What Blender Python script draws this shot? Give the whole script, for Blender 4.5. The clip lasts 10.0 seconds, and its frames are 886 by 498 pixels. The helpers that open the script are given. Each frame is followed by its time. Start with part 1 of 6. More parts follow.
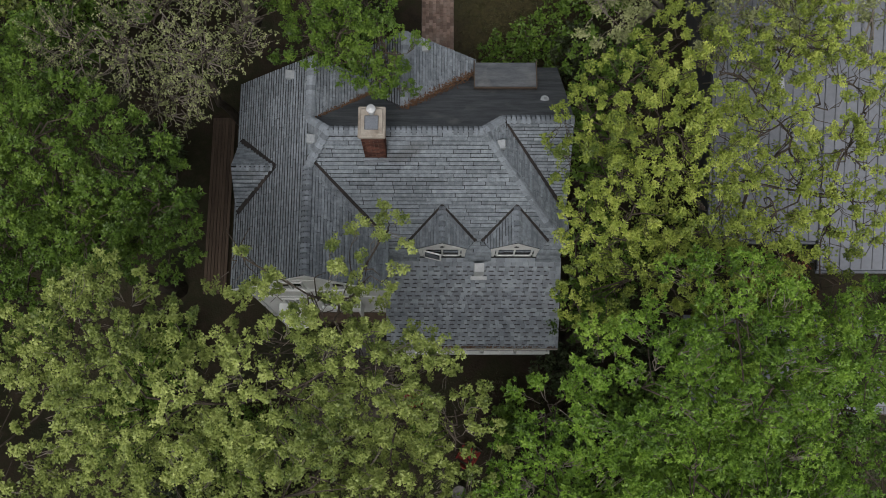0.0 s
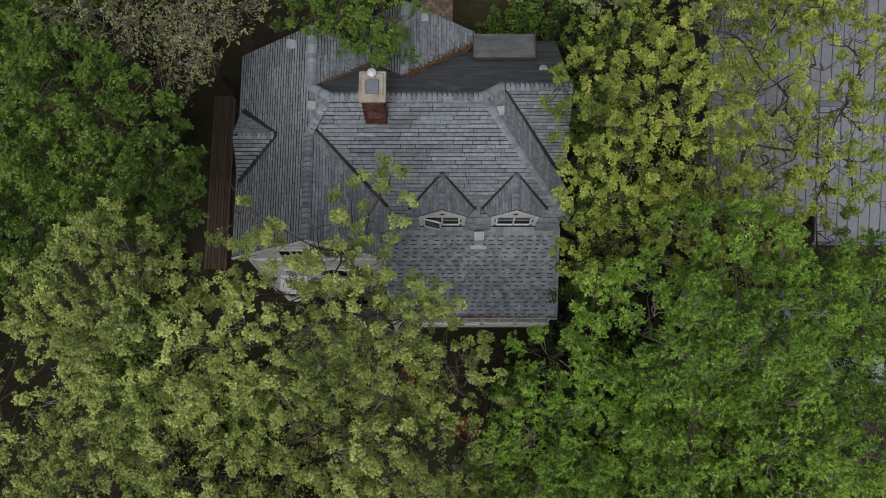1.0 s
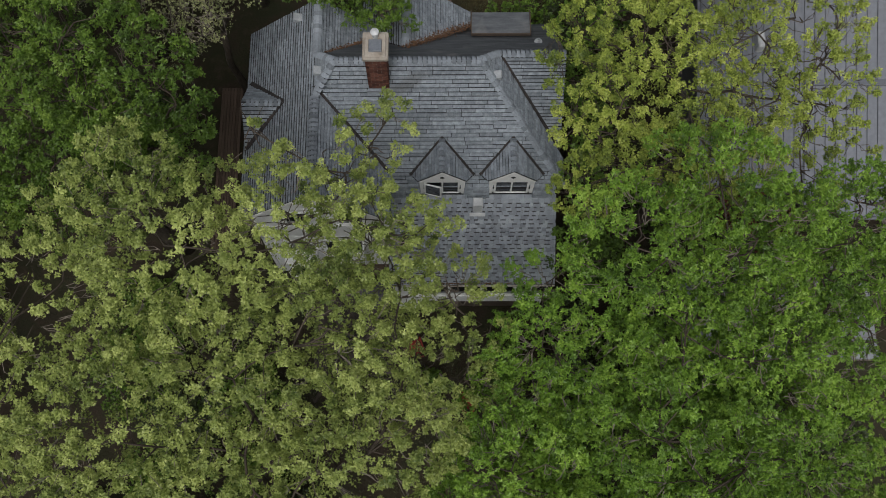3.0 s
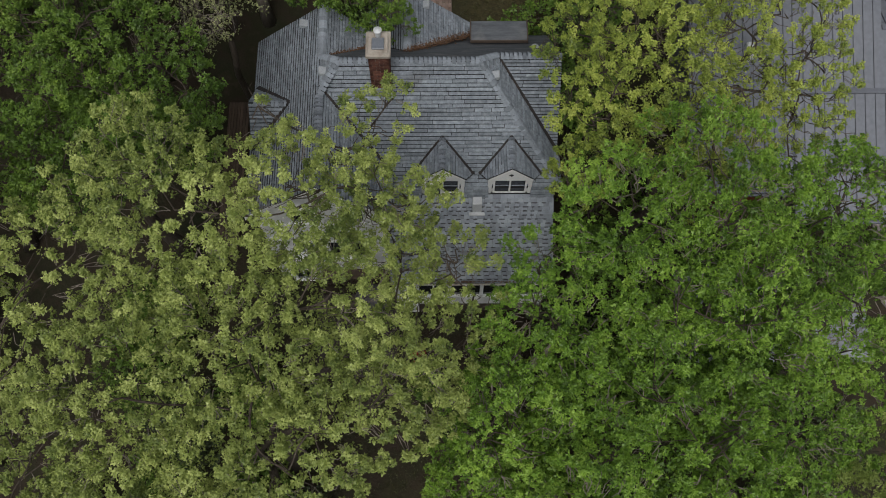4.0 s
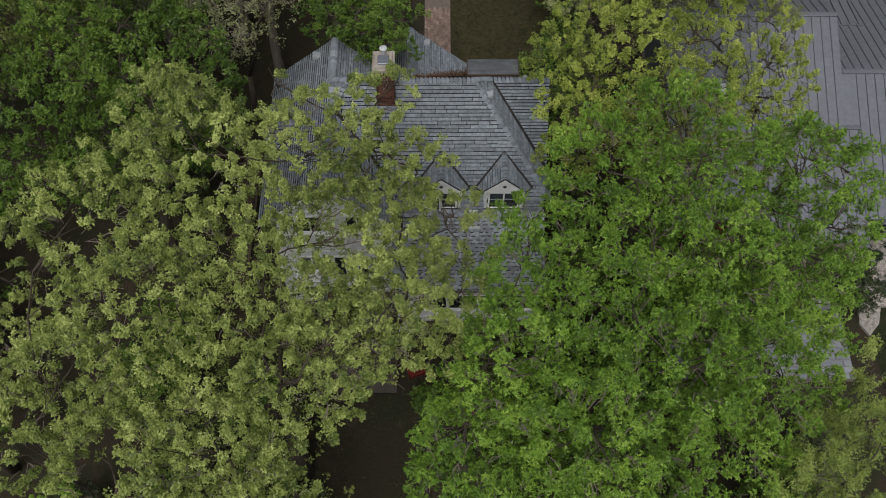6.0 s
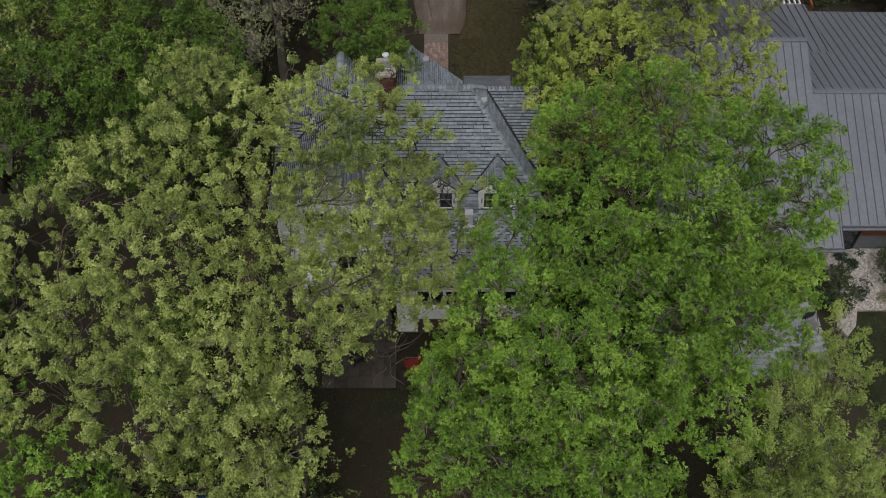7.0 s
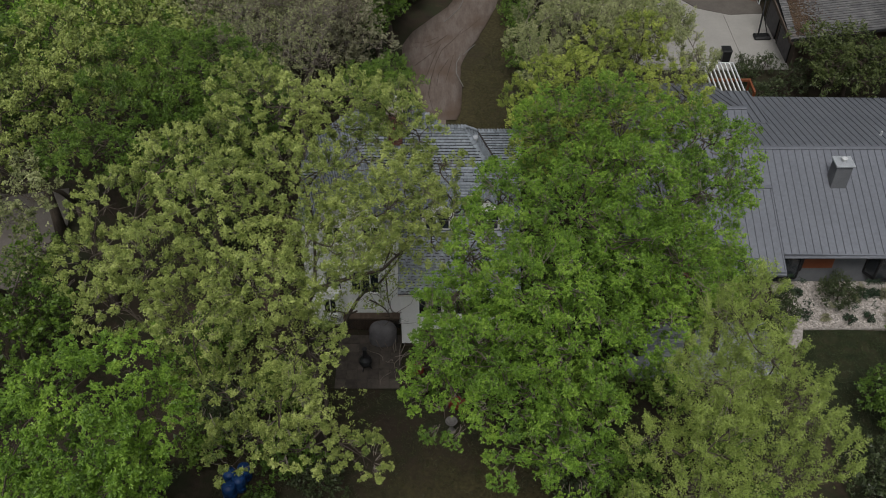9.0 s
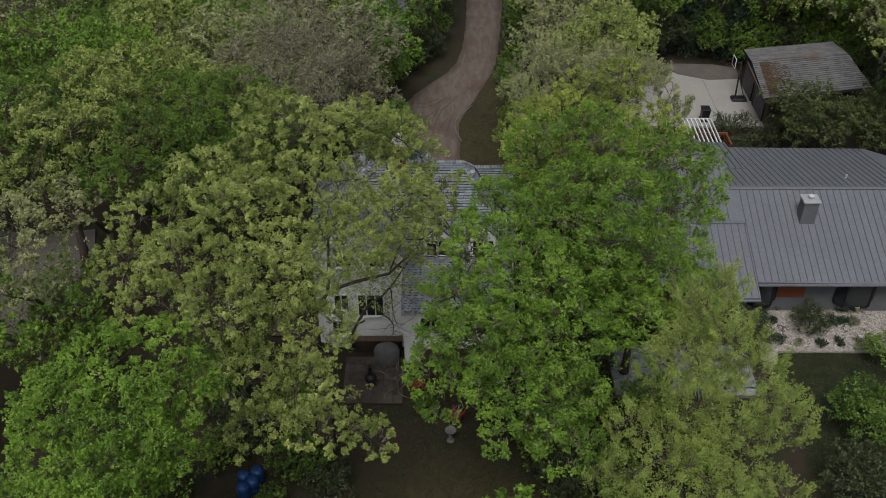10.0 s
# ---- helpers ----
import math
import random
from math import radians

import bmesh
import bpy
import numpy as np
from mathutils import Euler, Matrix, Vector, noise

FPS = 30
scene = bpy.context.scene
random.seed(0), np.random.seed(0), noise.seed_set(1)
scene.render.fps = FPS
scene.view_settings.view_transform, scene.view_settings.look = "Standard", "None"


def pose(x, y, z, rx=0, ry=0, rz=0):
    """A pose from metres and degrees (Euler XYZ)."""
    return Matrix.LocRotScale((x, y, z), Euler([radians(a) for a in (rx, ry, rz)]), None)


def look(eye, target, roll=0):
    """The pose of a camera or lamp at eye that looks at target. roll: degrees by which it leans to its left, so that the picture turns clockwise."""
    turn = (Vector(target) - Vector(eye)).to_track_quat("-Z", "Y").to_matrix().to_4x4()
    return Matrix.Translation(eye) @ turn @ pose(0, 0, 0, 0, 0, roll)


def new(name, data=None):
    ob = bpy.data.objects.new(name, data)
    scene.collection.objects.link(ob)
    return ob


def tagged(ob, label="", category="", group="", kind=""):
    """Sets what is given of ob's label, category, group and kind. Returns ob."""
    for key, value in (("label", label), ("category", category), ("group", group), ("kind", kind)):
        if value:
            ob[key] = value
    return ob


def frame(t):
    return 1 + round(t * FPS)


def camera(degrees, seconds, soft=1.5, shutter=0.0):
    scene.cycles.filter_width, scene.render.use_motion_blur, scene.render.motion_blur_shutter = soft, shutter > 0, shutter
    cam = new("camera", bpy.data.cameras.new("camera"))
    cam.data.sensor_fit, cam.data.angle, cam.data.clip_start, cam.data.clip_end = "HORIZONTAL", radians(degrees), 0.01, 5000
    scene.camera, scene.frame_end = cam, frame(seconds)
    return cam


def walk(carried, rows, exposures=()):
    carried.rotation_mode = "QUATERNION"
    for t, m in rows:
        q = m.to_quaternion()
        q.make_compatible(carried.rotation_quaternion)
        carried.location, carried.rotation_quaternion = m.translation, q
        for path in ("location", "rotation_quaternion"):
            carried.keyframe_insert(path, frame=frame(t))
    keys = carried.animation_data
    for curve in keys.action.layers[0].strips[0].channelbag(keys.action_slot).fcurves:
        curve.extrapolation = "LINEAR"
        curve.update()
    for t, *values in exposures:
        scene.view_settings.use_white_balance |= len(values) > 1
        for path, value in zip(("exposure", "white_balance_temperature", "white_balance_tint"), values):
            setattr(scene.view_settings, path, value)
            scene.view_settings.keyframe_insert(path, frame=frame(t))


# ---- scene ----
cam = camera(50.36, 10.0, soft=0.95)
PATH = [
    # seconds, x, y, z, yaw, pitch, roll
    (0.0, -0.000, 0.000, 32.874, 0.14, -76.87, -0.00),
    (0.5, -0.037, -0.591, 32.842, 0.04, -76.62, -0.05),
    (1.0, -0.065, -1.234, 32.804, -0.05, -76.31, -0.09),
    (1.5, -0.091, -1.934, 32.775, -0.15, -75.77, -0.12),
    (2.0, -0.102, -2.713, 32.766, -0.23, -74.89, -0.11),
    (2.5, -0.090, -3.629, 32.780, -0.28, -73.55, -0.06),
    (4.0, -0.028, -6.681, 32.787, -0.25, -68.38, 0.12),
    (4.5, -0.020, -7.783, 32.772, -0.22, -66.33, 0.17),
    (5.0, -0.007, -8.986, 32.734, -0.17, -64.09, 0.20),
    (6.5, 0.114, -13.551, 32.622, -0.02, -56.72, 0.11),
    (7.0, 0.140, -15.548, 32.624, 0.01, -54.12, 0.05),
    (7.5, 0.153, -17.712, 32.640, 0.02, -51.41, -0.00),
    (8.0, 0.169, -19.937, 32.671, 0.02, -48.70, -0.02),
    (8.5, 0.178, -22.217, 32.736, 0.01, -45.97, -0.02),
    (9.0, 0.183, -24.568, 32.814, 0.01, -43.19, -0.03),
    (9.5, 0.176, -26.954, 32.861, 0.01, -40.39, -0.05),
    (10.0, 0.159, -29.340, 32.882, 0.01, -37.60, -0.09),
]
walk(cam, [(t, pose(x, y, z, 90 + pitch, roll, yaw)) for t, x, y, z, yaw, pitch, roll in PATH])

# ---- world, sun, exposure ----
world = bpy.data.worlds.new("overcast_sky")
scene.world = world
world.use_nodes = True
wn = world.node_tree.nodes
sky = wn.new("ShaderNodeTexSky")
sky.sky_type = "NISHITA"
sky.sun_disc = False
sky.sun_elevation = radians(62)
sky.sun_rotation = radians(190)
sky.air_density = 1.6
sky.dust_density = 4.0
soften = wn.new("ShaderNodeHueSaturation")
soften.inputs["Saturation"].default_value = 0.33
world.node_tree.links.new(sky.outputs[0], soften.inputs["Color"])
world.node_tree.links.new(soften.outputs[0], wn["Background"].inputs[0])
wn["Background"].inputs[1].default_value = 0.088
sun = new("sun", bpy.data.lights.new("sun", "SUN"))
sun.data.energy = 2.3
sun.data.angle = radians(25)
sun.data.color = (1.0, 0.985, 0.965)
sun.matrix_world = look((0, 0, 60), (4, 23, 16))
scene.view_settings.exposure = -0.34


# ---- materials ----
def surface(name, tones, scale=3.0, rough=0.8, bump=0.3, metal=0.0, fine=40.0, vary=0.0, spec=0.3, stretch=(1, 1, 1), by="island", stain=None):
    """A material that mixes its tones by two sizes of noise, with fine relief; vary shifts the value piece by piece."""
    m = bpy.data.materials.new(name)
    m.use_nodes = True
    n, link = m.node_tree.nodes, m.node_tree.links.new
    b = n["Principled BSDF"]
    b.inputs["Roughness"].default_value = rough
    b.inputs["Metallic"].default_value = metal
    b.inputs["Specular IOR Level"].default_value = spec
    at = n.new("ShaderNodeTexCoord")
    mp = n.new("ShaderNodeMapping")
    mp.inputs["Scale"].default_value = stretch
    geo = n.new("ShaderNodeNewGeometry")
    link(geo.outputs["Position"], mp.inputs["Vector"])
    a = n.new("ShaderNodeTexNoise")
    a.inputs["Scale"].default_value = scale
    a.inputs["Detail"].default_value = 6
    a.inputs["Roughness"].default_value = 0.65
    link(mp.outputs[0], a.inputs["Vector"])
    ramp = n.new("ShaderNodeValToRGB")
    while len(ramp.color_ramp.elements) < len(tones):
        ramp.color_ramp.elements.new(0.5)
    for i, (e, c) in enumerate(zip(ramp.color_ramp.elements, tones)):
        e.position = 0.3 + 0.4 * i / max(1, len(tones) - 1)
        e.color = (*c, 1)
    link(a.outputs["Fac"], ramp.inputs[0])
    f = n.new("ShaderNodeTexNoise")
    f.inputs["Scale"].default_value = fine
    f.inputs["Detail"].default_value = 4
    link(mp.outputs[0], f.inputs["Vector"])
    hs = n.new("ShaderNodeHueSaturation")
    link(ramp.outputs[0], hs.inputs["Color"])
    val = n.new("ShaderNodeMath")
    val.operation = "MULTIPLY_ADD"
    link(f.outputs["Fac"], val.inputs[0])
    val.inputs[1].default_value = 0.5
    val.inputs[2].default_value = 0.75
    last = val.outputs[0]
    if vary:
        src = n.new("ShaderNodeObjectInfo").outputs["Random"] if by == "object" else geo.outputs["Random Per Island"]
        v2 = n.new("ShaderNodeMath")
        v2.operation = "MULTIPLY_ADD"
        link(src, v2.inputs[0])
        v2.inputs[1].default_value = 2 * vary
        v2.inputs[2].default_value = 1 - vary
        v3 = n.new("ShaderNodeMath")
        v3.operation = "MULTIPLY"
        link(last, v3.inputs[0])
        link(v2.outputs[0], v3.inputs[1])
        last = v3.outputs[0]
    link(last, hs.inputs["Value"])
    col = hs.outputs[0]
    if stain:
        tone, size, lo, hi = stain
        w = n.new("ShaderNodeTexNoise")
        w.inputs["Scale"].default_value = size
        w.inputs["Detail"].default_value = 5
        link(geo.outputs["Position"], w.inputs["Vector"])
        r2 = n.new("ShaderNodeMapRange")
        r2.inputs["From Min"].default_value = lo
        r2.inputs["From Max"].default_value = hi
        link(w.outputs["Fac"], r2.inputs["Value"])
        mx = n.new("ShaderNodeMix")
        mx.data_type = "RGBA"
        link(r2.outputs[0], mx.inputs["Factor"])
        link(col, mx.inputs["A"])
        mx.inputs["B"].default_value = (*tone, 1)
        col = mx.outputs["Result"]
    link(col, b.inputs["Base Color"])
    if bump:
        bp = n.new("ShaderNodeBump")
        bp.inputs["Strength"].default_value = bump
        bp.inputs["Distance"].default_value = 0.02
        link(f.outputs["Fac"], bp.inputs["Height"])
        link(bp.outputs[0], b.inputs["Normal"])
    return m


def foliage(name, dark, mid, light, patch=0.5, through_light=0.24):
    """Leaves: colour shifts leaf by leaf and in patches over the crown; some light passes through the blade."""
    m = bpy.data.materials.new(name)
    m.use_nodes = True
    n, link = m.node_tree.nodes, m.node_tree.links.new
    out = n["Material Output"]
    b = n["Principled BSDF"]
    b.inputs["Roughness"].default_value = 0.48
    b.inputs["Specular IOR Level"].default_value = 0.42
    geo = n.new("ShaderNodeNewGeometry")
    a = n.new("ShaderNodeTexNoise")
    a.inputs["Scale"].default_value = patch
    a.inputs["Detail"].default_value = 3
    link(geo.outputs["Position"], a.inputs["Vector"])
    mix = n.new("ShaderNodeMath")
    mix.operation = "MULTIPLY_ADD"
    link(geo.outputs["Random Per Island"], mix.inputs[0])
    mix.inputs[1].default_value = 0.22
    tuft = n.new("ShaderNodeTexNoise")
    tuft.inputs["Scale"].default_value = 3.2
    tuft.inputs["Detail"].default_value = 2
    link(geo.outputs["Position"], tuft.inputs["Vector"])
    both = n.new("ShaderNodeMath")
    both.operation = "ADD"
    link(a.outputs["Fac"], both.inputs[0])
    link(tuft.outputs["Fac"], both.inputs[1])
    half = n.new("ShaderNodeMath")
    half.operation = "MULTIPLY_ADD"
    link(both.outputs[0], half.inputs[0])
    half.inputs[1].default_value = 1.3
    half.inputs[2].default_value = -0.95
    link(half.outputs[0], mix.inputs[2])
    ramp = n.new("ShaderNodeValToRGB")
    ramp.color_ramp.elements.new(0.5)
    for e, p, c in zip(ramp.color_ramp.elements, (0.1, 0.5, 0.95), (dark, mid, light)):
        e.position = p
        e.color = (*c, 1)
    link(mix.outputs[0], ramp.inputs[0])
    link(ramp.outputs[0], b.inputs["Base Color"])
    t = n.new("ShaderNodeBsdfTranslucent")
    link(ramp.outputs[0], t.inputs["Color"])
    s = n.new("ShaderNodeMixShader")
    s.inputs[0].default_value = through_light
    link(b.outputs[0], s.inputs[1])
    link(t.outputs[0], s.inputs[2])
    link(s.outputs[0], out.inputs["Surface"])
    return m


SOIL = surface("leaf_litter_and_soil", [(0.02, 0.016, 0.011), (0.037, 0.027, 0.018), (0.027, 0.027, 0.013), (0.056, 0.039, 0.027)], 0.7, 0.95, 0.8, fine=14, stain=((0.022, 0.027, 0.012), 0.45, 0.52, 0.72))


def grassy(m, patches, tone):
    """Lets thin grass into a soil material inside soft, ragged ellipses: rows of x, y, radius x, radius y."""
    n, link = m.node_tree.nodes, m.node_tree.links.new
    b = n["Principled BSDF"]
    old = b.inputs["Base Color"].links[0].from_socket
    geo = n.new("ShaderNodeNewGeometry")
    total = None
    for x, y, rx, ry in patches:
        mp = n.new("ShaderNodeMapping")
        mp.inputs["Location"].default_value = (-x / rx, -y / ry, 0)
        mp.inputs["Scale"].default_value = (1 / rx, 1 / ry, 0)
        link(geo.outputs["Position"], mp.inputs["Vector"])
        ln = n.new("ShaderNodeVectorMath")
        ln.operation = "LENGTH"
        link(mp.outputs[0], ln.inputs[0])
        if total is None:
            total = ln.outputs["Value"]
        else:
            mn = n.new("ShaderNodeMath")
            mn.operation = "MINIMUM"
            link(total, mn.inputs[0])
            link(ln.outputs["Value"], mn.inputs[1])
            total = mn.outputs[0]
    ns = n.new("ShaderNodeTexNoise")
    ns.inputs["Scale"].default_value = 1.1
    ns.inputs["Detail"].default_value = 8
    ns.inputs["Roughness"].default_value = 0.7
    link(geo.outputs["Position"], ns.inputs["Vector"])
    add = n.new("ShaderNodeMath")
    add.operation = "ADD"
    link(total, add.inputs[0])
    link(ns.outputs["Fac"], add.inputs[1])
    mr = n.new("ShaderNodeMapRange")
    mr.inputs["From Min"].default_value = 1.6
    mr.inputs["From Max"].default_value = 1.15
    link(add.outputs[0], mr.inputs["Value"])
    fine = n.new("ShaderNodeTexNoise")
    fine.inputs["Scale"].default_value = 7
    fine.inputs["Detail"].default_value = 5
    link(geo.outputs["Position"], fine.inputs["Vector"])
    ramp = n.new("ShaderNodeValToRGB")
    ramp.color_ramp.elements[0].position, ramp.color_ramp.elements[1].position = 0.3, 0.7
    ramp.color_ramp.elements[0].color = (*[c * 0.55 for c in tone], 1)
    ramp.color_ramp.elements[1].color = (*[c * 1.35 for c in tone], 1)
    link(fine.outputs["Fac"], ramp.inputs[0])
    mx = n.new("ShaderNodeMix")
    mx.data_type = "RGBA"
    link(mr.outputs[0], mx.inputs["Factor"])
    link(old, mx.inputs["A"])
    link(ramp.outputs[0], mx.inputs["B"])
    link(mx.outputs["Result"], b.inputs["Base Color"])


grassy(SOIL, [(2.9, 21.0, 3.0, 9.5), (1.5, -7.5, 6.0, 6.0), (4.0, 32.0, 1.8, 5.0)], (0.047, 0.04, 0.017))
LAWN = surface("lawn", [(0.011, 0.017, 0.006), (0.017, 0.023, 0.008), (0.025, 0.027, 0.011), (0.036, 0.033, 0.016)], 1.3, 0.95, 0.9, fine=32)
DIRT = surface("packed_dirt_drive", [(0.095, 0.072, 0.06), (0.135, 0.106, 0.09), (0.165, 0.138, 0.124)], 1.2, 0.9, 0.5, fine=9, stretch=(2.2, 0.5, 1), stain=((0.1, 0.07, 0.052), 0.35, 0.5, 0.68))
CONCRETE = surface("pale_concrete", [(0.29, 0.28, 0.26), (0.35, 0.335, 0.315)], 0.6, 0.85, 0.15, fine=18)
AGGREGATE = surface("brown_concrete", [(0.1, 0.088, 0.078), (0.14, 0.125, 0.112)], 0.9, 0.9, 0.3, fine=18)
BRICKPAVE = surface("clay_pavers", [(0.16, 0.11, 0.09), (0.24, 0.17, 0.14), (0.28, 0.22, 0.19)], 2.0, 0.9, 0.3, vary=0.3, by="object")
SHINGLE = surface("grey_slate_shingle", [(0.15, 0.17, 0.194), (0.208, 0.234, 0.264), (0.3, 0.332, 0.366)], 7.0, 0.85, 0.9, fine=36, vary=0.2, by="object", stain=((0.12, 0.12, 0.122), 0.9, 0.64, 0.85))
SHINGLE_REST = surface("grey_slate_shingle_run", [(0.15, 0.17, 0.194), (0.208, 0.234, 0.264), (0.3, 0.332, 0.366)], 7.0, 0.85, 0.9, fine=36, vary=0.2, stain=((0.12, 0.12, 0.122), 0.9, 0.64, 0.85))
RIDGE = surface("grey_slate_ridge_cap", [(0.17, 0.19, 0.215), (0.245, 0.272, 0.305)], 6.0, 0.85, 0.7, fine=36, vary=0.3)
# valley strips: dirt plus the crease's shade, both put into the colour
VALLEY = surface("dirt_and_shade_valley", [(0.022, 0.021, 0.022), (0.038, 0.034, 0.034), (0.06, 0.048, 0.042)], 5, 0.95, 0.4)
UNDERLAY = surface("dark_roof_felt", [(0.018, 0.018, 0.02), (0.03, 0.03, 0.032)], 3, 0.95, 0.3)
TAB = surface("grey_asphalt_tab", [(0.205, 0.226, 0.258), (0.27, 0.295, 0.33), (0.345, 0.372, 0.405)], 2.0, 0.9, 0.4, fine=60, vary=0.25, by="object")
TAB_REST = surface("grey_asphalt_tab_run", [(0.205, 0.226, 0.258), (0.27, 0.295, 0.33), (0.345, 0.372, 0.405)], 2.0, 0.9, 0.4, fine=60, vary=0.25)
TABDARK = surface("dark_granule_band", [(0.05, 0.05, 0.055), (0.085, 0.08, 0.085)], 4, 0.95, 0.2)
MEMBRANE = surface("rolled_asphalt_membrane", [(0.066, 0.072, 0.082), (0.1, 0.108, 0.12), (0.15, 0.158, 0.168)], 2.2, 0.85, 0.6, fine=26, stretch=(0.5, 2.2, 2.2), stain=((0.19, 0.19, 0.19), 1.3, 0.6, 0.8))
WHITE = surface("white_painted_boards", [(0.72, 0.725, 0.72), (0.82, 0.825, 0.82)], 1.5, 0.6, 0.1, stain=((0.5, 0.5, 0.47), 1.3, 0.68, 0.9))
RUSTWHITE = surface("rust_streaked_white_paint", [(0.3, 0.22, 0.17), (0.5, 0.46, 0.42), (0.62, 0.6, 0.58)], 3.5, 0.6, 0.1, stretch=(1, 1, 1))
SIDING = surface("brown_board_siding", [(0.06, 0.045, 0.035), (0.1, 0.075, 0.06)], 2, 0.85, 0.3)
BRICK = surface("red_chimney_brick", [(0.075, 0.034, 0.026), (0.12, 0.05, 0.036), (0.165, 0.08, 0.056)], 7, 0.9, 0.4, vary=0.45, by="object")
MORTAR = surface("dark_mortar", [(0.13, 0.105, 0.09), (0.2, 0.165, 0.145)], 8, 0.95, 0.3)
CAPSTONE = surface("weathered_cement_cap", [(0.3, 0.26, 0.22), (0.42, 0.38, 0.33)], 3, 0.9, 0.3, stain=((0.16, 0.13, 0.1), 2.5, 0.55, 0.75))
VENT = surface("dull_grey_vent_metal", [(0.3, 0.32, 0.34), (0.4, 0.42, 0.44)], 5, 0.6, 0.05, metal=0.1)
FLUE = surface("dull_steel", [(0.24, 0.26, 0.29), (0.34, 0.36, 0.4)], 5, 0.4, 0.1, metal=0.7)
SHEETMETAL = surface("galvanised_metal", [(0.48, 0.495, 0.51), (0.62, 0.63, 0.64)], 4, 0.5, 0.05, metal=0.1)
SEAM = surface("standing_seam_metal", [(0.155, 0.165, 0.188), (0.18, 0.19, 0.215)], 0.5, 0.5, 0.04, metal=0.25, fine=6)
# ribs coloured darker than the roof sheet they stand on
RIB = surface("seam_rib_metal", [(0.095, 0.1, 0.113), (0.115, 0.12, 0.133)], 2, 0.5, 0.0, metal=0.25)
STUCCO = surface("blue_grey_stucco", [(0.12, 0.125, 0.135), (0.15, 0.155, 0.165)], 2, 0.9, 0.3)
ORANGE = surface("rust_orange_panel", [(0.16, 0.05, 0.022), (0.21, 0.07, 0.03)], 1.5, 0.6, 0.1)
DARKFRAME = surface("black_window_frame", [(0.012, 0.012, 0.014), (0.02, 0.02, 0.022)], 3, 0.4, 0.0)
LIGHTSTONE = surface("white_river_gravel", [(0.23, 0.2, 0.175), (0.38, 0.345, 0.315), (0.55, 0.51, 0.475)], 9, 0.9, 0.8, vary=0.45)
DECK = surface("grey_flagstone", [(0.2, 0.215, 0.235), (0.29, 0.305, 0.325)], 2, 0.8, 0.3, stretch=(0.6, 2, 1), vary=0.18, by="object")
OLDWOOD = surface("brown_weathered_boards", [(0.065, 0.045, 0.034), (0.11, 0.08, 0.06)], 2, 0.9, 0.3, stretch=(4, 0.4, 1), vary=0.2, by="object")
BARK = surface("grey_brown_bark", [(0.055, 0.043, 0.033), (0.1, 0.082, 0.065)], 4, 0.95, 0.9, fine=25, stretch=(3, 3, 0.6))
PALEBARK = surface("pale_grey_bark", [(0.14, 0.12, 0.1), (0.23, 0.2, 0.17)], 4, 0.95, 0.7, fine=25, stretch=(3, 3, 0.6))
TWIG = surface("brown_twigs", [(0.08, 0.062, 0.05), (0.15, 0.12, 0.095)], 3, 0.95, 0.0)
BLACK = surface("black_plastic", [(0.012, 0.012, 0.013), (0.022, 0.022, 0.024)], 3, 0.45, 0.05)
BLUE = surface("blue_plastic", [(0.01, 0.04, 0.13), (0.016, 0.06, 0.19)], 3, 0.35, 0.05)
RED = surface("red_painted_metal", [(0.16, 0.018, 0.014), (0.24, 0.03, 0.02)], 3, 0.5, 0.05)
STONE = surface("pale_cast_stone", [(0.13, 0.125, 0.115), (0.19, 0.18, 0.168)], 6, 0.9, 0.4)
TARP = surface("grey_canvas_cover", [(0.095, 0.09, 0.095), (0.15, 0.142, 0.148)], 3, 0.8, 0.3)
CEDAR = surface("weathered_grey_shingles", [(0.105, 0.105, 0.11), (0.14, 0.138, 0.14), (0.18, 0.175, 0.172)], 2, 0.9, 0.5, vary=0.16, stain=((0.13, 0.085, 0.05), 0.5, 0.6, 0.74))
LITTER = surface("fallen_brown_leaves", [(0.085, 0.05, 0.033), (0.16, 0.09, 0.052)], 5, 0.95, 0.4, vary=0.4)
GLASS = bpy.data.materials.new("window_glass")
GLASS.use_nodes = True
gb = GLASS.node_tree.nodes["Principled BSDF"]
gb.inputs["Base Color"].default_value = (0.02, 0.025, 0.03, 1)
gb.inputs["Roughness"].default_value = 0.06
gb.inputs["Specular IOR Level"].default_value = 0.7

OAK = foliage("pale_spring_oak_leaves", (0.095, 0.138, 0.03), (0.285, 0.35, 0.085), (0.57, 0.635, 0.21), 0.55)
BRIGHT = foliage("fresh_green_leaves", (0.056, 0.116, 0.014), (0.16, 0.29, 0.03), (0.335, 0.5, 0.075), 0.5)
YELLOW = foliage("yellow_green_maple_leaves", (0.1, 0.145, 0.028), (0.295, 0.37, 0.06), (0.58, 0.63, 0.15), 0.5)
RUSSET = foliage("russet_maple_leaves", (0.07, 0.02, 0.012), (0.16, 0.05, 0.025), (0.26, 0.1, 0.05), 0.8)
GRASS = foliage("thin_dull_grass", (0.03, 0.032, 0.012), (0.055, 0.06, 0.02), (0.1, 0.095, 0.036), 0.35, 0.2)
DEEP = foliage("deep_green_leaves", (0.048, 0.092, 0.012), (0.11, 0.195, 0.024), (0.215, 0.32, 0.048), 0.4)
FEATHER = foliage("soft_lime_elm_leaves", (0.14, 0.19, 0.038), (0.275, 0.36, 0.076), (0.44, 0.53, 0.14), 0.5)
HAZY = foliage("grey_green_budding_leaves", (0.125, 0.15, 0.06), (0.3, 0.33, 0.14), (0.53, 0.55, 0.28), 0.5)
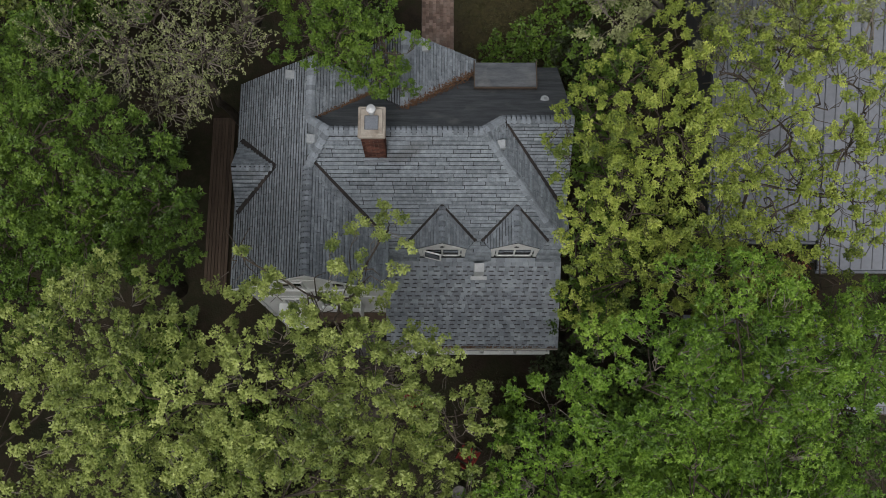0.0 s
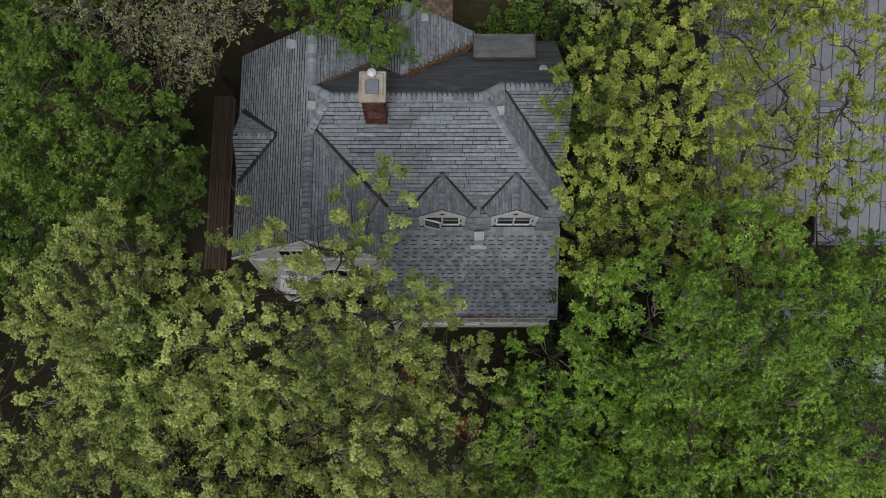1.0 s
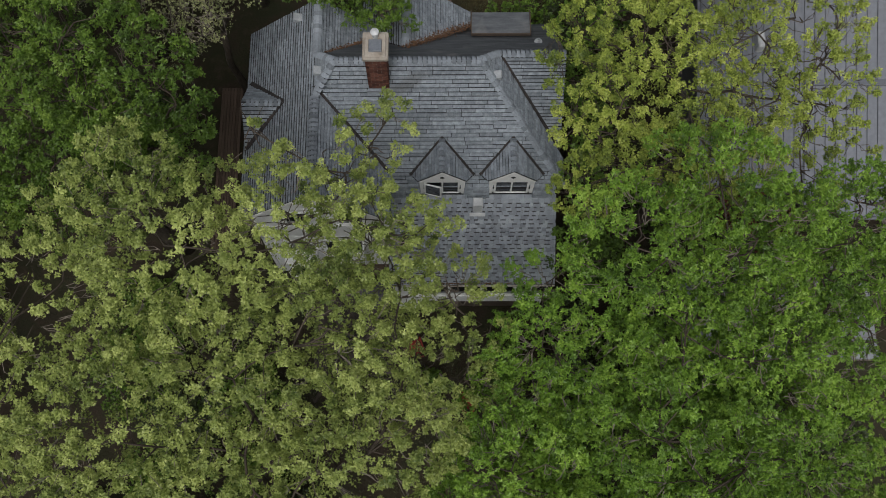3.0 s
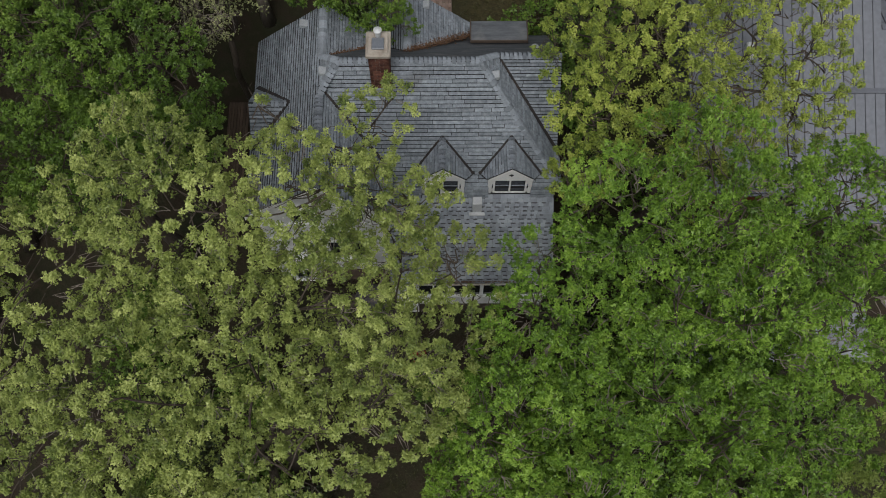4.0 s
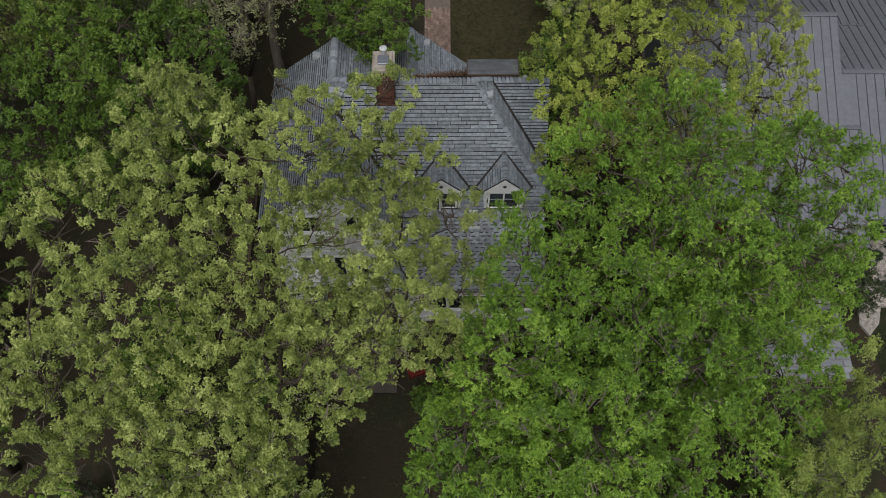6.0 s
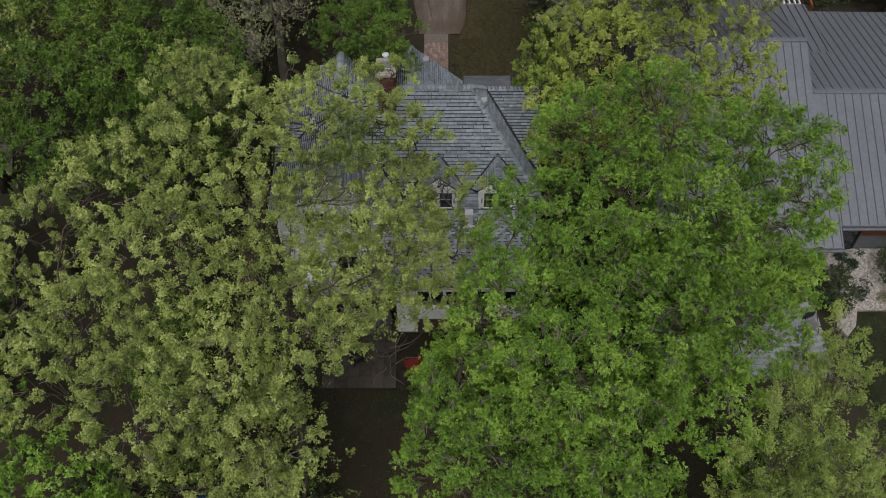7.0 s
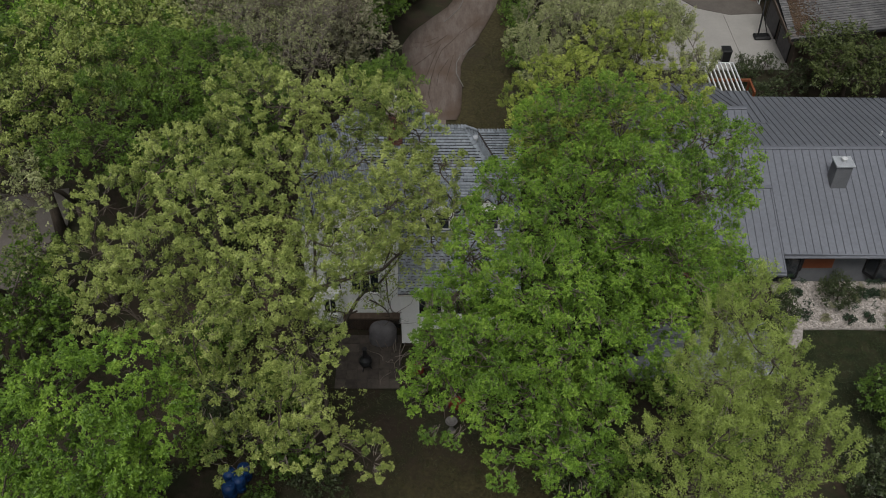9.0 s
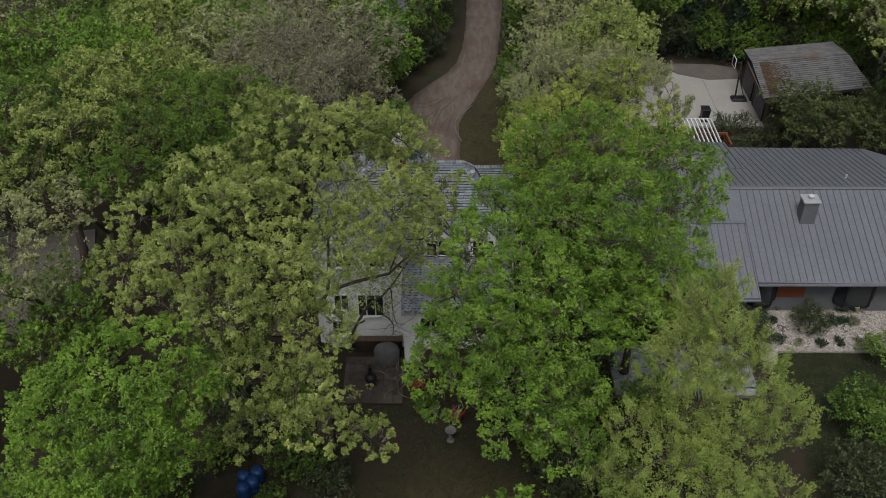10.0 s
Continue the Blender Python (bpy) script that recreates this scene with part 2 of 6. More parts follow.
BUDS = foliage("grey_green_buds_and_catkins", (0.13, 0.13, 0.075), (0.27, 0.265, 0.16), (0.43, 0.42, 0.27), 0.6)
OLIVE = foliage("dull_olive_leaves", (0.04, 0.058, 0.016), (0.09, 0.118, 0.034), (0.17, 0.2, 0.07), 0.7)
MOSS = surface("brown_moss_and_leaves", [(0.06, 0.04, 0.026), (0.11, 0.07, 0.042)], 4, 0.95, 0.4, vary=0.3)
RUTSOIL = surface("dark_rut_soil", [(0.05, 0.036, 0.028), (0.08, 0.06, 0.047)], 3, 0.95, 0.5)
PAVER = surface("worn_brown_paver", [(0.05, 0.042, 0.036), (0.075, 0.063, 0.054), (0.095, 0.078, 0.066)], 2.5, 0.95, 0.5, vary=0.2, by="object")
CONIFER = foliage("dark_conifer_needles", (0.012, 0.026, 0.012), (0.025, 0.048, 0.022), (0.045, 0.075, 0.04), 0.7, 0.1)
SHRUBLEAF = foliage("dull_green_shrub_leaves", (0.025, 0.035, 0.013), (0.05, 0.07, 0.024), (0.085, 0.11, 0.04), 1.5, 0.2)


# ---- building helpers ----
def thing(name, place, label, category, group="", kind=""):
    ob = new(name)
    ob.empty_display_size = 0.2
    ob.location = place
    bpy.context.view_layer.update()
    return tagged(ob, label, category, group, kind)


def place_under(ob, parent):
    ob.parent = parent
    ob.matrix_parent_inverse = parent.matrix_basis.inverted() if parent.parent is None else Matrix.Identity(4)


def part(name, bm, material, parent, label="", kind="", smooth=False):
    """Links a bmesh, given in world metres, as one mesh object under a thing or part."""
    me = bpy.data.meshes.new(name)
    bm.to_mesh(me)
    bm.free()
    return part_mesh(name, me, material, parent, label, kind, smooth)


def part_mesh(name, me, material, parent, label="", kind="", smooth=False):
    for m in (material if isinstance(material, (list, tuple)) else [material]):
        me.materials.append(m)
    if smooth:
        me.polygons.foreach_set("use_smooth", [True] * len(me.polygons))
    ob = new(name, me)
    if parent is not None:
        place_under(ob, parent)
    if label:
        ob["label"] = label
    if kind:
        ob["kind"] = kind
    return ob


def box(bm, lo, hi, bevel=0.0, turn=None, mat=0):
    """A box between two corners, its edges rounded by bevel, turned by a matrix if given."""
    c = [(a + b) / 2 for a, b in zip(lo, hi)]
    s = [max(1e-4, b - a) for a, b in zip(lo, hi)]
    r = bmesh.ops.create_cube(bm, size=1.0, matrix=Matrix.LocRotScale(c, None, s))
    vs = r["verts"]
    if bevel:
        es = list({e for v in vs for e in v.link_edges})
        vs = list({v for f in bmesh.ops.bevel(bm, geom=es, offset=bevel, segments=1, affect="EDGES")["faces"] for v in f.verts} | {v for v in vs if v.is_valid})
    if turn is not None:
        bmesh.ops.transform(bm, matrix=turn, verts=vs)
    if mat:
        for f in {f for v in vs for f in v.link_faces}:
            f.material_index = mat
    return vs


def boxes(*rows, bevel=0.0):
    bm = bmesh.new()
    for lo, hi in rows:
        box(bm, lo, hi, bevel)
    return bm


def tube(bm, points, radii, sides=8, cap=True):
    """A tapered tube through points."""
    rings = []
    pts = [Vector(p) for p in points]
    for i, p in enumerate(pts):
        d = (pts[min(i + 1, len(pts) - 1)] - pts[max(i - 1, 0)]).normalized()
        a = d.orthogonal().normalized()
        b = d.cross(a)
        rings.append([bm.verts.new(p + (a * math.cos(k * math.tau / sides) + b * math.sin(k * math.tau / sides)) * radii[i]) for k in range(sides)])
    for i in range(len(rings) - 1):
        # match the nearest start so that rings do not twist
        q = min(range(sides), key=lambda s: sum((rings[i][k].co - rings[i + 1][(k + s) % sides].co).length for k in range(sides)))
        rings[i + 1] = rings[i + 1][q:] + rings[i + 1][:q]
        for k in range(sides):
            bm.faces.new((rings[i][k], rings[i][(k + 1) % sides], rings[i + 1][(k + 1) % sides], rings[i + 1][k]))
    if cap:
        bm.faces.new(rings[0][::-1])
        bm.faces.new(rings[-1])


def tubed(points, radii, sides=8):
    bm = bmesh.new()
    tube(bm, points, radii, sides)
    return bm


def slab(bm, corners, depth):
    """A plane polygon with thickness, pushed straight down."""
    top = [bm.verts.new(c) for c in corners]
    low = [bm.verts.new((c[0], c[1], c[2] - depth)) for c in corners]
    bm.faces.new(top)
    bm.faces.new(low[::-1])
    for i in range(len(top)):
        j = (i + 1) % len(top)
        bm.faces.new((top[i], low[i], low[j], top[j]))


def turned(profile, place, sides=20):
    """A body turned about a vertical axis from rows of (radius, height)."""
    bm = bmesh.new()
    rings = [[bm.verts.new((place[0] + r * math.cos(k * math.tau / sides), place[1] + r * math.sin(k * math.tau / sides), place[2] + h)) for k in range(sides)] for r, h in profile]
    for a, b in zip(rings, rings[1:]):
        for k in range(sides):
            bm.faces.new((a[k], a[(k + 1) % sides], b[(k + 1) % sides], b[k]))
    bm.faces.new(rings[0][::-1])
    bm.faces.new(rings[-1])
    return bm


def mesh_of(verts, quads, name="run"):
    """A mesh from arrays of vertices and quads, quickly."""
    me = bpy.data.meshes.new(name)
    verts = np.asarray(verts, dtype=np.float32)
    quads = np.asarray(quads, dtype=np.int32)
    me.vertices.add(len(verts))
    me.vertices.foreach_set("co", verts.ravel())
    me.loops.add(quads.size)
    me.loops.foreach_set("vertex_index", quads.ravel())
    me.polygons.add(len(quads))
    me.polygons.foreach_set("loop_start", np.arange(len(quads), dtype=np.int32) * 4)
    me.polygons.foreach_set("use_smooth", [False] * len(quads))
    me.update(calc_edges=True)
    return me


CUBE = [(0, 1, 3, 2), (4, 6, 7, 5), (0, 4, 5, 1), (2, 3, 7, 6), (0, 2, 6, 4), (1, 5, 7, 3)]


def courses(corners, exposure, widths, gap=0.012, thick=0.018, joint=0.006, rng=None, lift=0.004, ragged=0.009):
    """Shingles over a convex sloping polygon: rows of eight-cornered pieces, each with its own butt, in courses from the eave up."""
    rng = rng or random.Random(3)
    p = [Vector(c) for c in corners]
    n = (p[1] - p[0]).cross(p[2] - p[0]).normalized()
    if n.z < 0:
        n = -n
    u = Vector((0, 0, 1)).cross(n).normalized()
    v = n.cross(u)
    o = p[0]
    q = [((c - o).dot(u), (c - o).dot(v)) for c in p]
    v0, v1 = min(b for a, b in q), max(b for a, b in q)

    def span(h):
        xs = []
        for (a, b), (c, d) in zip(q, q[1:] + q[:1]):
            if (b - h) * (d - h) <= 0 and b != d:
                xs.append(a + (c - a) * (h - b) / (d - b))
        return (min(xs), max(xs)) if xs else None

    pieces = []
    h = v0
    while h < v1 - 0.03:
        top = min(h + exposure, v1)
        s0, s1 = span(h + 0.002), span(top - 0.002)
        if s0 and s1:
            x, end = min(s0[0], s1[0]) - rng.random() * widths[1], max(s0[1], s1[1])
            while x < end:
                w = rng.uniform(*widths)
                drop = rng.uniform(-ragged, ragged)
                ends = []
                for e in (x + joint / 2, x + w - joint / 2):
                    ends.append((min(max(e, s0[0]), s0[1]), min(max(e, s1[0]), s1[1])))
                if ends[1][0] - ends[0][0] > 0.02 or ends[1][1] - ends[0][1] > 0.02:
                    t = thick * (1 + 28 * ragged * rng.uniform(-1, 1))
                    vs = []
                    for side in ends:
                        for top_side in (0, 1):
                            hh = (h + gap + drop) if not top_side else top
                            for face in (0, 1):
                                z = lift + (t if not top_side else t * 0.45) * face
                                vs.append(o + u * side[top_side] + v * hh + n * z)
                    pieces.append(vs)
                x += w
        h += exposure
    return pieces


def lay(pieces, name, parent, material, rest_material, singles=300, label="", rest="run"):
    """The first pieces become objects of their own; the others are joined into one."""
    for vs in pieces[:singles]:
        c = sum((Vector(v) for v in vs), Vector()) / 8
        me = mesh_of([tuple(Vector(v) - c) for v in vs], CUBE, name)
        me.materials.append(material)
        ob = new(name, me)
        ob.location = c
        place_under(ob, parent)
    if len(pieces) > singles:
        verts = [tuple(v) for vs in pieces[singles:] for v in vs]
        quads = [tuple(i + 8 * k for i in f) for k in range(len(pieces) - singles) for f in CUBE]
        part_mesh(rest, mesh_of(verts, quads, rest), rest_material, parent, label, "stuff")


def caps(a, b, count, wide, name, parent, material, droop):
    """A row of bent cap shingles along a ridge or hip from a to b."""
    a, b = Vector(a), Vector(b)
    d = (b - a) / count
    across = d.cross(Vector((0, 0, 1))).normalized()
    up = across.cross(d).normalized()
    if up.z < 0:
        up = -up
    verts, quads = [], []
    for i in range(count):
        p0, p1 = a + d * (i + 0.2), a + d * (i + 1.0)
        k = len(verts)
        for p, h in ((p0, 0.085), (p1, 0.03)):
            for s in (-1, -0.35, 0.35, 1):
                verts.append(tuple(p + across * (s * wide) + up * (h - abs(s) ** 1.5 * droop * wide)))
        for j in range(3):
            quads.append((k + j, k + j + 1, k + j + 5, k + j + 4))
        # the raised butt of the cap
        e = len(verts)
        for s in (-1, -0.35, 0.35, 1):
            verts.append(tuple(p0 + across * (s * wide) + up * (0.02 - abs(s) ** 1.5 * droop * wide)))
        for j in range(3):
            quads.append((k + j, e + j, e + j + 1, k + j + 1))
    part_mesh(name, mesh_of(verts, quads, name), material, parent, kind="stuff")


# ---- trees ----
def waves(pts, size, rng):
    """Smooth noise from -1 to 1 over an array of points."""
    out = np.zeros(len(pts))
    for _ in range(5):
        k = rng.normal(size=3) / size
        out += np.sin(pts @ k + rng.uniform(0, 6.28))
    return out / 3.2


def unit(a):
    return a / (np.linalg.norm(a, axis=1)[:, None] + 1e-9)


def leaf_mesh(tips, outward, per, spread, leaf, rng, lift=0.5, droop=0.0, wide=0.46):
    """Leaves in rosettes on the twig tips: each a pointed blade that grows away from the middle of its rosette."""
    n = len(tips) * per
    w = rng.normal(size=(n, 3)) + np.repeat(outward, per, axis=0) * 0.45
    w[:, 2] += 0.3 * lift - droop
    w = unit(w)
    nrm = w * 0.35 + rng.normal(size=(n, 3)) * 0.38
    nrm[:, 2] += lift
    a = w - unit(nrm) * np.sum(w * unit(nrm), axis=1)[:, None] * 0.8
    a = unit(a)
    nrm = unit(nrm - a * np.sum(nrm * a, axis=1)[:, None])
    b = np.cross(nrm, a)
    c = np.repeat(tips, per, axis=0) + w * (spread * rng.uniform(0.1, 1.0, size=(n, 1)) ** 0.6)
    grow = np.repeat(rng.uniform(0.75, 1.2, size=len(tips)), per)
    size = (leaf * grow * rng.uniform(0.65, 1.25, size=n))[:, None]
    v = np.empty((n, 3, 3))
    v[:, 0] = c + b * size * wide
    v[:, 1] = c + a * size - nrm * size * 0.15
    v[:, 2] = c - b * size * wide
    me = bpy.data.meshes.new("crown")
    me.vertices.add(n * 3)
    me.vertices.foreach_set("co", v.astype(np.float32).ravel())
    me.loops.add(n * 3)
    me.loops.foreach_set("vertex_index", np.arange(n * 3, dtype=np.int32))
    me.polygons.add(n)
    me.polygons.foreach_set("loop_start", np.arange(n, dtype=np.int32) * 3)
    me.polygons.foreach_set("use_smooth", [False] * n)
    me.update(calc_edges=True)
    return me


def twig_mesh(lines, radii):
    """Thin three-sided twigs: lines is an array of twigs x points x 3, radii one number for each point."""
    n, k = lines.shape[:2]
    d = unit((lines[:, -1] - lines[:, 0]))
    x = unit(np.cross(d, np.array([0.31, 0.22, 0.93])))
    y = np.cross(d, x)
    ring = np.stack([x * math.cos(t * 2.094) + y * math.sin(t * 2.094) for t in range(3)], 1)
    v = lines[:, :, None] + ring[:, None] * np.asarray(radii)[None, :, None, None]
    i = (np.arange(n)[:, None, None] * k + np.arange(k - 1)[None, :, None]) * 3
    t, u = np.arange(3)[None, None], (np.arange(3)[None, None] + 1) % 3
    q = np.stack([i + t, i + u, i + 3 + u, i + 3 + t], -1).reshape(-1, 4)
    return mesh_of(v.reshape(-1, 3), q, "branchwork")


def apart(p, gap, kept):
    """Those of the points p that keep a gap from one another and from the points kept so far, which they join."""
    far = np.array(kept) if kept else np.empty((0, 3))
    if len(far):
        far = far[np.all((far > p.min(axis=0) - gap) & (far < p.max(axis=0) + gap), axis=1)]
    pick = []
    for i in range(len(p)):
        if not len(far) or np.min(np.sum((far - p[i]) ** 2, axis=1)) > gap * gap:
            far = np.vstack([far, p[i]])
            pick.append(i)
    kept.extend(p[pick])
    return np.array(pick, int)


def bent(a, b, rng, sag=0.12, n=6):
    """Points of a crooked limb from a to b."""
    a, b = np.asarray(a, float), np.asarray(b, float)
    L = np.linalg.norm(b - a)
    w1, w2 = rng.normal(size=3) * sag * L, rng.normal(size=3) * sag * 0.5 * L
    s = np.linspace(0, 1, n)[:, None]
    return a + (b - a) * s + w1 * np.sin(np.pi * s) + w2 * np.sin(2 * np.pi * s) + np.array([0, 0, 0.1 * L]) * np.sin(np.pi * s)


def tree(name, base, trunk_radius, lobes, leaves, bark, label, category="tree", seed=1, lai=1.5, per=9, spread=0.05, leaf=0.05,
         gaps=-0.35, gap_size=0.55, flat=0.75, shell=0.75, twigs=0.5, clump=6, cluster=0.1, inner=0.25, shoot=0.55, rise=0.45, bunch=0.34, open_=1.65, group="trees round the houses",
         droop=0.0, low=-0.3, lift=0.6, wide=0.46, twig_mat=None, twig_size=0.011):
    """A tree: trunk, a limb to each lobe of the crown, side branches, bunches of shoots on the crown's surface, and rosettes of leaves along the shoots.
    lobes: rows of x, y, z of the top, radius and, if thinner, a share of the leaves; lai: leaf area over the crown's surface."""
    rng = np.random.default_rng(seed)
    L = np.array([(*row, 1.0)[:5] for row in lobes], float)
    cen = L[:, :3].copy()
    cen[:, 2] -= L[:, 3] * flat
    mid = cen.mean(axis=0)
    root = thing(name, (base[0], base[1], 0), label, category, group)
    fork = np.array([base[0] * 0.6 + mid[0] * 0.4, base[1] * 0.6 + mid[1] * 0.4, 0.5 * mid[2]])
    tp = bent((base[0], base[1], -0.1), fork, rng, 0.04, 6)
    bm = tubed(tp, [trunk_radius * k for k in (1.5, 1.08, 0.95, 0.9, 0.85, 0.8)], 10)
    part("trunk", bm, bark, root, smooth=True)
    tips, outs, deep, deep_out, lines, boughs = [], [], [], [], [], []
    nodes = [(tp[4], trunk_radius * 0.6), (fork, trunk_radius * 0.7)]
    blade, kept = wide * leaf * leaf, []
    for i in np.argsort(np.linalg.norm(cen - fork, axis=1)):
        c, r, share = cen[i], max(L[i, 3] - 0.3 * shoot, 0.5 * L[i, 3]), L[i, 4]
        at, thick = min(nodes, key=lambda q: np.linalg.norm(q[0] - c) + (3.0 if q[0][2] > c[2] + 0.3 else 0.0) - 2.0 * q[1])
        pts = bent(at, c, rng, 0.09, 7)
        widths = np.linspace(min(thick * 0.85, 0.03 + 0.035 * np.linalg.norm(c - at)), 0.022, 7)
        part("limb", tubed(pts, list(widths), 6), bark, root, smooth=True)
        nodes += [(pts[k], widths[k]) for k in (2, 4, 6)]
        size = np.array([r, r, r * flat])
        # side branches inside the lobe
        k = 3 + int(2.5 * r)
        d = unit(rng.normal(size=(k, 3)) + np.array([0, 0, 0.4]))
        a, e = pts[rng.integers(3, 7, size=k)], c + d * size * rng.uniform(0.45, 0.75, size=(k, 1))
        side = np.stack([a, a + (e - a) * 0.35 + rng.normal(size=(k, 3)) * 0.12 * r, a + (e - a) * 0.7 + rng.normal(size=(k, 3)) * 0.08 * r, e], 1)
        boughs.append(side)
        spots = np.concatenate([side[:, 1:].reshape(-1, 3), pts[4:]])
        # bunches of shoots on the lobe's surface, with gaps between them
        gap = bunch * open_
        d = unit(rng.normal(size=(int(8 + 60 * r * r / (gap * gap)), 3)))
        d = d[d[:, 2] > low]
        lump = 1 + 0.2 * waves(d * r + c, 0.4 * max(r, 0.8) ** 0.5, rng)
        p = c + d * (rng.uniform(shell, 1.08, size=len(d)) * lump)[:, None] * size
        keep = waves(p, gap_size, rng) > gaps
        # what is deep inside a neighbouring lobe gets no light and has died off
        for j in range(len(L)):
            if j != i and abs(cen[j, 0] - c[0]) < L[j, 3] + r and abs(cen[j, 1] - c[1]) < L[j, 3] + r:
                rel = (p - cen[j]) / (np.array([1, 1, flat]) * L[j, 3])
                keep &= (np.linalg.norm(rel, axis=1) > 0.72) | (rng.random(len(p)) < 0.04)
        p, d = p[keep], d[keep]
        if len(p):
            pick = apart(p, gap, kept)
            pick = pick[rng.random(len(pick)) < share]
            p, d = p[pick], d[pick]
        if not len(p):
            continue
        m = max(2, int(lai * gap * gap / (blade * per * clump) + 0.5))
        swell = np.repeat(bunch * rng.uniform(0.7, 1.3, size=len(p)), m)[:, None]
        d = np.repeat(d, m, axis=0)
        o = unit(rng.normal(size=(len(d), 3)) * 0.8 + d * 0.6 + np.array([0, 0, 0.35]))
        v = o * 0.6 + d * 0.3 + rng.normal(size=d.shape) * 0.15
        v[:, 2] += rise
        v = unit(v) * shoot * rng.uniform(0.5, 1.15, size=(len(d), 1))
        p = np.repeat(p, m, axis=0) + o * swell * np.array([1, 1, 0.8])
        foot = p - v
        t = np.linspace(0.25, 1.0, clump)[None] + rng.uniform(-0.08, 0.08, size=(len(p), clump))
        q = foot[:, None] + v[:, None] * t[..., None] + rng.normal(size=(len(p), clump, 3)) * cluster * (1.25 - t * 0.7)[..., None]
        tips.append(q.reshape(-1, 3))
        outs.append(np.repeat(o, clump, axis=0))
        order = rng.permutation(len(p))
        foot, v, p = foot[order], v[order], p[order]
        m = int(len(p) * twigs)
        if m:
            near = spots[np.argmin(np.sum((foot[:m, None] - spots[None]) ** 2, axis=2), axis=1)]
            reach = np.linalg.norm(near - foot[:m], axis=1)[:, None]
            near = foot[:m] + (near - foot[:m]) * np.minimum(1, 0.4 / (reach + 1e-6))
            bow = (near + foot[:m]) / 2 + rng.normal(size=(m, 3)) * 0.06
            lines.append(np.stack([near, bow, foot[:m], foot[:m] + v[:m] * 0.5, p[:m]], 1))
        if inner:
            # thinner, larger foliage further down the limb
            k = max(3, int(inner * share * 10 * r * r / (blade * 2 * per)))
            d2 = unit(rng.normal(size=(k, 3)))
            low_c = c + (fork - c) * rng.uniform(0.1, 0.55, size=(k, 1)) + d2 * r * rng.uniform(0.2, 1.0, size=(k, 1))
            low_c[:, 2] = np.maximum(low_c[:, 2], 1.0)
            deep.append(low_c)
            deep_out.append(d2)
    part_mesh("side_branchwork", twig_mesh(np.concatenate(boughs), (0.02, 0.016, 0.012, 0.008)), bark, root, kind="stuff")
    if lines:
        part_mesh("branchwork", twig_mesh(np.concatenate(lines), (twig_size * 1.3, twig_size * 1.15, twig_size, twig_size * 0.75, twig_size * 0.45)), twig_mat or bark, root, kind="stuff")
    part_mesh("crown", leaf_mesh(np.concatenate(tips), np.concatenate(outs), per, spread, leaf, rng, lift, droop, wide), leaves, root)
    if deep:
        part_mesh("inner_leaves", leaf_mesh(np.concatenate(deep), np.concatenate(deep_out), per, spread * 2.2, leaf * 1.4, rng, lift), leaves, root, kind="stuff")
    return root


# ---- ground, drive, paths ----
def sheet(name, x0, x1, y0, y1, nx, ny, height, material, label, category, kind="structure"):
    xs, ys = np.meshgrid(np.linspace(x0, x1, nx), np.linspace(y0, y1, ny))
    zs = height(xs, ys)
    v = np.stack([xs, ys, zs], -1).reshape(-1, 3)
    i = np.arange((ny - 1) * nx).reshape(ny - 1, nx)[:, :-1].ravel()
    q = np.stack([i, i + 1, i + nx + 1, i + nx], 1)
    ob = part_mesh(name, mesh_of(v, q, name), material, None, smooth=True)
    return tagged(ob, label, category, kind=kind)


far = np.concatenate([np.linspace(-3000, -60, 12), np.linspace(-56, 64, 121), np.linspace(70, 3000, 12)])


def soil_height(x, y):
    near = np.clip(1 - np.hypot(x, y - 8) / 60, 0, 1)
    return (0.04 * np.sin(x * 1.3 + y * 0.4) + 0.03 * np.sin(x * 0.5 - y * 1.1)) * near - 0.07


gx, gy = np.meshgrid(far, far)
gi = np.arange((len(far) - 1) * len(far)).reshape(len(far) - 1, len(far))[:, :-1].ravel()
ground = part_mesh("ground", mesh_of(np.stack([gx, gy, soil_height(gx, gy)], -1).reshape(-1, 3), np.stack([gi, gi + 1, gi + len(far) + 1, gi + len(far)], 1), "ground"), SOIL, None, smooth=True)
tagged(ground, "dark brown leaf-littered woodland soil with thin grass", "ground", kind="structure")


def ribbon(name, line, material, label, category, z=0.03, skirt=0.12):
    """A strip of ground between two edges: rows of (y, left x, right x), smoothly joined, with a skirt into the soil."""
    rows = np.array(line, float)
    ys = np.linspace(rows[0, 0], rows[-1, 0], 70)
    lx, rx = np.interp(ys, rows[:, 0], rows[:, 1]), np.interp(ys, rows[:, 0], rows[:, 2])
    k = np.ones(5) / 5
    for e in (lx, rx):
        e[2:-2] = np.convolve(e, k, "valid")
        e += 0.05 * np.sin(ys * 3.1) + 0.03 * np.sin(ys * 7.7)
    across = np.array([0, 0, 0.25, 0.5, 0.75, 1, 1])
    down = np.array([skirt, 0, 0, 0, 0, 0, skirt])
    v = [(a + (b - a) * f, y, z - d + 0.012 * math.sin(f * 11 + y)) for y, a, b in zip(ys, lx, rx) for f, d in zip(across, down)]
    n = len(across)
    q = [(r * n + c, r * n + c + 1, (r + 1) * n + c + 1, (r + 1) * n + c) for r in range(len(ys) - 1) for c in range(n - 1)]
    ob = part_mesh(name, mesh_of(v, q, name), material, None, smooth=True)
    return tagged(ob, label, category, kind="structure")


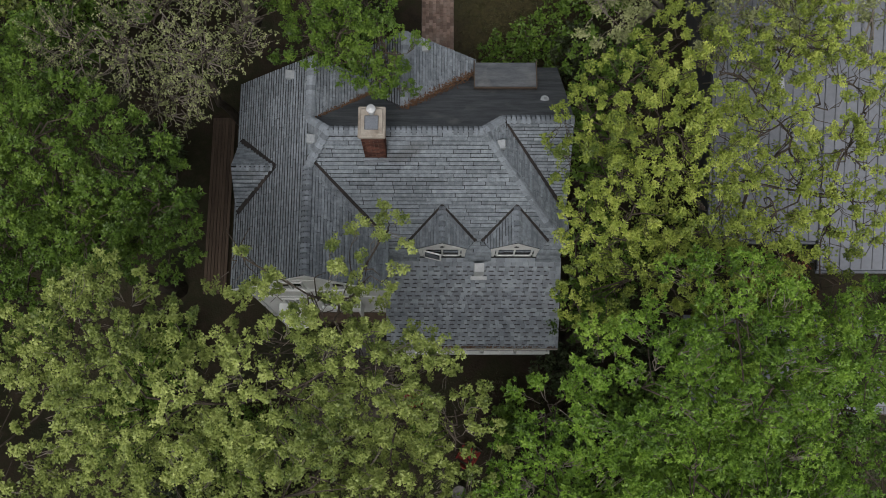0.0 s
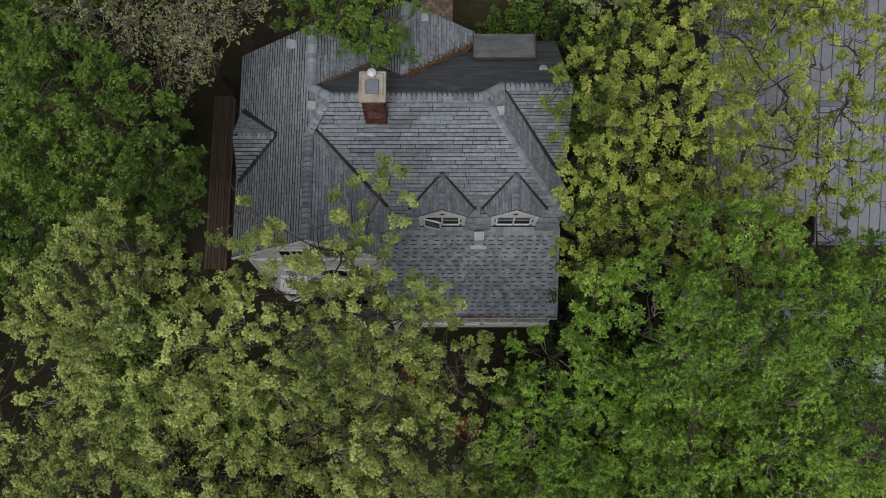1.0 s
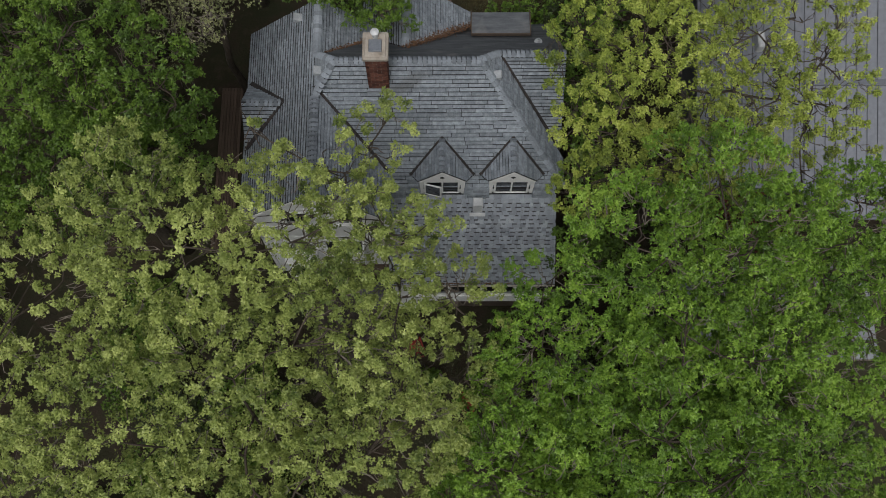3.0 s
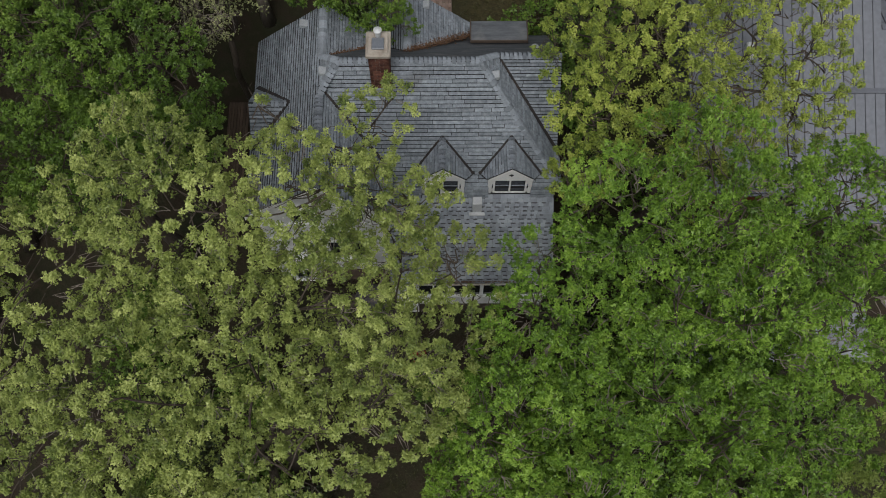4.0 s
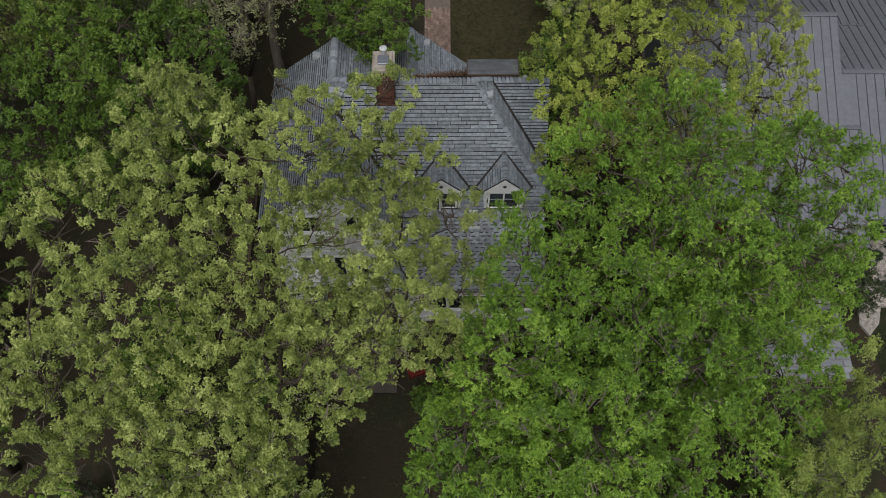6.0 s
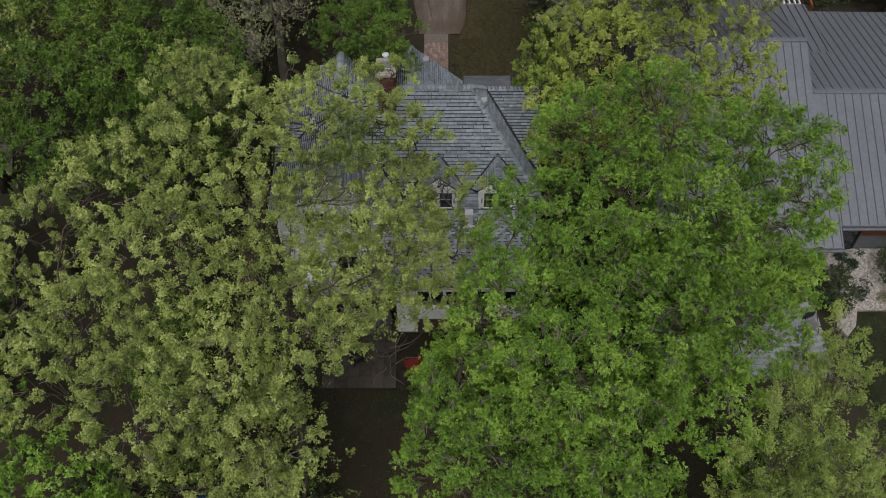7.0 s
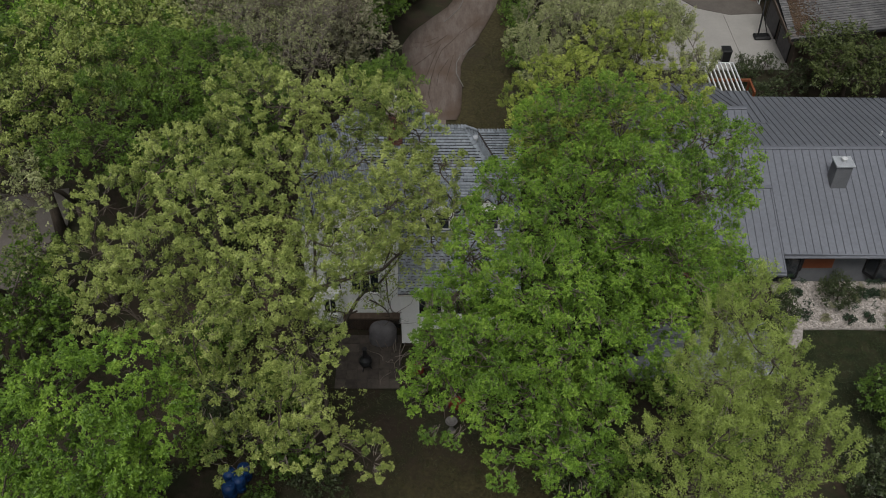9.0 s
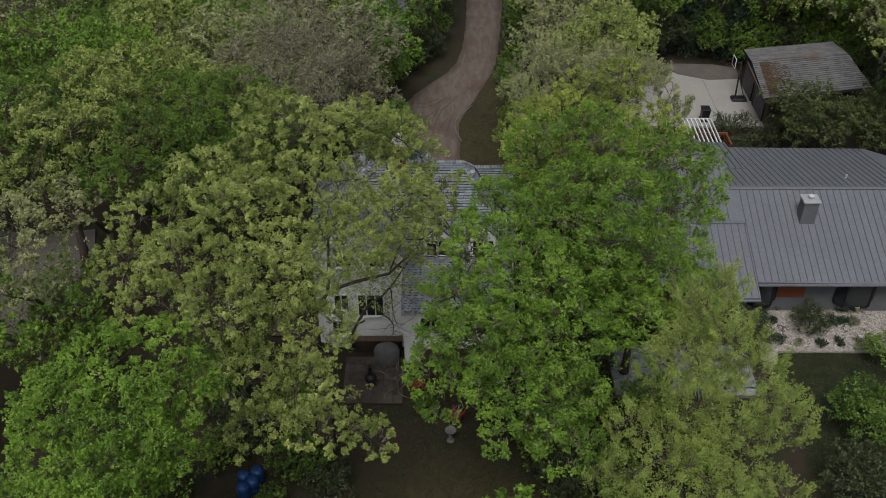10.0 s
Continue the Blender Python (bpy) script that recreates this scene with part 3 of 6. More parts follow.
drive = ribbon("road", [(21.6, -1.1, 1.0), (23.9, -1.3, 1.6), (26.2, -1.8, 1.2), (27.9, -2.3, 1.2), (29.3, -2.7, 1.8), (30.4, -2.6, 2.4), (31.2, -2.3, 2.6), (32.36, -1.62, 2.93), (34.13, 0.0, 3.6), (36.0, 1.05, 4.1), (38.0, 1.5, 4.4), (40.94, 1.85, 4.7), (44.2, 2.1, 5.0), (48.9, 2.3, 5.4), (60.0, 2.7, 5.6), (80.0, 3.2, 6.8)],
       DIRT, "winding pinkish-brown packed dirt driveway with wheel ruts", "driveway")
# concrete edging and wheel ruts of the drive
for line in [[(1.89, 38.14), (1.69, 36.34), (1.33, 34.9), (0.57, 33.49), (0.27, 33.08)], [(2.3, 30.1), (1.85, 29.4), (1.5, 28.8)], [(1.31, 28.67), (1.05, 27.81), (1.04, 26.62), (1.45, 25.13)]]:
    part("edging", tubed([(x, y, 0.04) for x, y in line], [0.035] * len(line), 6), STONE, drive, "pale concrete edging")
for line in [[(0.5, 31.34), (-0.09, 30.56), (-0.6, 29.66)], [(1.63, 32.35), (0.95, 30.82), (0.1, 29.41), (-0.27, 27.81), (-0.57, 25.92), (-0.7, 24.34), (-0.42, 22.6)], [(-0.34, 29.34), (-0.97, 28.42), (-1.65, 27.5)], [(0.87, 28.79), (0.54, 26.86), (0.35, 25.58)], [(2.72, 33.5), (1.89, 32.14), (1.08, 31.08)], [(0.04, 30.17), (-0.34, 28.79), (-0.7, 27.09), (-0.88, 26.15)], [(0.55, 28.3), (-0.08, 26.62), (-0.2, 25.24)], [(-1.78, 30.3), (-0.87, 30.43), (-0.09, 31.08)], [(-1.89, 29.79), (-0.99, 29.79), (-0.22, 30.43)]]:
    part("rut", tubed([(x, y, 0.03) for x, y in line], [0.012] + [0.024] * (len(line) - 2) + [0.01], 6), RUTSOIL, drive, "dark winding wheel rut")
lawn = sheet("lawn", 16.4, 34, -14, 4.9, 40, 40, lambda x, y: soil_height(x, y) + 0.03, LAWN, "dull dark green mown lawn beside the gravel bed", "lawn")

# brick walk from the drive to the back of the house
walkway = tagged(part("pavement", boxes(((-0.85, 12.6, -0.1), (0.37, 21.7, 0.02))), MORTAR, None), "narrow reddish-grey brick walk in long running rows", "walk", kind="structure")

# bare packed yard of the neighbouring plot
bm = bmesh.new()
slab(bm, [(-34.0, 16.5, 0.03), (-34.0, 4.5, 0.03), (-22.0, 4.6, 0.03), (-20.4, 8.4, 0.03), (-19.4, 12.2, 0.03), (-20.2, 15.2, 0.03), (-23.0, 14.6, 0.03)], 0.2)
bmesh.ops.recalc_face_normals(bm, faces=bm.faces)
tagged(part("bare_yard", bm, AGGREGATE, None), "dull grey packed-dirt yard under the trees", "yard", kind="structure")

# pale concrete court behind the grey-roofed house
bm = bmesh.new()
slab(bm, [(12.5, 27.2, 0.04), (22.3, 27.2, 0.04), (22.3, 34.2, 0.04), (20.0, 34.0, 0.04), (17.9, 34.9, 0.04), (16.6, 36.7, 0.04), (12.5, 36.7, 0.04)], 0.2)
court = tagged(part("concrete_court", bm, CONCRETE, None), "pale clean concrete parking court with cut joints", "driveway", kind="structure")
bm = bmesh.new()
slab(bm, [(16.66, 36.75, 0.036), (17.96, 34.95, 0.036), (20.0, 34.06, 0.036), (22.4, 34.26, 0.036), (22.5, 36.0, 0.036), (20.8, 36.6, 0.036)], 0.2)
tagged(part("brown_paving", bm, AGGREGATE, None), "curved brownish concrete apron at the court's edge", "paving", kind="structure")
part("joint", boxes(((19.55, 27.2, 0.03), (19.58, 34.0, 0.046))), AGGREGATE, court)


# ---- old house with the slate roof ----
RY, RZ, K = 8.95, 8.7, 1.2
XL, XR = -3.15, 1.08
BK = 1.13
house = thing("house", (-1.2, 8.5, 0), "old white house under a steep grey slate-look roof with dormers", "house")


def front_z(y):
    return RZ - K * (RY - y)


def back_z(y):
    return RZ - BK * (y - RY)


LRX, LRZ, LK, LKR = -3.75, 8.08, 0.85, 1.05


def left_z(x):
    return LRZ - (LK * (LRX - x) if x < LRX else LKR * (x - LRX))


LE, RE = -6.2, -1.62          # eaves of the wing
LF, LB = 5.05, 11.4           # its front and back gables
FE = 6.28                     # lower edge of the front slope
GX, GZ, GK = -1.15, 7.42, 0.93  # ridge of the rear gable
GB = 12.5
PE, PT = 3.66, 6.05            # porch roof's eave and top
PX0, PX1 = -1.76, 3.56


def porch_z(y):
    return 4.95 + 0.53 * (y - 6.1)


WY, WZ = 9.53, RZ - BK * (9.53 - RY)   # ridge of the end wing


def wing_z(y):
    return WZ - K * (WY - y)


XE = 3.66
hip_x = XR + (RZ - front_z(FE)) / K
front = [(LRX - 0.1, FE, front_z(FE)), (hip_x, FE, front_z(FE)), (XR, RY, RZ), (XL, RY, RZ)]
front_clip = [(-1.75, FE, front_z(FE)), (hip_x, FE, front_z(FE)), (XR, RY, RZ), (XL, RY, RZ), (-3.78, 8.1, front_z(8.1))]
hip = [(XR, RY, RZ), (hip_x, FE, front_z(FE)), (hip_x, 7.25, front_z(FE)), (1.66, WY, WZ)]
wing_front = [(1.66, WY, WZ), (XE, wing_y := WY - (WZ - (RZ - K * (XE - XR))) / K, wing_z(wing_y)), (XE, WY, WZ)]
small_hip = [(XL, RY, RZ), (LRX, 8.15, LRZ), (LRX, 9.5, LRZ)]
back = [(XL, RY, RZ), (XR, RY, RZ), (1.66, WY, WZ), (XE, WY, WZ), (XE, 12.65, back_z(12.65)), (-3.0, 12.65, back_z(12.65)), (LRX, 9.5, LRZ)]
wing_l = [(LE, LF, left_z(LE)), (LRX, LF, LRZ), (LRX, LB, LRZ), (LE, LB, left_z(LE))]
wing_r = [(LRX, LF, LRZ), (RE, LF, left_z(RE)), (RE, 6.55, left_z(RE)), (LRX, 8.4, LRZ)]
wing_rb = [(LRX, 9.3, LRZ), (-2.2, 11.0, left_z(-2.2)), (-2.2, LB, left_z(-2.2)), (LRX, LB, LRZ)]
rear_r = [(GX, 10.1, GZ), (1.0, 12.1, GZ - GK * 2.15), (1.0, GB, GZ - GK * 2.15), (GX, GB, GZ)]
rear_l = [(GX, 10.1, GZ), (GX, GB, GZ), (-2.6, GB, GZ - GK * 1.45), (-2.6, 11.3, GZ - GK * 1.45)]

for c in (hip, wing_front, small_hip, wing_l, wing_r, wing_rb, rear_r, rear_l, front):
    bm = bmesh.new()
    slab(bm, [(x, y, z - 0.005) for x, y, z in c], 0.14)
    roof = part("roof_slope", bm, UNDERLAY, house, "steep grey slate-look roof slope")
bm = bmesh.new()
slab(bm, back, 0.14)
rear_roof = part("rear_roof", bm, MEMBRANE, house, "dark rolled-asphalt rear slope with worn streaks")
bm = bmesh.new()
slab(bm, [(PX0, PE, porch_z(PE)), (PX1, PE, porch_z(PE)), (PX1, PT + 0.25, porch_z(PT + 0.25)), (PX0, PT + 0.25, porch_z(PT + 0.25))], 0.12)
porch_roof = part("porch_roof", bm, UNDERLAY, house, "low porch roof of mottled grey asphalt shingles")

# walls
bm = bmesh.new()
box(bm, (-1.6, 6.25, 0), (3.45, 12.2, 4.7))
box(bm, (-3.3, 9.2, 0), (-1.6, 12.2, 4.6))
part("wall", bm, SIDING, house)
for y0, y1 in ((LF + 0.2, LF + 0.35), (LB - 0.5, LB - 0.3)):
    bm = bmesh.new()
    w = [bm.verts.new((x, y, z)) for y in (y0, y1) for x, z in ((LE + 0.3, 0), (RE - 0.12, 0), (RE - 0.12, left_z(RE - 0.12) - 0.16), (LRX, LRZ - 0.16), (LE + 0.3, left_z(LE + 0.3) - 0.16))]
    bm.faces.new(w[:5])
    bm.faces.new(w[5:][::-1])
    for i in range(5):
        bm.faces.new((w[i], w[(i + 1) % 5], w[5 + (i + 1) % 5], w[5 + i]))
    bmesh.ops.recalc_face_normals(bm, faces=bm.faces)
    part("gable_wall", bm, WHITE, house, "white painted gable wall")
part("side_wall", boxes(((LE + 0.3, LF + 0.352, 0), (LE + 0.45, LB - 0.502, 5.75))), WHITE, house)
part("side_wall", boxes(((RE - 0.27, LF + 0.352, 0), (RE - 0.12, 6.24, 5.5))), WHITE, house)
# gable at the rear
bm = bmesh.new()
w = [bm.verts.new((x, y, z)) for y in (GB - 0.3, GB - 0.2) for x, z in ((-2.4, 4.0), (0.8, 4.0), (0.8, 5.4), (GX, GZ - 0.16), (-2.4, 6.0))]
bm.faces.new(w[:5])
bm.faces.new(w[5:][::-1])
for i in range(5):
    bm.faces.new((w[i], w[(i + 1) % 5], w[5 + (i + 1) % 5], w[5 + i]))
part("rear_gable_wall", bm, SIDING, house)
# end wall of the right wing
bm = bmesh.new()
w = [bm.verts.new((x, y, z)) for x in (XE - 0.22, XE - 0.12) for y, z in ((7.0, 4.0), (12.3, 4.0), (12.3, back_z(12.3) - 0.16), (WY, WZ - 0.16), (7.2, wing_z(7.2) - 0.16))]
bm.faces.new(w[:5])
bm.faces.new(w[5:][::-1])
for i in range(5):
    bm.faces.new((w[i], w[(i + 1) % 5], w[5 + (i + 1) % 5], w[5 + i]))
part("end_wall", bm, WHITE, house)


def plain_window(parent, x0, x1, z0, z1, y, name="window", panes=2, proud=0.05, frame_mat=None):
    """A framed window in a wall that faces the front, with its panes and sill."""
    f = frame_mat or WHITE
    b = 0.06
    bm = bmesh.new()
    box(bm, (x0, y - proud, z0), (x0 + b, y, z1), 0.008)
    box(bm, (x1 - b, y - proud, z0), (x1, y, z1), 0.008)
    box(bm, (x0 + b, y - proud, z1 - b), (x1 - b, y, z1), 0.008)
    box(bm, (x0 + b, y - proud, z0), (x1 - b, y, z0 + b), 0.008)
    step = (x1 - x0) / panes
    for i in range(1, panes):
        box(bm, (x0 + i * step - 0.025, y - proud + 0.005, z0 + b), (x0 + i * step + 0.025, y, z1 - b), 0.006)
    win = part(name, bm, f, parent, "framed window with dark panes")
    part("sill", boxes(((x0 - 0.05, y - proud - 0.05, z0 - 0.05), (x1 + 0.05, y, z0 - 0.003)), bevel=0.008), f, win)
    for i in range(panes):
        part("pane", boxes(((x0 + i * step + 0.03, y - 0.018, z0 + 0.03), (x0 + (i + 1) * step - 0.03, y - 0.006, z1 - 0.03))), GLASS, win)
    return win


GY = LF + 0.2
plain_window(house, -4.9, -4.1, 5.15, 6.15, GY)
plain_window(house, -3.3, -2.5, 5.15, 6.15, GY)
plain_window(house, -5.1, -4.35, 2.3, 3.5, GY)
plain_window(house, -3.95, -2.65, 2.1, 3.5, GY, panes=3)
part("trim_band", boxes(((LE + 0.28, GY - 0.04, 4.75), (RE - 0.1, GY - 0.002, 4.93)), bevel=0.01), WHITE, house)
bay = part("bay", boxes(((-5.35, 4.72, 1.0), (-4.45, GY - 0.004, 2.55)), bevel=0.02), WHITE, house, "small white box bay under the gable")
plain_window(bay, -5.2, -4.6, 1.3, 2.3, 4.72, "bay_window")
part("trim_band", boxes(((LE + 0.9, GY - 0.03, 6.35), (RE - 0.6, GY - 0.003, 6.43)), bevel=0.008), WHITE, house)
part("trim_band", boxes(((LE + 0.28, GY - 0.03, 3.78), (RE - 0.14, GY - 0.003, 3.88)), bevel=0.008), WHITE, house)
part("corner_board", boxes(((LE + 0.27, GY - 0.03, 0.0), (LE + 0.4, GY - 0.003, left_z(LE + 0.4) - 0.25)), bevel=0.008), WHITE, house)
# rake boards of the front gable
for x0, x1 in ((LE, LRX), (LRX, RE)):
    bm = bmesh.new()
    v = [bm.verts.new((x, y, left_z(x) - d)) for y in (LF - 0.03, LF - 0.001) for x, d in ((x0, 0.02), (x1, 0.02), (x1, 0.22), (x0, 0.22))]
    for f in ((0, 1, 2, 3), (7, 6, 5, 4), (0, 4, 5, 1), (1, 5, 6, 2), (2, 6, 7, 3), (3, 7, 4, 0)):
        bm.faces.new([v[i] for i in f])
    part("rake_board", bm, WHITE, house)
# open casement on the gable's lower window
part("casement", boxes(((-2.66, GY - 0.45, 2.15), (-2.61, GY - 0.06, 3.45))), WHITE, house)

APRON = ((-1.7, -0.72), (0.64, 1.43), (2.79, 3.5))   # steep shingled strips between the dormers
for x0, x1 in APRON:
    bm = bmesh.new()
    slab(bm, [(x0, 6.13, 4.98), (x1, 6.13, 4.98), (x1, 6.29, 5.5), (x0, 6.29, 5.5)], 0.1)
    bmesh.ops.recalc_face_normals(bm, faces=bm.faces)
    part("apron", bm, UNDERLAY, house, "steep shingled strip above the porch roof")
# porch room
part("porch_wall", boxes(((PX0 + 0.1, 3.72, 0.4), (-0.9, 3.84, 3.5)), ((-0.9, 3.72, 1.35), (3.4, 3.84, 2.3)), ((-0.9, 3.72, 3.38), (3.4, 3.84, 3.5)), ((PX0 + 0.1, 3.84, 0.4), (PX0 + 0.22, 6.2, 3.55)), ((3.28, 3.84, 0.4), (3.4, 6.2, 3.55))), WHITE, house, "white porch wall")
part("porch_base", boxes(((PX0 + 0.2, 3.9, 0), (3.3, 4.02, 1.4))), SIDING, house, "dark recessed porch base")
for i in range(4):
    x = -0.9 + i * 1.075
    plain_window(house, x, x + 1.075, 2.3, 3.38, 3.74, "porch_window", 2, 0.05)
part("gutter", boxes(((PX0, PE - 0.05, porch_z(PE) - 0.11), (PX1, PE - 0.002, porch_z(PE) - 0.03)), bevel=0.015), RUSTWHITE, house, "white gutter with rust stains")


def dormer(x, half, yf, zr, ze, zb):
    """A gabled dormer on the front slope: its walls, roof, window and vent."""
    yr = RY - (RZ - zr) / K
    kk = (zr - ze) / half
    wide = half + 0.25
    zv = zr - kk * wide
    yv = RY - (RZ - zv) / K
    d = part("dormer", boxes(((x - half + 0.14, yf + 0.06, zb), (x + half - 0.14, yf + 0.6, ze + 0.1))), WHITE, house, "small white gabled dormer")
    bm = bmesh.new()
    pcs = []
    for s in (-1, 1):
        c = [(x, yf, zr), (x, yr + 0.05, zr), (x + s * wide, yv + 0.05, zv), (x + s * half, yf, ze)]
        slab(bm, c[::s], 0.06)
        pcs += courses([(px, py, pz + 0.002) for px, py, pz in c], 0.118, (0.3, 0.8), gap=0.034, thick=0.03, rng=random.Random(int(90 + x * 7 + s)))
    bmesh.ops.recalc_face_normals(bm, faces=bm.faces)
    part("dormer_roof", bm, UNDERLAY, d, "grey shingled dormer roof")
    bm = bmesh.new()
    tri = [(x - half + 0.02, ze - 0.07), (x + half - 0.02, ze - 0.07), (x, zr - 0.08)]
    a = [bm.verts.new((px, yf - 0.01, pz)) for px, pz in tri]
    b = [bm.verts.new((px, yf + 0.055, pz)) for px, pz in tri]
    bm.faces.new(a)
    bm.faces.new(b[::-1])
    for i in range(3):
        bm.faces.new((a[i], a[(i + 1) % 3], b[(i + 1) % 3], b[i]))
    bmesh.ops.recalc_face_normals(bm, faces=bm.faces)
    part("pediment", bm, WHITE, d, "white triangular pediment")
    part("vent", boxes(((-0.05, -0.02, -0.05), (0.05, 0.0, 0.05))), DARKFRAME, d).matrix_basis = pose(x, yf - 0.012, ze + (zr - ze) * 0.42, 0, 45, 0)
    plain_window(d, x - half + 0.2, x + half - 0.2, zb + 0.08, ze - 0.08, yf + 0.06, "window_frame", 2, 0.05)
    for s in (-1, 1):
        part("corner_post", boxes(((x + s * (half - 0.1) - 0.06, yf + 0.0, zb - 0.02), (x + s * (half - 0.1) + 0.06, yf + 0.12, ze - 0.07)), bevel=0.01), WHITE, d)
    VALLEYS.extend(((x, yr, zr), (x + k * wide, yv, zv)) for k in (-1, 1))
    return pcs, ((x, yf, zr + 0.01), (x, yr, zr + 0.01))


dormer_pieces, dormer_ridges, VALLEYS = [], [], []
for dx in (-0.04, 2.11):
    pcs, ridge = dormer(dx, 0.74, 6.26, 6.8, 6.06, 4.93)
    dormer_pieces += pcs
    dormer_ridges.append(ridge)
bm = boxes(((0, -0.02, 0), (0.05, 0.02, 0.8)), ((0.5, -0.02, 0), (0.55, 0.02, 0.8)), ((0.05, -0.02, 0), (0.5, 0.02, 0.05)), ((0.05, -0.02, 0.75), (0.5, 0.02, 0.8)), bevel=0.006)
sash = part("casement", bm, WHITE, house, "dormer casement standing open")
sash.matrix_basis = pose(-0.6, 6.24, 5.12, 0, 0, -14)
bm = boxes(((0.03, -0.008, 0.03), (0.52, 0.008, 0.77)))
part("pane", bm, GLASS, sash)

# dormer on the wing's outer slope
LDY, LDZ = 8.4, 7.15
ldf = [(-6.08, LDY, LDZ + 0.03), (-4.82, LDY, LDZ + 0.03), (-6.08, 7.26, 6.16)]
ldb = [(-4.82, LDY, LDZ + 0.03), (-6.08, LDY, LDZ + 0.03), (-6.08, 9.54, 6.16)]
bm = bmesh.new()
slab(bm, ldf, 0.1)
slab(bm, ldb, 0.1)
box(bm, (-5.9, 7.9, 5.6), (-5.4, 8.9, 6.55))
bmesh.ops.recalc_face_normals(bm, faces=bm.faces)
part("side_dormer", bm, UNDERLAY, house, "grey gabled dormer on the outer slope")

# box dormer on the membrane slope
bm = bmesh.new()
slab(bm, [(0.93, 11.2, 6.4), (2.78, 11.2, 6.4), (2.78, 12.02, 6.28), (0.93, 12.02, 6.28)], 0.1)
box(bm, (1.0, 11.3, 4.6), (2.7, 11.95, 6.2))
shed = part("shed_dormer", bm, MEMBRANE, house, "flat-topped dark shed dormer")
part("edge_strip", boxes(((0.9, 11.17, 6.28), (0.93, 12.03, 6.42)), ((2.78, 11.17, 6.28), (2.81, 12.03, 6.42)), ((0.9, 11.15, 6.29), (2.81, 11.18, 6.42))), SIDING, shed, "brown metal edge strip")

# chimney
CX0, CX1, CY0, CY1 = -2.17, -1.57, 8.38, 9.1
bm = boxes(((CX0 + 0.01, CY0 + 0.01, 7.4), (CX1 - 0.01, CY1 - 0.01, 9.72)))
chimney = part("chimney", bm, MORTAR, house, "red brick chimney with a cement cap")
part("cap", boxes(((CX0 - 0.06, CY0 - 0.06, 9.7), (CX1 + 0.06, CY1 + 0.08, 9.86)), ((CX0, CY0, 9.86), (CX1, CY1, 9.92)), bevel=0.03), CAPSTONE, chimney, "weathered cement cap")
part("flue", boxes(((CX0 + 0.12, CY0 + 0.12, 9.9), (CX1 - 0.12, CY0 + 0.5, 9.98)), bevel=0.015), FLUE, chimney, "square steel flue cover")
part("flue_pipe", turned([(0.085, 0), (0.085, 0.26), (0.12, 0.27), (0.12, 0.31), (0.02, 0.36)], ((CX0 + CX1) / 2, CY1 - 0.12, 9.88), 16), SHEETMETAL, chimney, "round bright metal flue", smooth=False)
part("flashing", boxes(((CX0 - 0.05, CY0 - 0.1, front_z(CY0 - 0.1) + 0.01), (CX1 + 0.05, CY0 + 0.02, front_z(CY0 - 0.1) + 0.1)), bevel=0.01), FLUE, chimney)


def roof_vent(x, y, z, slope_axis, name="roof_vent"):
    """A small slant-topped sheet-metal vent hood."""
    bm = bmesh.new()
    vs = box(bm, (-0.13, -0.16, -0.1), (0.13, 0.16, 0.1), 0.025)
    for v in bm.verts:
        if v.co.z > 0 and v.co.y > 0:
            v.co.z -= 0.07
    bmesh.ops.transform(bm, matrix=pose(x, y, z + 0.05, 0, 0, slope_axis), verts=bm.verts)
    return part(name, bm, VENT, house, "grey sheet-metal vent hood")


roof_vent(1.55, 8.72, RZ - K * (1.55 - XR) + 0.02, 90)
roof_vent(-3.62, 8.85, 8.22, -90)
roof_vent(-4.4, 11.05, left_z(-4.4), -90)
roof_vent(-0.6, 12.2, GZ - GK * 0.55, 90)
part("plumbing_vent", turned([(0.13, -0.02), (0.12, 0.0), (0.055, 0.02), (0.055, 0.09), (0.042, 0.09), (0.042, 0.0)], (2.97, 10.6, back_z(10.6) + 0.05), 14), VENT, house, "round pipe vent with a flange")
# square duct on the porch roof
bm = boxes(((0.92, 5.72, porch_z(5.72)), (1.22, 6.0, porch_z(5.9) + 0.5)), bevel=0.012)
duct = part("duct", bm, SHEETMETAL, house, "pale square metal duct")
part("duct_flashing", boxes(((0.82, 5.6, porch_z(5.6) + 0.02), (1.32, 5.74, porch_z(5.6) + 0.07)), bevel=0.01), SHEETMETAL, duct)

# ---- grey-roofed modern house ----
modern = thing("modern_house", (18, 13, 0), "low grey house with a standing-seam metal roof and rust-orange panels", "house")
MK = 0.36


def mz(y):
    return 2.5 + MK * (y - 7.4)


MRY = 12.95
MRZ = mz(MRY)
MBK = (MRZ - 2.55) / (20.3 - MRY)
HRY = 15.2
HRZ = mz(HRY)
HX = 15.6
MX0, MX1 = 8.75, 30.0


def mback(y):
    return MRZ - MBK * (y - MRY)


def hback(y):
    return HRZ - 0.42 * (y - HRY)


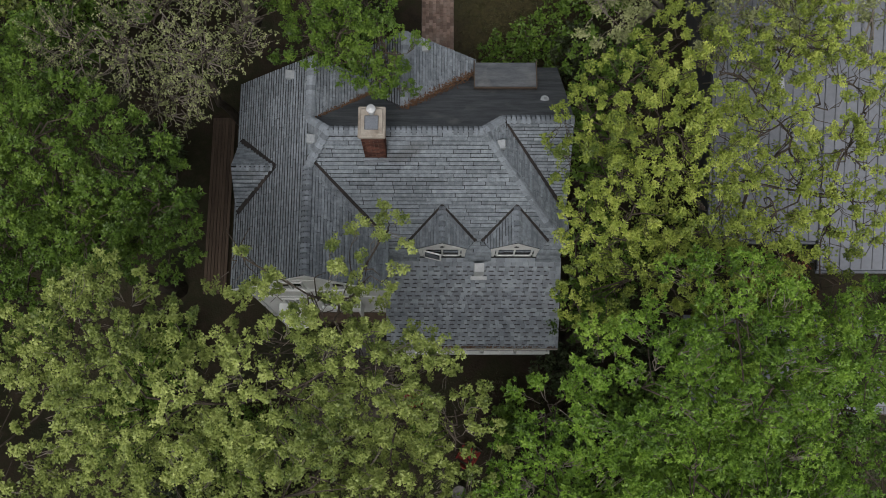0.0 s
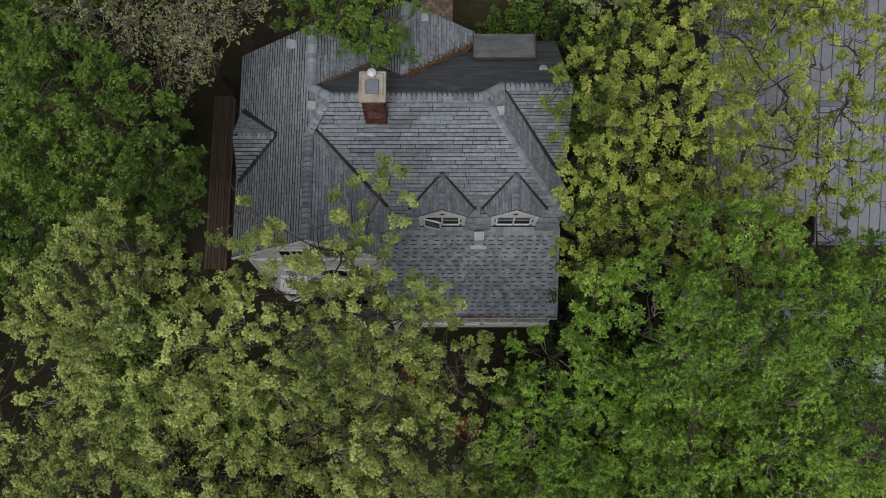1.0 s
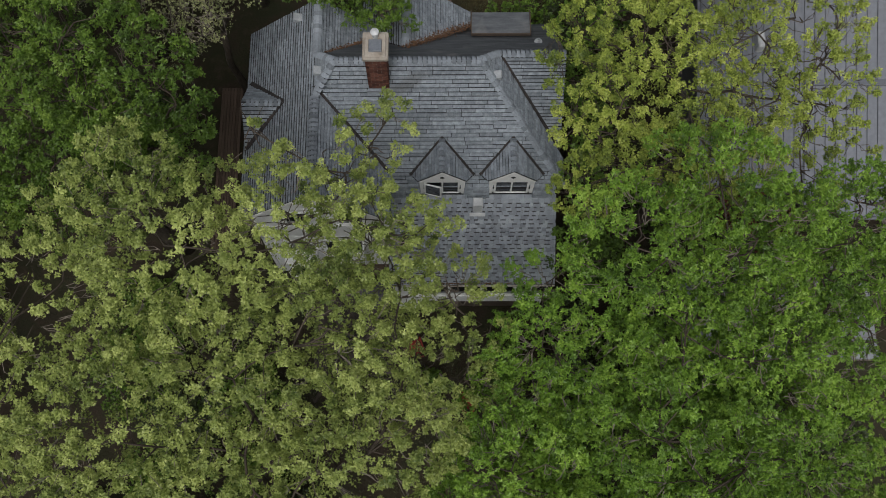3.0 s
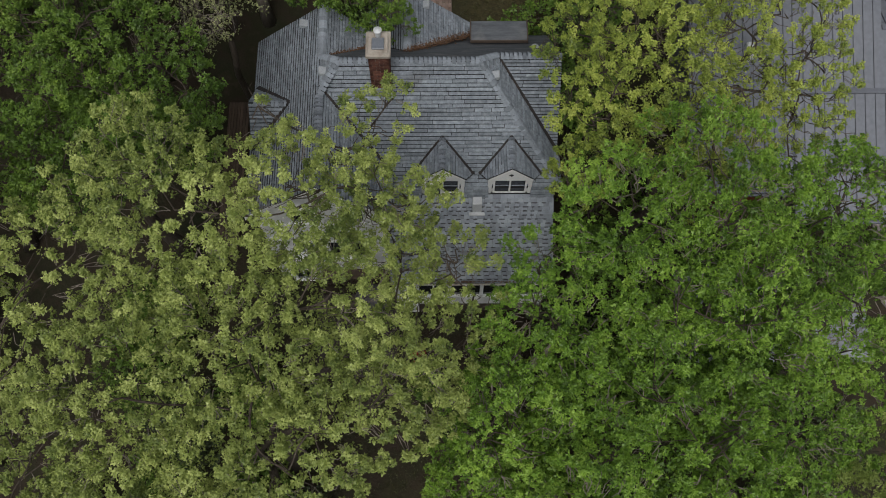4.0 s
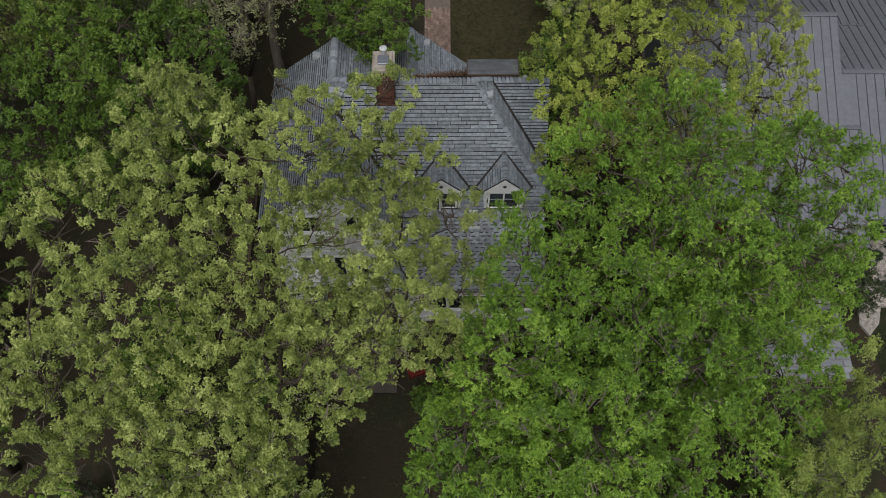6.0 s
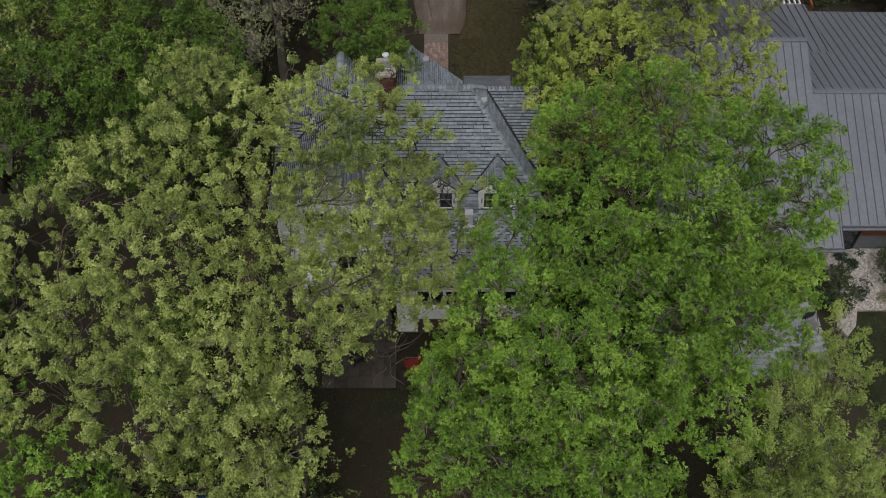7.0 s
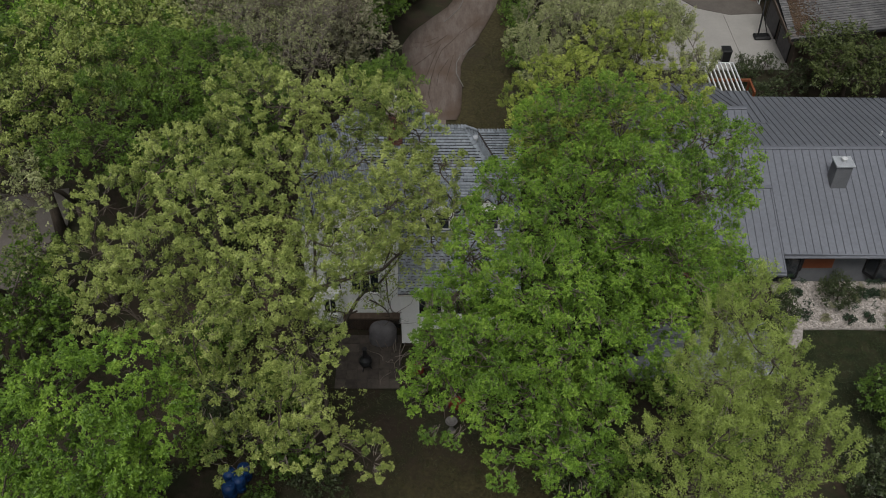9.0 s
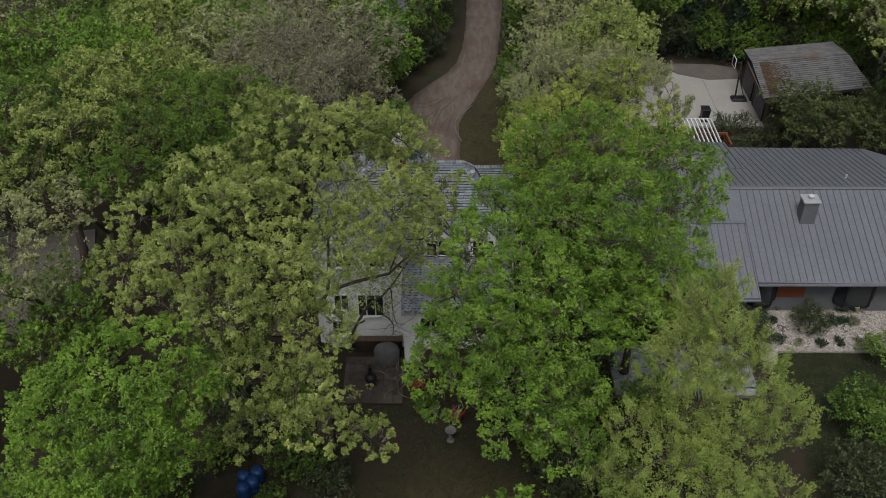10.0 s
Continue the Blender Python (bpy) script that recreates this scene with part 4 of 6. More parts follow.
planes = [
    [(12.4, 6.48, mz(6.48)), (16.12, 6.48, mz(6.48)), (16.12, 7.4, mz(7.4)), (12.4, 7.4, mz(7.4))],
    [(MX0, 7.4, mz(7.4)), (HX, 7.4, mz(7.4)), (HX, HRY, HRZ), (MX0, HRY, HRZ)],
    [(HX, 7.4, mz(7.4)), (MX1, 7.2, mz(7.2)), (MX1, MRY, MRZ), (HX, MRY, MRZ)],
    [(HX, MRY, MRZ), (MX1, MRY, MRZ), (25.9, 20.1, mback(20.1)), (HX, 20.4, mback(20.4))],
    [(MX0, HRY, HRZ), (HX, HRY, HRZ), (HX, 21.5, hback(21.5)), (MX0, 21.5, hback(21.5))],
]
planes.append([(12.4, 6.47, mz(6.47) + 0.07), (16.05, 6.47, mz(6.47) + 0.07), (16.05, 10.72, mz(10.72) + 0.07), (12.4, 10.72, mz(10.72) + 0.07)])
slopes = []
for c in planes:
    bm = bmesh.new()
    slab(bm, c, 0.16)
    bmesh.ops.recalc_face_normals(bm, faces=bm.faces)
    slopes.append(part("metal_roof", bm, SEAM, modern, "blue-grey standing-seam metal roof"))
metal_roof = slopes[2]
bm = bmesh.new()
for x0, x1, y, z in ((HX, MX1, MRY, MRZ), (MX0, HX, HRY, HRZ)):
    box(bm, (x0, y - 0.12, z - 0.02), (x1, y + 0.12, z + 0.05), 0.02)
part("ridge_cap", bm, SEAM, metal_roof)
# raised low-slope panel behind the ridge
bm = bmesh.new()
slab(bm, [(15.7, 16.2, mback(16.2) + 0.02), (17.5, 16.2, mback(16.2) + 0.02), (17.5, 20.6, 2.75), (15.7, 20.6, 2.75)], 0.3)
part("entry_roof", bm, SEAM, metal_roof, "pale low-slope panel over the entry")
part("crossbar", boxes(((12.4, 10.66, mz(10.7) + 0.02), (16.1, 10.86, mz(10.7) + 0.14)), bevel=0.01), SEAM, metal_roof)
bm = bmesh.new()
for x0, x1, y in ((12.4, 16.12, 6.48), (16.16, MX1, 7.33), (MX0, 12.36, 7.4)):
    box(bm, (x0, y - 0.1, mz(y) - 0.15), (x1, y - 0.004, mz(y) - 0.03), 0.02)
part("gutter", bm, SEAM, modern)
part("wall", boxes(((9.2, 8.1, 0), (29, 8.3, 2.5)), ((9.2, 8.3, 0), (9.4, 20, 2.6)), ((9.4, 19.4, 0), (24.5, 19.6, 2.5)), ((12.8, 7.2, 0), (15.7, 8.098, 2.25))), STUCCO, modern, "blue-grey stucco wall")
part("orange_panel", boxes(((17.5, 8.04, 0.95), (19.0, 8.098, 2.42)), bevel=0.01), ORANGE, modern, "rust-orange wall panel")
part("orange_panel", boxes(((9.4, 8.04, 0.2), (12.0, 8.098, 2.4)), bevel=0.01), ORANGE, modern, "rust-orange wall panel")


def bay_window(x0, x1, z0, z1, y, deep):
    """A canted bay with black frames, its panes leaning out from the wall."""
    bm = bmesh.new()
    cant = 0.35
    pts = [(x0, y), (x0 + cant, y - deep), (x1 - cant, y - deep), (x1, y)]
    slab(bm, [(px, py, z0 + 0.02) for px, py in pts], 0.14)
    slab(bm, [(px, py, z1 + 0.1) for px, py in pts], 0.1)
    bmesh.ops.recalc_face_normals(bm, faces=bm.faces)
    for px, py in pts:
        box(bm, (px - 0.05, py - 0.05, z0), (px + 0.05, py + 0.03, z1), 0.01)
    b = part("bay_window", bm, DARKFRAME, modern, "black-framed canted bay window")
    for (ax, ay), (bx, by) in zip(pts, pts[1:]):
        bm = bmesh.new()
        d = Vector((bx - ax, by - ay, 0)).normalized()
        nn = Vector((d.y, -d.x, 0)) * 0.012
        v = [bm.verts.new(Vector(q) + s * nn) for s in (0, 1) for q in ((ax, ay, z0 + 0.05), (bx, by, z0 + 0.05), (bx, by, z1), (ax, ay, z1))]
        for f in ((0, 1, 2, 3), (7, 6, 5, 4), (0, 4, 5, 1), (1, 5, 6, 2), (2, 6, 7, 3), (3, 7, 4, 0)):
            bm.faces.new([v[i] for i in f])
        part("pane", bm, GLASS, b)


bay_window(15.95, 17.5, 0.75, 2.15, 8.08, 0.5)
bay_window(20.6, 22.6, 0.7, 2.2, 8.08, 0.5)
bay_window(13.2, 15.3, 0.7, 2.0, 7.18, 0.45)
# metal chimney
mc = part("chimney", boxes(((18.95, 10.75, 3.5), (19.72, 11.45, 5.0)), bevel=0.015), STUCCO, modern, "square grey metal-clad chimney")
part("cap", boxes(((18.88, 10.68, 5.0), (19.79, 11.52, 5.1)), bevel=0.02), VENT, mc, "bright sheet-metal cap")
part("flue", turned([(0.1, 0), (0.1, 0.14), (0.15, 0.15), (0.15, 0.2), (0.03, 0.26)], (19.33, 11.1, 5.08), 16), SHEETMETAL, mc, "round metal flue cap")
part("roof_hood", boxes(((10.72, 11.75, mz(11.8)), (10.98, 12.35, mz(12.3) + 0.3)), bevel=0.05), SHEETMETAL, modern, "pale rounded metal hood")
part("pipe_vent", turned([(0.1, 0), (0.05, 0.05), (0.05, 0.25), (0.03, 0.25)], (22.6, 14.6, mback(14.6) - 0.02), 12), SHEETMETAL, modern)

# pergola at the entry
pergola = thing("pergola", (16.6, 22.4, 0), "white-slatted entry pergola with rust-orange beams", "pergola")
part("frame", boxes(((15.62, 20.95, 2.4), (15.7, 23.9, 2.52)), ((17.42, 20.95, 2.4), (17.5, 23.9, 2.52)), ((15.62, 20.86, 2.4), (17.5, 20.94, 2.52)), ((15.62, 23.91, 2.4), (17.5, 23.99, 2.52)), bevel=0.008), SHEETMETAL, pergola)
for i in range(6):
    x = 15.9 + i * 0.265
    part("slat", boxes(((x - 0.03, 20.95, 2.42), (x + 0.03, 23.9, 2.54)), bevel=0.006), WHITE, pergola)
part("beam", boxes(((15.3, 22.3, 2.25), (18.2, 22.42, 2.395)), bevel=0.01), ORANGE, pergola, "rust-orange cross beam")
for x, y in ((18.12, 22.3), (18.12, 21.1), (15.45, 22.3)):
    part("post", boxes(((x - 0.07, y, 0), (x + 0.07, y + 0.14, 2.195)), bevel=0.01), ORANGE, pergola)
part("side_beam", boxes(((18.06, 21.05, 2.2), (18.18, 22.296, 2.37)), bevel=0.01), ORANGE, pergola)

# ---- garage ----
garage = thing("garage", (25.5, 30, 0), "low garage with a mossy grey-brown shingle roof", "garage")
gr = [(21.55, 26.4, 2.6), (29.3, 28.0, 2.6), (29.0, 32.2, 3.05), (21.8, 31.0, 3.05)]
gb2 = [(21.8, 31.0, 3.05), (29.0, 32.2, 3.05), (28.8, 34.8, 2.75), (21.95, 33.6, 2.75)]
bm = bmesh.new()
for c in (gr, gb2):
    slab(bm, c, 0.16)
bmesh.ops.recalc_face_normals(bm, faces=bm.faces)
groof = part("roof", bm, UNDERLAY, garage, "mossy grey shingle roof with fallen leaves")
part("wall", boxes(((22.3, 27.2, 0), (22.5, 33.3, 2.52)), ((22.5, 28.1, 0), (28.6, 28.3, 2.6)), ((22.5, 33.1, 0), (28.6, 33.3, 2.6)), ((28.6, 27.2, 0), (28.8, 33.3, 2.6))), SIDING, garage)
for y0 in (28.0, 30.9):
    door = part("garage_door", boxes(((22.24, y0, 0.02), (22.297, y0 + 2.2, 2.15)), bevel=0.01), TARP, garage, "grey panelled garage door")
    part("door_frame", boxes(((22.22, y0 - 0.14, 0.02), (22.298, y0 - 0.01, 2.3)), ((22.22, y0 + 2.21, 0.02), (22.298, y0 + 2.34, 2.3)), ((22.22, y0 - 0.14, 2.16), (22.298, y0 + 2.34, 2.3))), DARKFRAME, door, "black door frame")
bm = bmesh.new()
v = [bm.verts.new((x, y, z - d)) for x in (21.5, 21.58) for y, z, d in ((26.4, 2.6, 0.0), (31.0, 3.05, 0.0), (31.0, 3.05, 0.24), (26.4, 2.6, 0.24))]
for f in ((0, 1, 2, 3), (7, 6, 5, 4), (0, 4, 5, 1), (1, 5, 6, 2), (2, 6, 7, 3), (3, 7, 4, 0)):
    bm.faces.new([v[k] for k in f])
bmesh.ops.recalc_face_normals(bm, faces=bm.faces)
part("rake_board", bm, SIDING, garage, "brown rake board")
part("eave_board", boxes(((21.6, 26.36, 2.3), (22.4, 26.5, 2.44))), SIDING, garage)

# ---- small outbuilding beside the far drive ----
shedh = thing("shed", (-3.5, 40, 0), "small dark-roofed shed half hidden under trees", "shed")
bm = bmesh.new()
slab(bm, [(-5.6, 37.5, 2.3), (-2.4, 37.2, 2.3), (-2.4, 40.2, 3.6), (-5.6, 40.5, 3.6)], 0.12)
slab(bm, [(-5.6, 40.5, 3.6), (-2.4, 40.2, 3.6), (-2.4, 43, 2.3), (-5.6, 43.3, 2.3)], 0.12)
bmesh.ops.recalc_face_normals(bm, faces=bm.faces)
part("roof", bm, MEMBRANE, shedh)
part("fascia", boxes(((-5.6, 37.15, 2.1), (-2.4, 37.2, 2.3))), WHITE, shedh, "white fascia board")
part("wall", boxes(((-5.3, 37.6, 0), (-2.7, 42.8, 2.3))), SIDING, shedh)

# ---- gravel bed, deck ----
bm = bmesh.new()
slab(bm, [(16.2, 8.05, 0.03), (16.2, 5.6, 0.03), (16.0, 4.2, 0.03), (16.3, 3.7, 0.03), (16.75, 4.2, 0.03), (17.0, 4.95, 0.03), (29.0, 4.95, 0.03), (29.0, 8.05, 0.03)], 0.15)
bmesh.ops.recalc_face_normals(bm, faces=bm.faces)
bed = tagged(part("gravel_bed", bm, LIGHTSTONE, None), "bed of pale river stones along the grey wall", "gravel bed", kind="structure")
terrace = tagged(part("terrace", boxes(((8.4, 1.85, -0.1), (15.3, 5.3, 0.1))), MORTAR, None), "grey flagstone terrace laid in long courses under the trees", "terrace", kind="structure")

# ---- trees ----
oak = tree("oak_tree", (-5.0, -1.6), 0.3, [
    (-6.6, 2.6, 15.8, 1.4), (-8.8, 0.8, 14, 1.6), (-11, 0, 13, 1.5), (-11.6, -1.6, 11.8, 1.4), (-8.9, -3.3, 13.6, 1.6), (-6.6, -2.4, 15.2, 1.8),
    (-4.3, -1.2, 15.2, 1.8), (-2.8, 3.5, 14.7, 1.3, 0.5), (-1.6, 1.9, 15.1, 1.2), (-0.75, 2.1, 14.1, 0.9), (-0.6, -0.6, 13, 1.3),
    (-3.2, -3.8, 14.6, 1.6), (-5.1, -5.2, 14.3, 1.6), (-7.3, -5.4, 13.3, 1.6), (-9.7, -4.2, 12.3, 1.5), (-4, -6, 12.6, 1.4), (-4.8, -6.6, 10.5, 1.3),
    (-6.8, -6.5, 10.8, 1.4), (-4.2, -7, 8.5, 1.2), (-2.4, -7, 7.9, 1.0), (-6.3, -6.9, 8.4, 1.2), (-4.3, 4.5, 14.4, 1.1, 0.15)] + [
    (-8.2, 2.6, 13.6, 1.4), (-5.6, 1.3, 16.2, 1.7), (-3.1, 1.4, 15.9, 1.5), (0.3, 0.9, 13.6, 1.0, 0.6), (-1.2, -2.2, 15, 1.4), (-2.4, -0.2, 15, 1.4),
    (-2.2, -3.0, 14.7, 1.3), (0.1, 0.9, 13.3, 0.9), (0.4, -0.8, 12.6, 1.0), (-1.2, 1.5, 12.8, 1.1), (-0.8, -0.4, 12.6, 1.1),
    (0.7, 0.5, 12.4, 0.8, 0.6), (-0.2, -1.9, 12.6, 1.0), (-2.2, 2.8, 13.4, 1.1, 0.5), (-3.6, 2.6, 14.2, 1.2, 0.6), (-0.4, 1.6, 12.4, 0.9),
    (-1.6, 4.3, 14.0, 0.9, 0.7), (-1.2, 5.0, 13.6, 0.6), (-2.2, 3.4, 14.2, 0.8, 0.5)],
    OAK, BARK, "tall broad oak with pale yellow-green spring leaves", seed=11, lai=1.75, per=18, spread=0.06, leaf=0.05, gaps=-0.6, gap_size=0.5, clump=3, cluster=0.05, shoot=0.28, bunch=0.17, open_=2.4, twigs=0.3, twig_size=0.007, twig_mat=PALEBARK, inner=0.13, lift=0.6)
rngo = np.random.default_rng(64)
bare_lines = []
for a, b, w in (((-3.7, -0.4, 5.9), (-0.9, 0.6, 9.8), 0.07), ((-2.0, 0.4, 8.0), (-1.8, 0.7, 5.7), 0.035), ((-2.6, 0.3, 6.8), (-2.0, 0.9, 4.9), 0.035), ((-1.4, 0.5, 8.9), (-3.0, 0.8, 9.7), 0.04), ((-3.1, 0.1, 6.4), (-4.3, 0.6, 5.2), 0.04)):
    line = bent(a, b, rngo, 0.1, 9)
    part("limb", tubed(line, list(np.linspace(w, w * 0.3, 9)), 7), BARK, oak, "dark crooked bare limb", smooth=True)
    at = line[rngo.integers(2, 9, size=14)]
    turn = rngo.normal(size=(14, 3)) * np.array([0.3, 0.25, 0.25])
    bare_lines.append(np.stack([at, at + turn, at + turn * 1.8 + rngo.normal(size=(14, 3)) * 0.1, at + turn * 2.3 + rngo.normal(size=(14, 3)) * 0.2], 1))
part_mesh("bare_branchwork", twig_mesh(np.concatenate(bare_lines), (0.012, 0.01, 0.007, 0.004)), BARK, oak, kind="stuff")
tree("maple_tree", (4.6, -2.4), 0.26, [
    (4, 1.6, 15.0, 1.6), (6.0, 3, 14.9, 1.5), (8.9, 2, 14.5, 1.5), (8.9, 0, 13.6, 1.5), (9.3, -0.8, 12, 1.2), (6.6, -0.8, 14.7, 1.7),
    (4.4, -1.8, 14.6, 1.7), (2.5, -0.6, 13.6, 1.4), (1.7, -3.2, 13.8, 1.5), (0.5, -4.5, 12.6, 1.2), (0, -5, 11, 1.1), (-0.3, -6, 10, 1.0),
    (1.4, -6.3, 12.3, 1.4), (3.3, -4.7, 14, 1.7), (5.4, -3.4, 14.2, 1.7), (7.5, -3.1, 13.2, 1.5), (6.8, -4.8, 12, 1.5), (4.2, -5.9, 12.6, 1.6),
    (2.3, -7.1, 11, 1.4), (4.3, -7, 10.6, 1.4), (2.8, -8.5, 10.5, 1.3), (0.9, -7, 10.2, 1.2)] + [
    (8.8, -2.4, 11.2, 1.3), (4.4, -8, 8.8, 1.2), (8.8, 1.2, 13.2, 1.0), (8.7, -0.4, 12.9, 1.0), (6.5, 1.6, 15.2, 1.3), (9.3, 1.8, 12.6, 1.0),
    (6.5, 2.8, 12.8, 1.2), (8.0, 2.8, 12.8, 1.2), (8.6, 1.6, 12.9, 1.1), (7.0, 1.5, 13.2, 1.3), (7.6, 0.5, 13.2, 1.3), (9.1, 0.6, 12.4, 1.0),
    (5.2, 0.3, 14.2, 1.4), (5.8, 1.4, 13.6, 1.2), (2.4, 1.2, 12.8, 1.0), (2.1, 0.2, 12.6, 1.0), (1.7, -0.9, 12.4, 1.0), (1.5, -1.2, 11.0, 1.0),
    (1.0, -2.6, 11.8, 1.0), (0.6, -3.6, 11.5, 1.0), (0.7, -2.4, 10.0, 0.9), (1.1, -1.4, 9.5, 0.9)] + [
    (-0.3, -4.6, 9.4, 0.9), (8.4, -1.7, 10.8, 1.1), (7.9, -2.4, 12.2, 1.1), (9.2, -1.2, 11, 1.0), (8.1, -0.6, 11.4, 1.0), (8.6, -2.7, 11, 1.0),
    (1.4, -2.6, 9, 0.9), (2.3, -2, 9, 0.9), (1.3, -4.2, 10.2, 1.0), (0.4, -3.2, 9, 0.8), (2.2, -3.6, 10.2, 1.0), (9.9, 2.3, 13.6, 1.2),
    (10.1, 1.2, 13, 1.1), (9.6, 3.2, 13, 1.1), (9.7, 0.2, 12.6, 1.1), (9.6, 1.8, 12, 1.1), (10.6, 2.4, 13.3, 1.0), (10.5, 1.2, 12.4, 0.9),
    (10.2, 3.2, 12.6, 0.9)],
    BRIGHT, BARK, "tall full tree with bright fresh green leaves", seed=12, lai=1.85, per=10, spread=0.03, leaf=0.062, wide=0.34, gaps=-0.8, gap_size=0.5, clump=3, cluster=0.07, shoot=0.32, bunch=0.3, open_=1.95, twigs=0.25, twig_size=0.008, twig_mat=PALEBARK, inner=0.18, lift=0.6)
tree("maple_tree", (6.2, 6.8), 0.24, [
    (3.6, 8.5, 11.5, 1.1), (3.6, 6.8, 12.2, 1.1), (4.3, 9, 12.3, 1.2), (5, 7.6, 13, 1.3), (4.6, 6, 13.2, 1.3), (3.7, 5.3, 12.5, 1.1),
    (3.5, 4.1, 11.8, 1.0), (5.7, 6.9, 13.5, 1.3), (5.9, 5.5, 13.2, 1.2), (6.9, 4.6, 12.9, 1.2), (5.8, 4.4, 12.5, 1.2), (4.7, 4.4, 12.3, 1.1),
    (7.6, 6.2, 12.5, 1.1, 0.6), (8.9, 6.9, 12, 1.1, 0.6), (8.2, 8.2, 12, 1.0, 0.6), (7.2, 9.5, 12, 1.2, 0.6), (8.5, 10.4, 11.5, 1.1, 0.6),
    (9.1, 5.5, 11.8, 1.0, 0.6), (9, 4.2, 11.5, 1.0), (6.8, 4, 11.5, 1.1), (6, 10.6, 11.5, 1.2)] + [
    (8.4, 9.8, 13.6, 1.2), (6.4, 8.9, 13.4, 1.2), (8.5, 9.8, 12.2, 1.0), (9.2, 8.7, 12, 1.0), (9.6, 7.5, 12, 1.0), (8.4, 6.6, 12.2, 1.1),
    (10.0, 9.5, 11.6, 1.0, 0.8), (8.6, 11.2, 11.6, 1.1), (10.2, 8.0, 11.2, 0.9, 0.8), (7.6, 5.4, 12.2, 1.0), (9.2, 5.8, 11.8, 1.0),
    (10.0, 6.4, 11.4, 1.0, 0.8), (7.3, 7.6, 12.6, 1.1, 0.8), (10.4, 7.2, 11.4, 1.0, 0.8), (10.6, 8.8, 11.2, 1.0, 0.7), (10.3, 5.6, 11.2, 0.9, 0.8)],
    YELLOW, BARK, "sparse tree with yellow-green new leaves and bare branches", seed=13, lai=1.6, per=18, spread=0.06, leaf=0.05, gaps=-0.5, gap_size=0.5, clump=3, cluster=0.05, shoot=0.3, bunch=0.17, open_=2.5, twigs=0.5, twig_size=0.008, inner=0.08, lift=0.6)
tree("elm_tree", (8.4, -8.0), 0.2, [
    (8.6, -5.9, 12, 1.3), (10.8, -3, 10.7, 1.1), (7.6, -6.4, 11.5, 1.2), (8.2, -8.8, 12.3, 1.3), (10.4, -8, 12.5, 1.3), (9.4, -9.9, 12, 1.3), (11, -9.4, 12, 1.2),
    (7.2, -10.4, 11.5, 1.3), (5.5, -10.8, 11, 1.1), (8.8, -11.2, 11, 1.2), (10.8, -10.8, 10, 1.2), (6, -11.9, 10.5, 1.1), (9.6, -6.6, 11.2, 1.2), (10.2, -5.0, 10.2, 1.0), (11.5, -7.2, 10.5, 1.0), (9.4, -4.1, 11.4, 1.1), (11.2, -2.0, 11, 0.9), (10.4, -5.9, 12, 1.1), (8.1, -6.4, 12, 1.1), (6.7, -7.6, 10, 1.1), (8.6, -5.8, 13.6, 1.0), (7.5, -8.8, 14.2, 1.1), (9.8, -4.6, 13.4, 0.9), (9.3, -7.2, 13.4, 1.0)],
    FEATHER, BARK, "feathery tree with soft lime-green young leaves", seed=14, lai=1.35, per=7, spread=0.05, leaf=0.044, wide=0.36, gaps=-0.6, flat=1.0, clump=8, cluster=0.055, shoot=0.9, rise=1.0, bunch=0.22, open_=2.3, twigs=0.25, twig_size=0.007, twig_mat=PALEBARK, inner=0.12)
tree("ash_tree", (-9.4, 6.2), 0.24, [
    (-8.7, 7.4, 14, 1.4), (-9.1, 6.3, 13.5, 1.4), (-7.7, 6.6, 13.5, 1.3), (-7, 6.4, 13, 1.2), (-8, 5.4, 13.2, 1.3), (-6.6, 6, 12.6, 1.1), (-9.2, 4.8, 12.5, 1.4),
    (-7.2, 5.6, 11, 1.2), (-9.8, 3.8, 12, 1.3), (-10.1, 9.6, 12.5, 1.4), (-11.5, 9.3, 13, 1.4), (-10, 5.4, 13.8, 1.4), (-11.8, 4.4, 14, 1.5), (-12.2, 2.8, 13.2, 1.4), (-12.4, 8, 13.7, 1.5), (-10.6, 7.4, 13.9, 1.4), (-13.8, 3.9, 12, 1.3)],
    DEEP, BARK, "dense round tree with deep green leaves", seed=15, lai=2.2, per=10, spread=0.04, leaf=0.065, wide=0.38, gaps=-0.6, clump=3, cluster=0.07, shoot=0.32, bunch=0.28, open_=2.0, twigs=0.2, twig_size=0.008, inner=0.2, lift=0.6)
tree("linden_tree", (-3.6, 12.6), 0.16, [
    (-3.7, 11.3, 9.6, 0.9), (-2.8, 11.6, 10, 0.9), (-1.9, 11, 10, 0.9), (-1.3, 10.8, 10.1, 0.7), (-2.8, 10.8, 9.5, 0.8), (-1.9, 10.4, 9.5, 0.7), (-1.5, 10.3, 9, 0.6), (-3.4, 12.4, 9.2, 1.0), (-2.2, 12.8, 9.6, 1.0), (-4.2, 13.6, 8.5, 1.1), (-2.6, 14.2, 8.8, 1.2)],
    DEEP, BARK, "leafy green tree hanging over the rear roof", seed=16, lai=2.2, per=10, spread=0.045, leaf=0.06, gaps=-0.5, clump=3, cluster=0.07, shoot=0.3, bunch=0.22, open_=2.0, twigs=0.4, twig_size=0.008, inner=0.15)
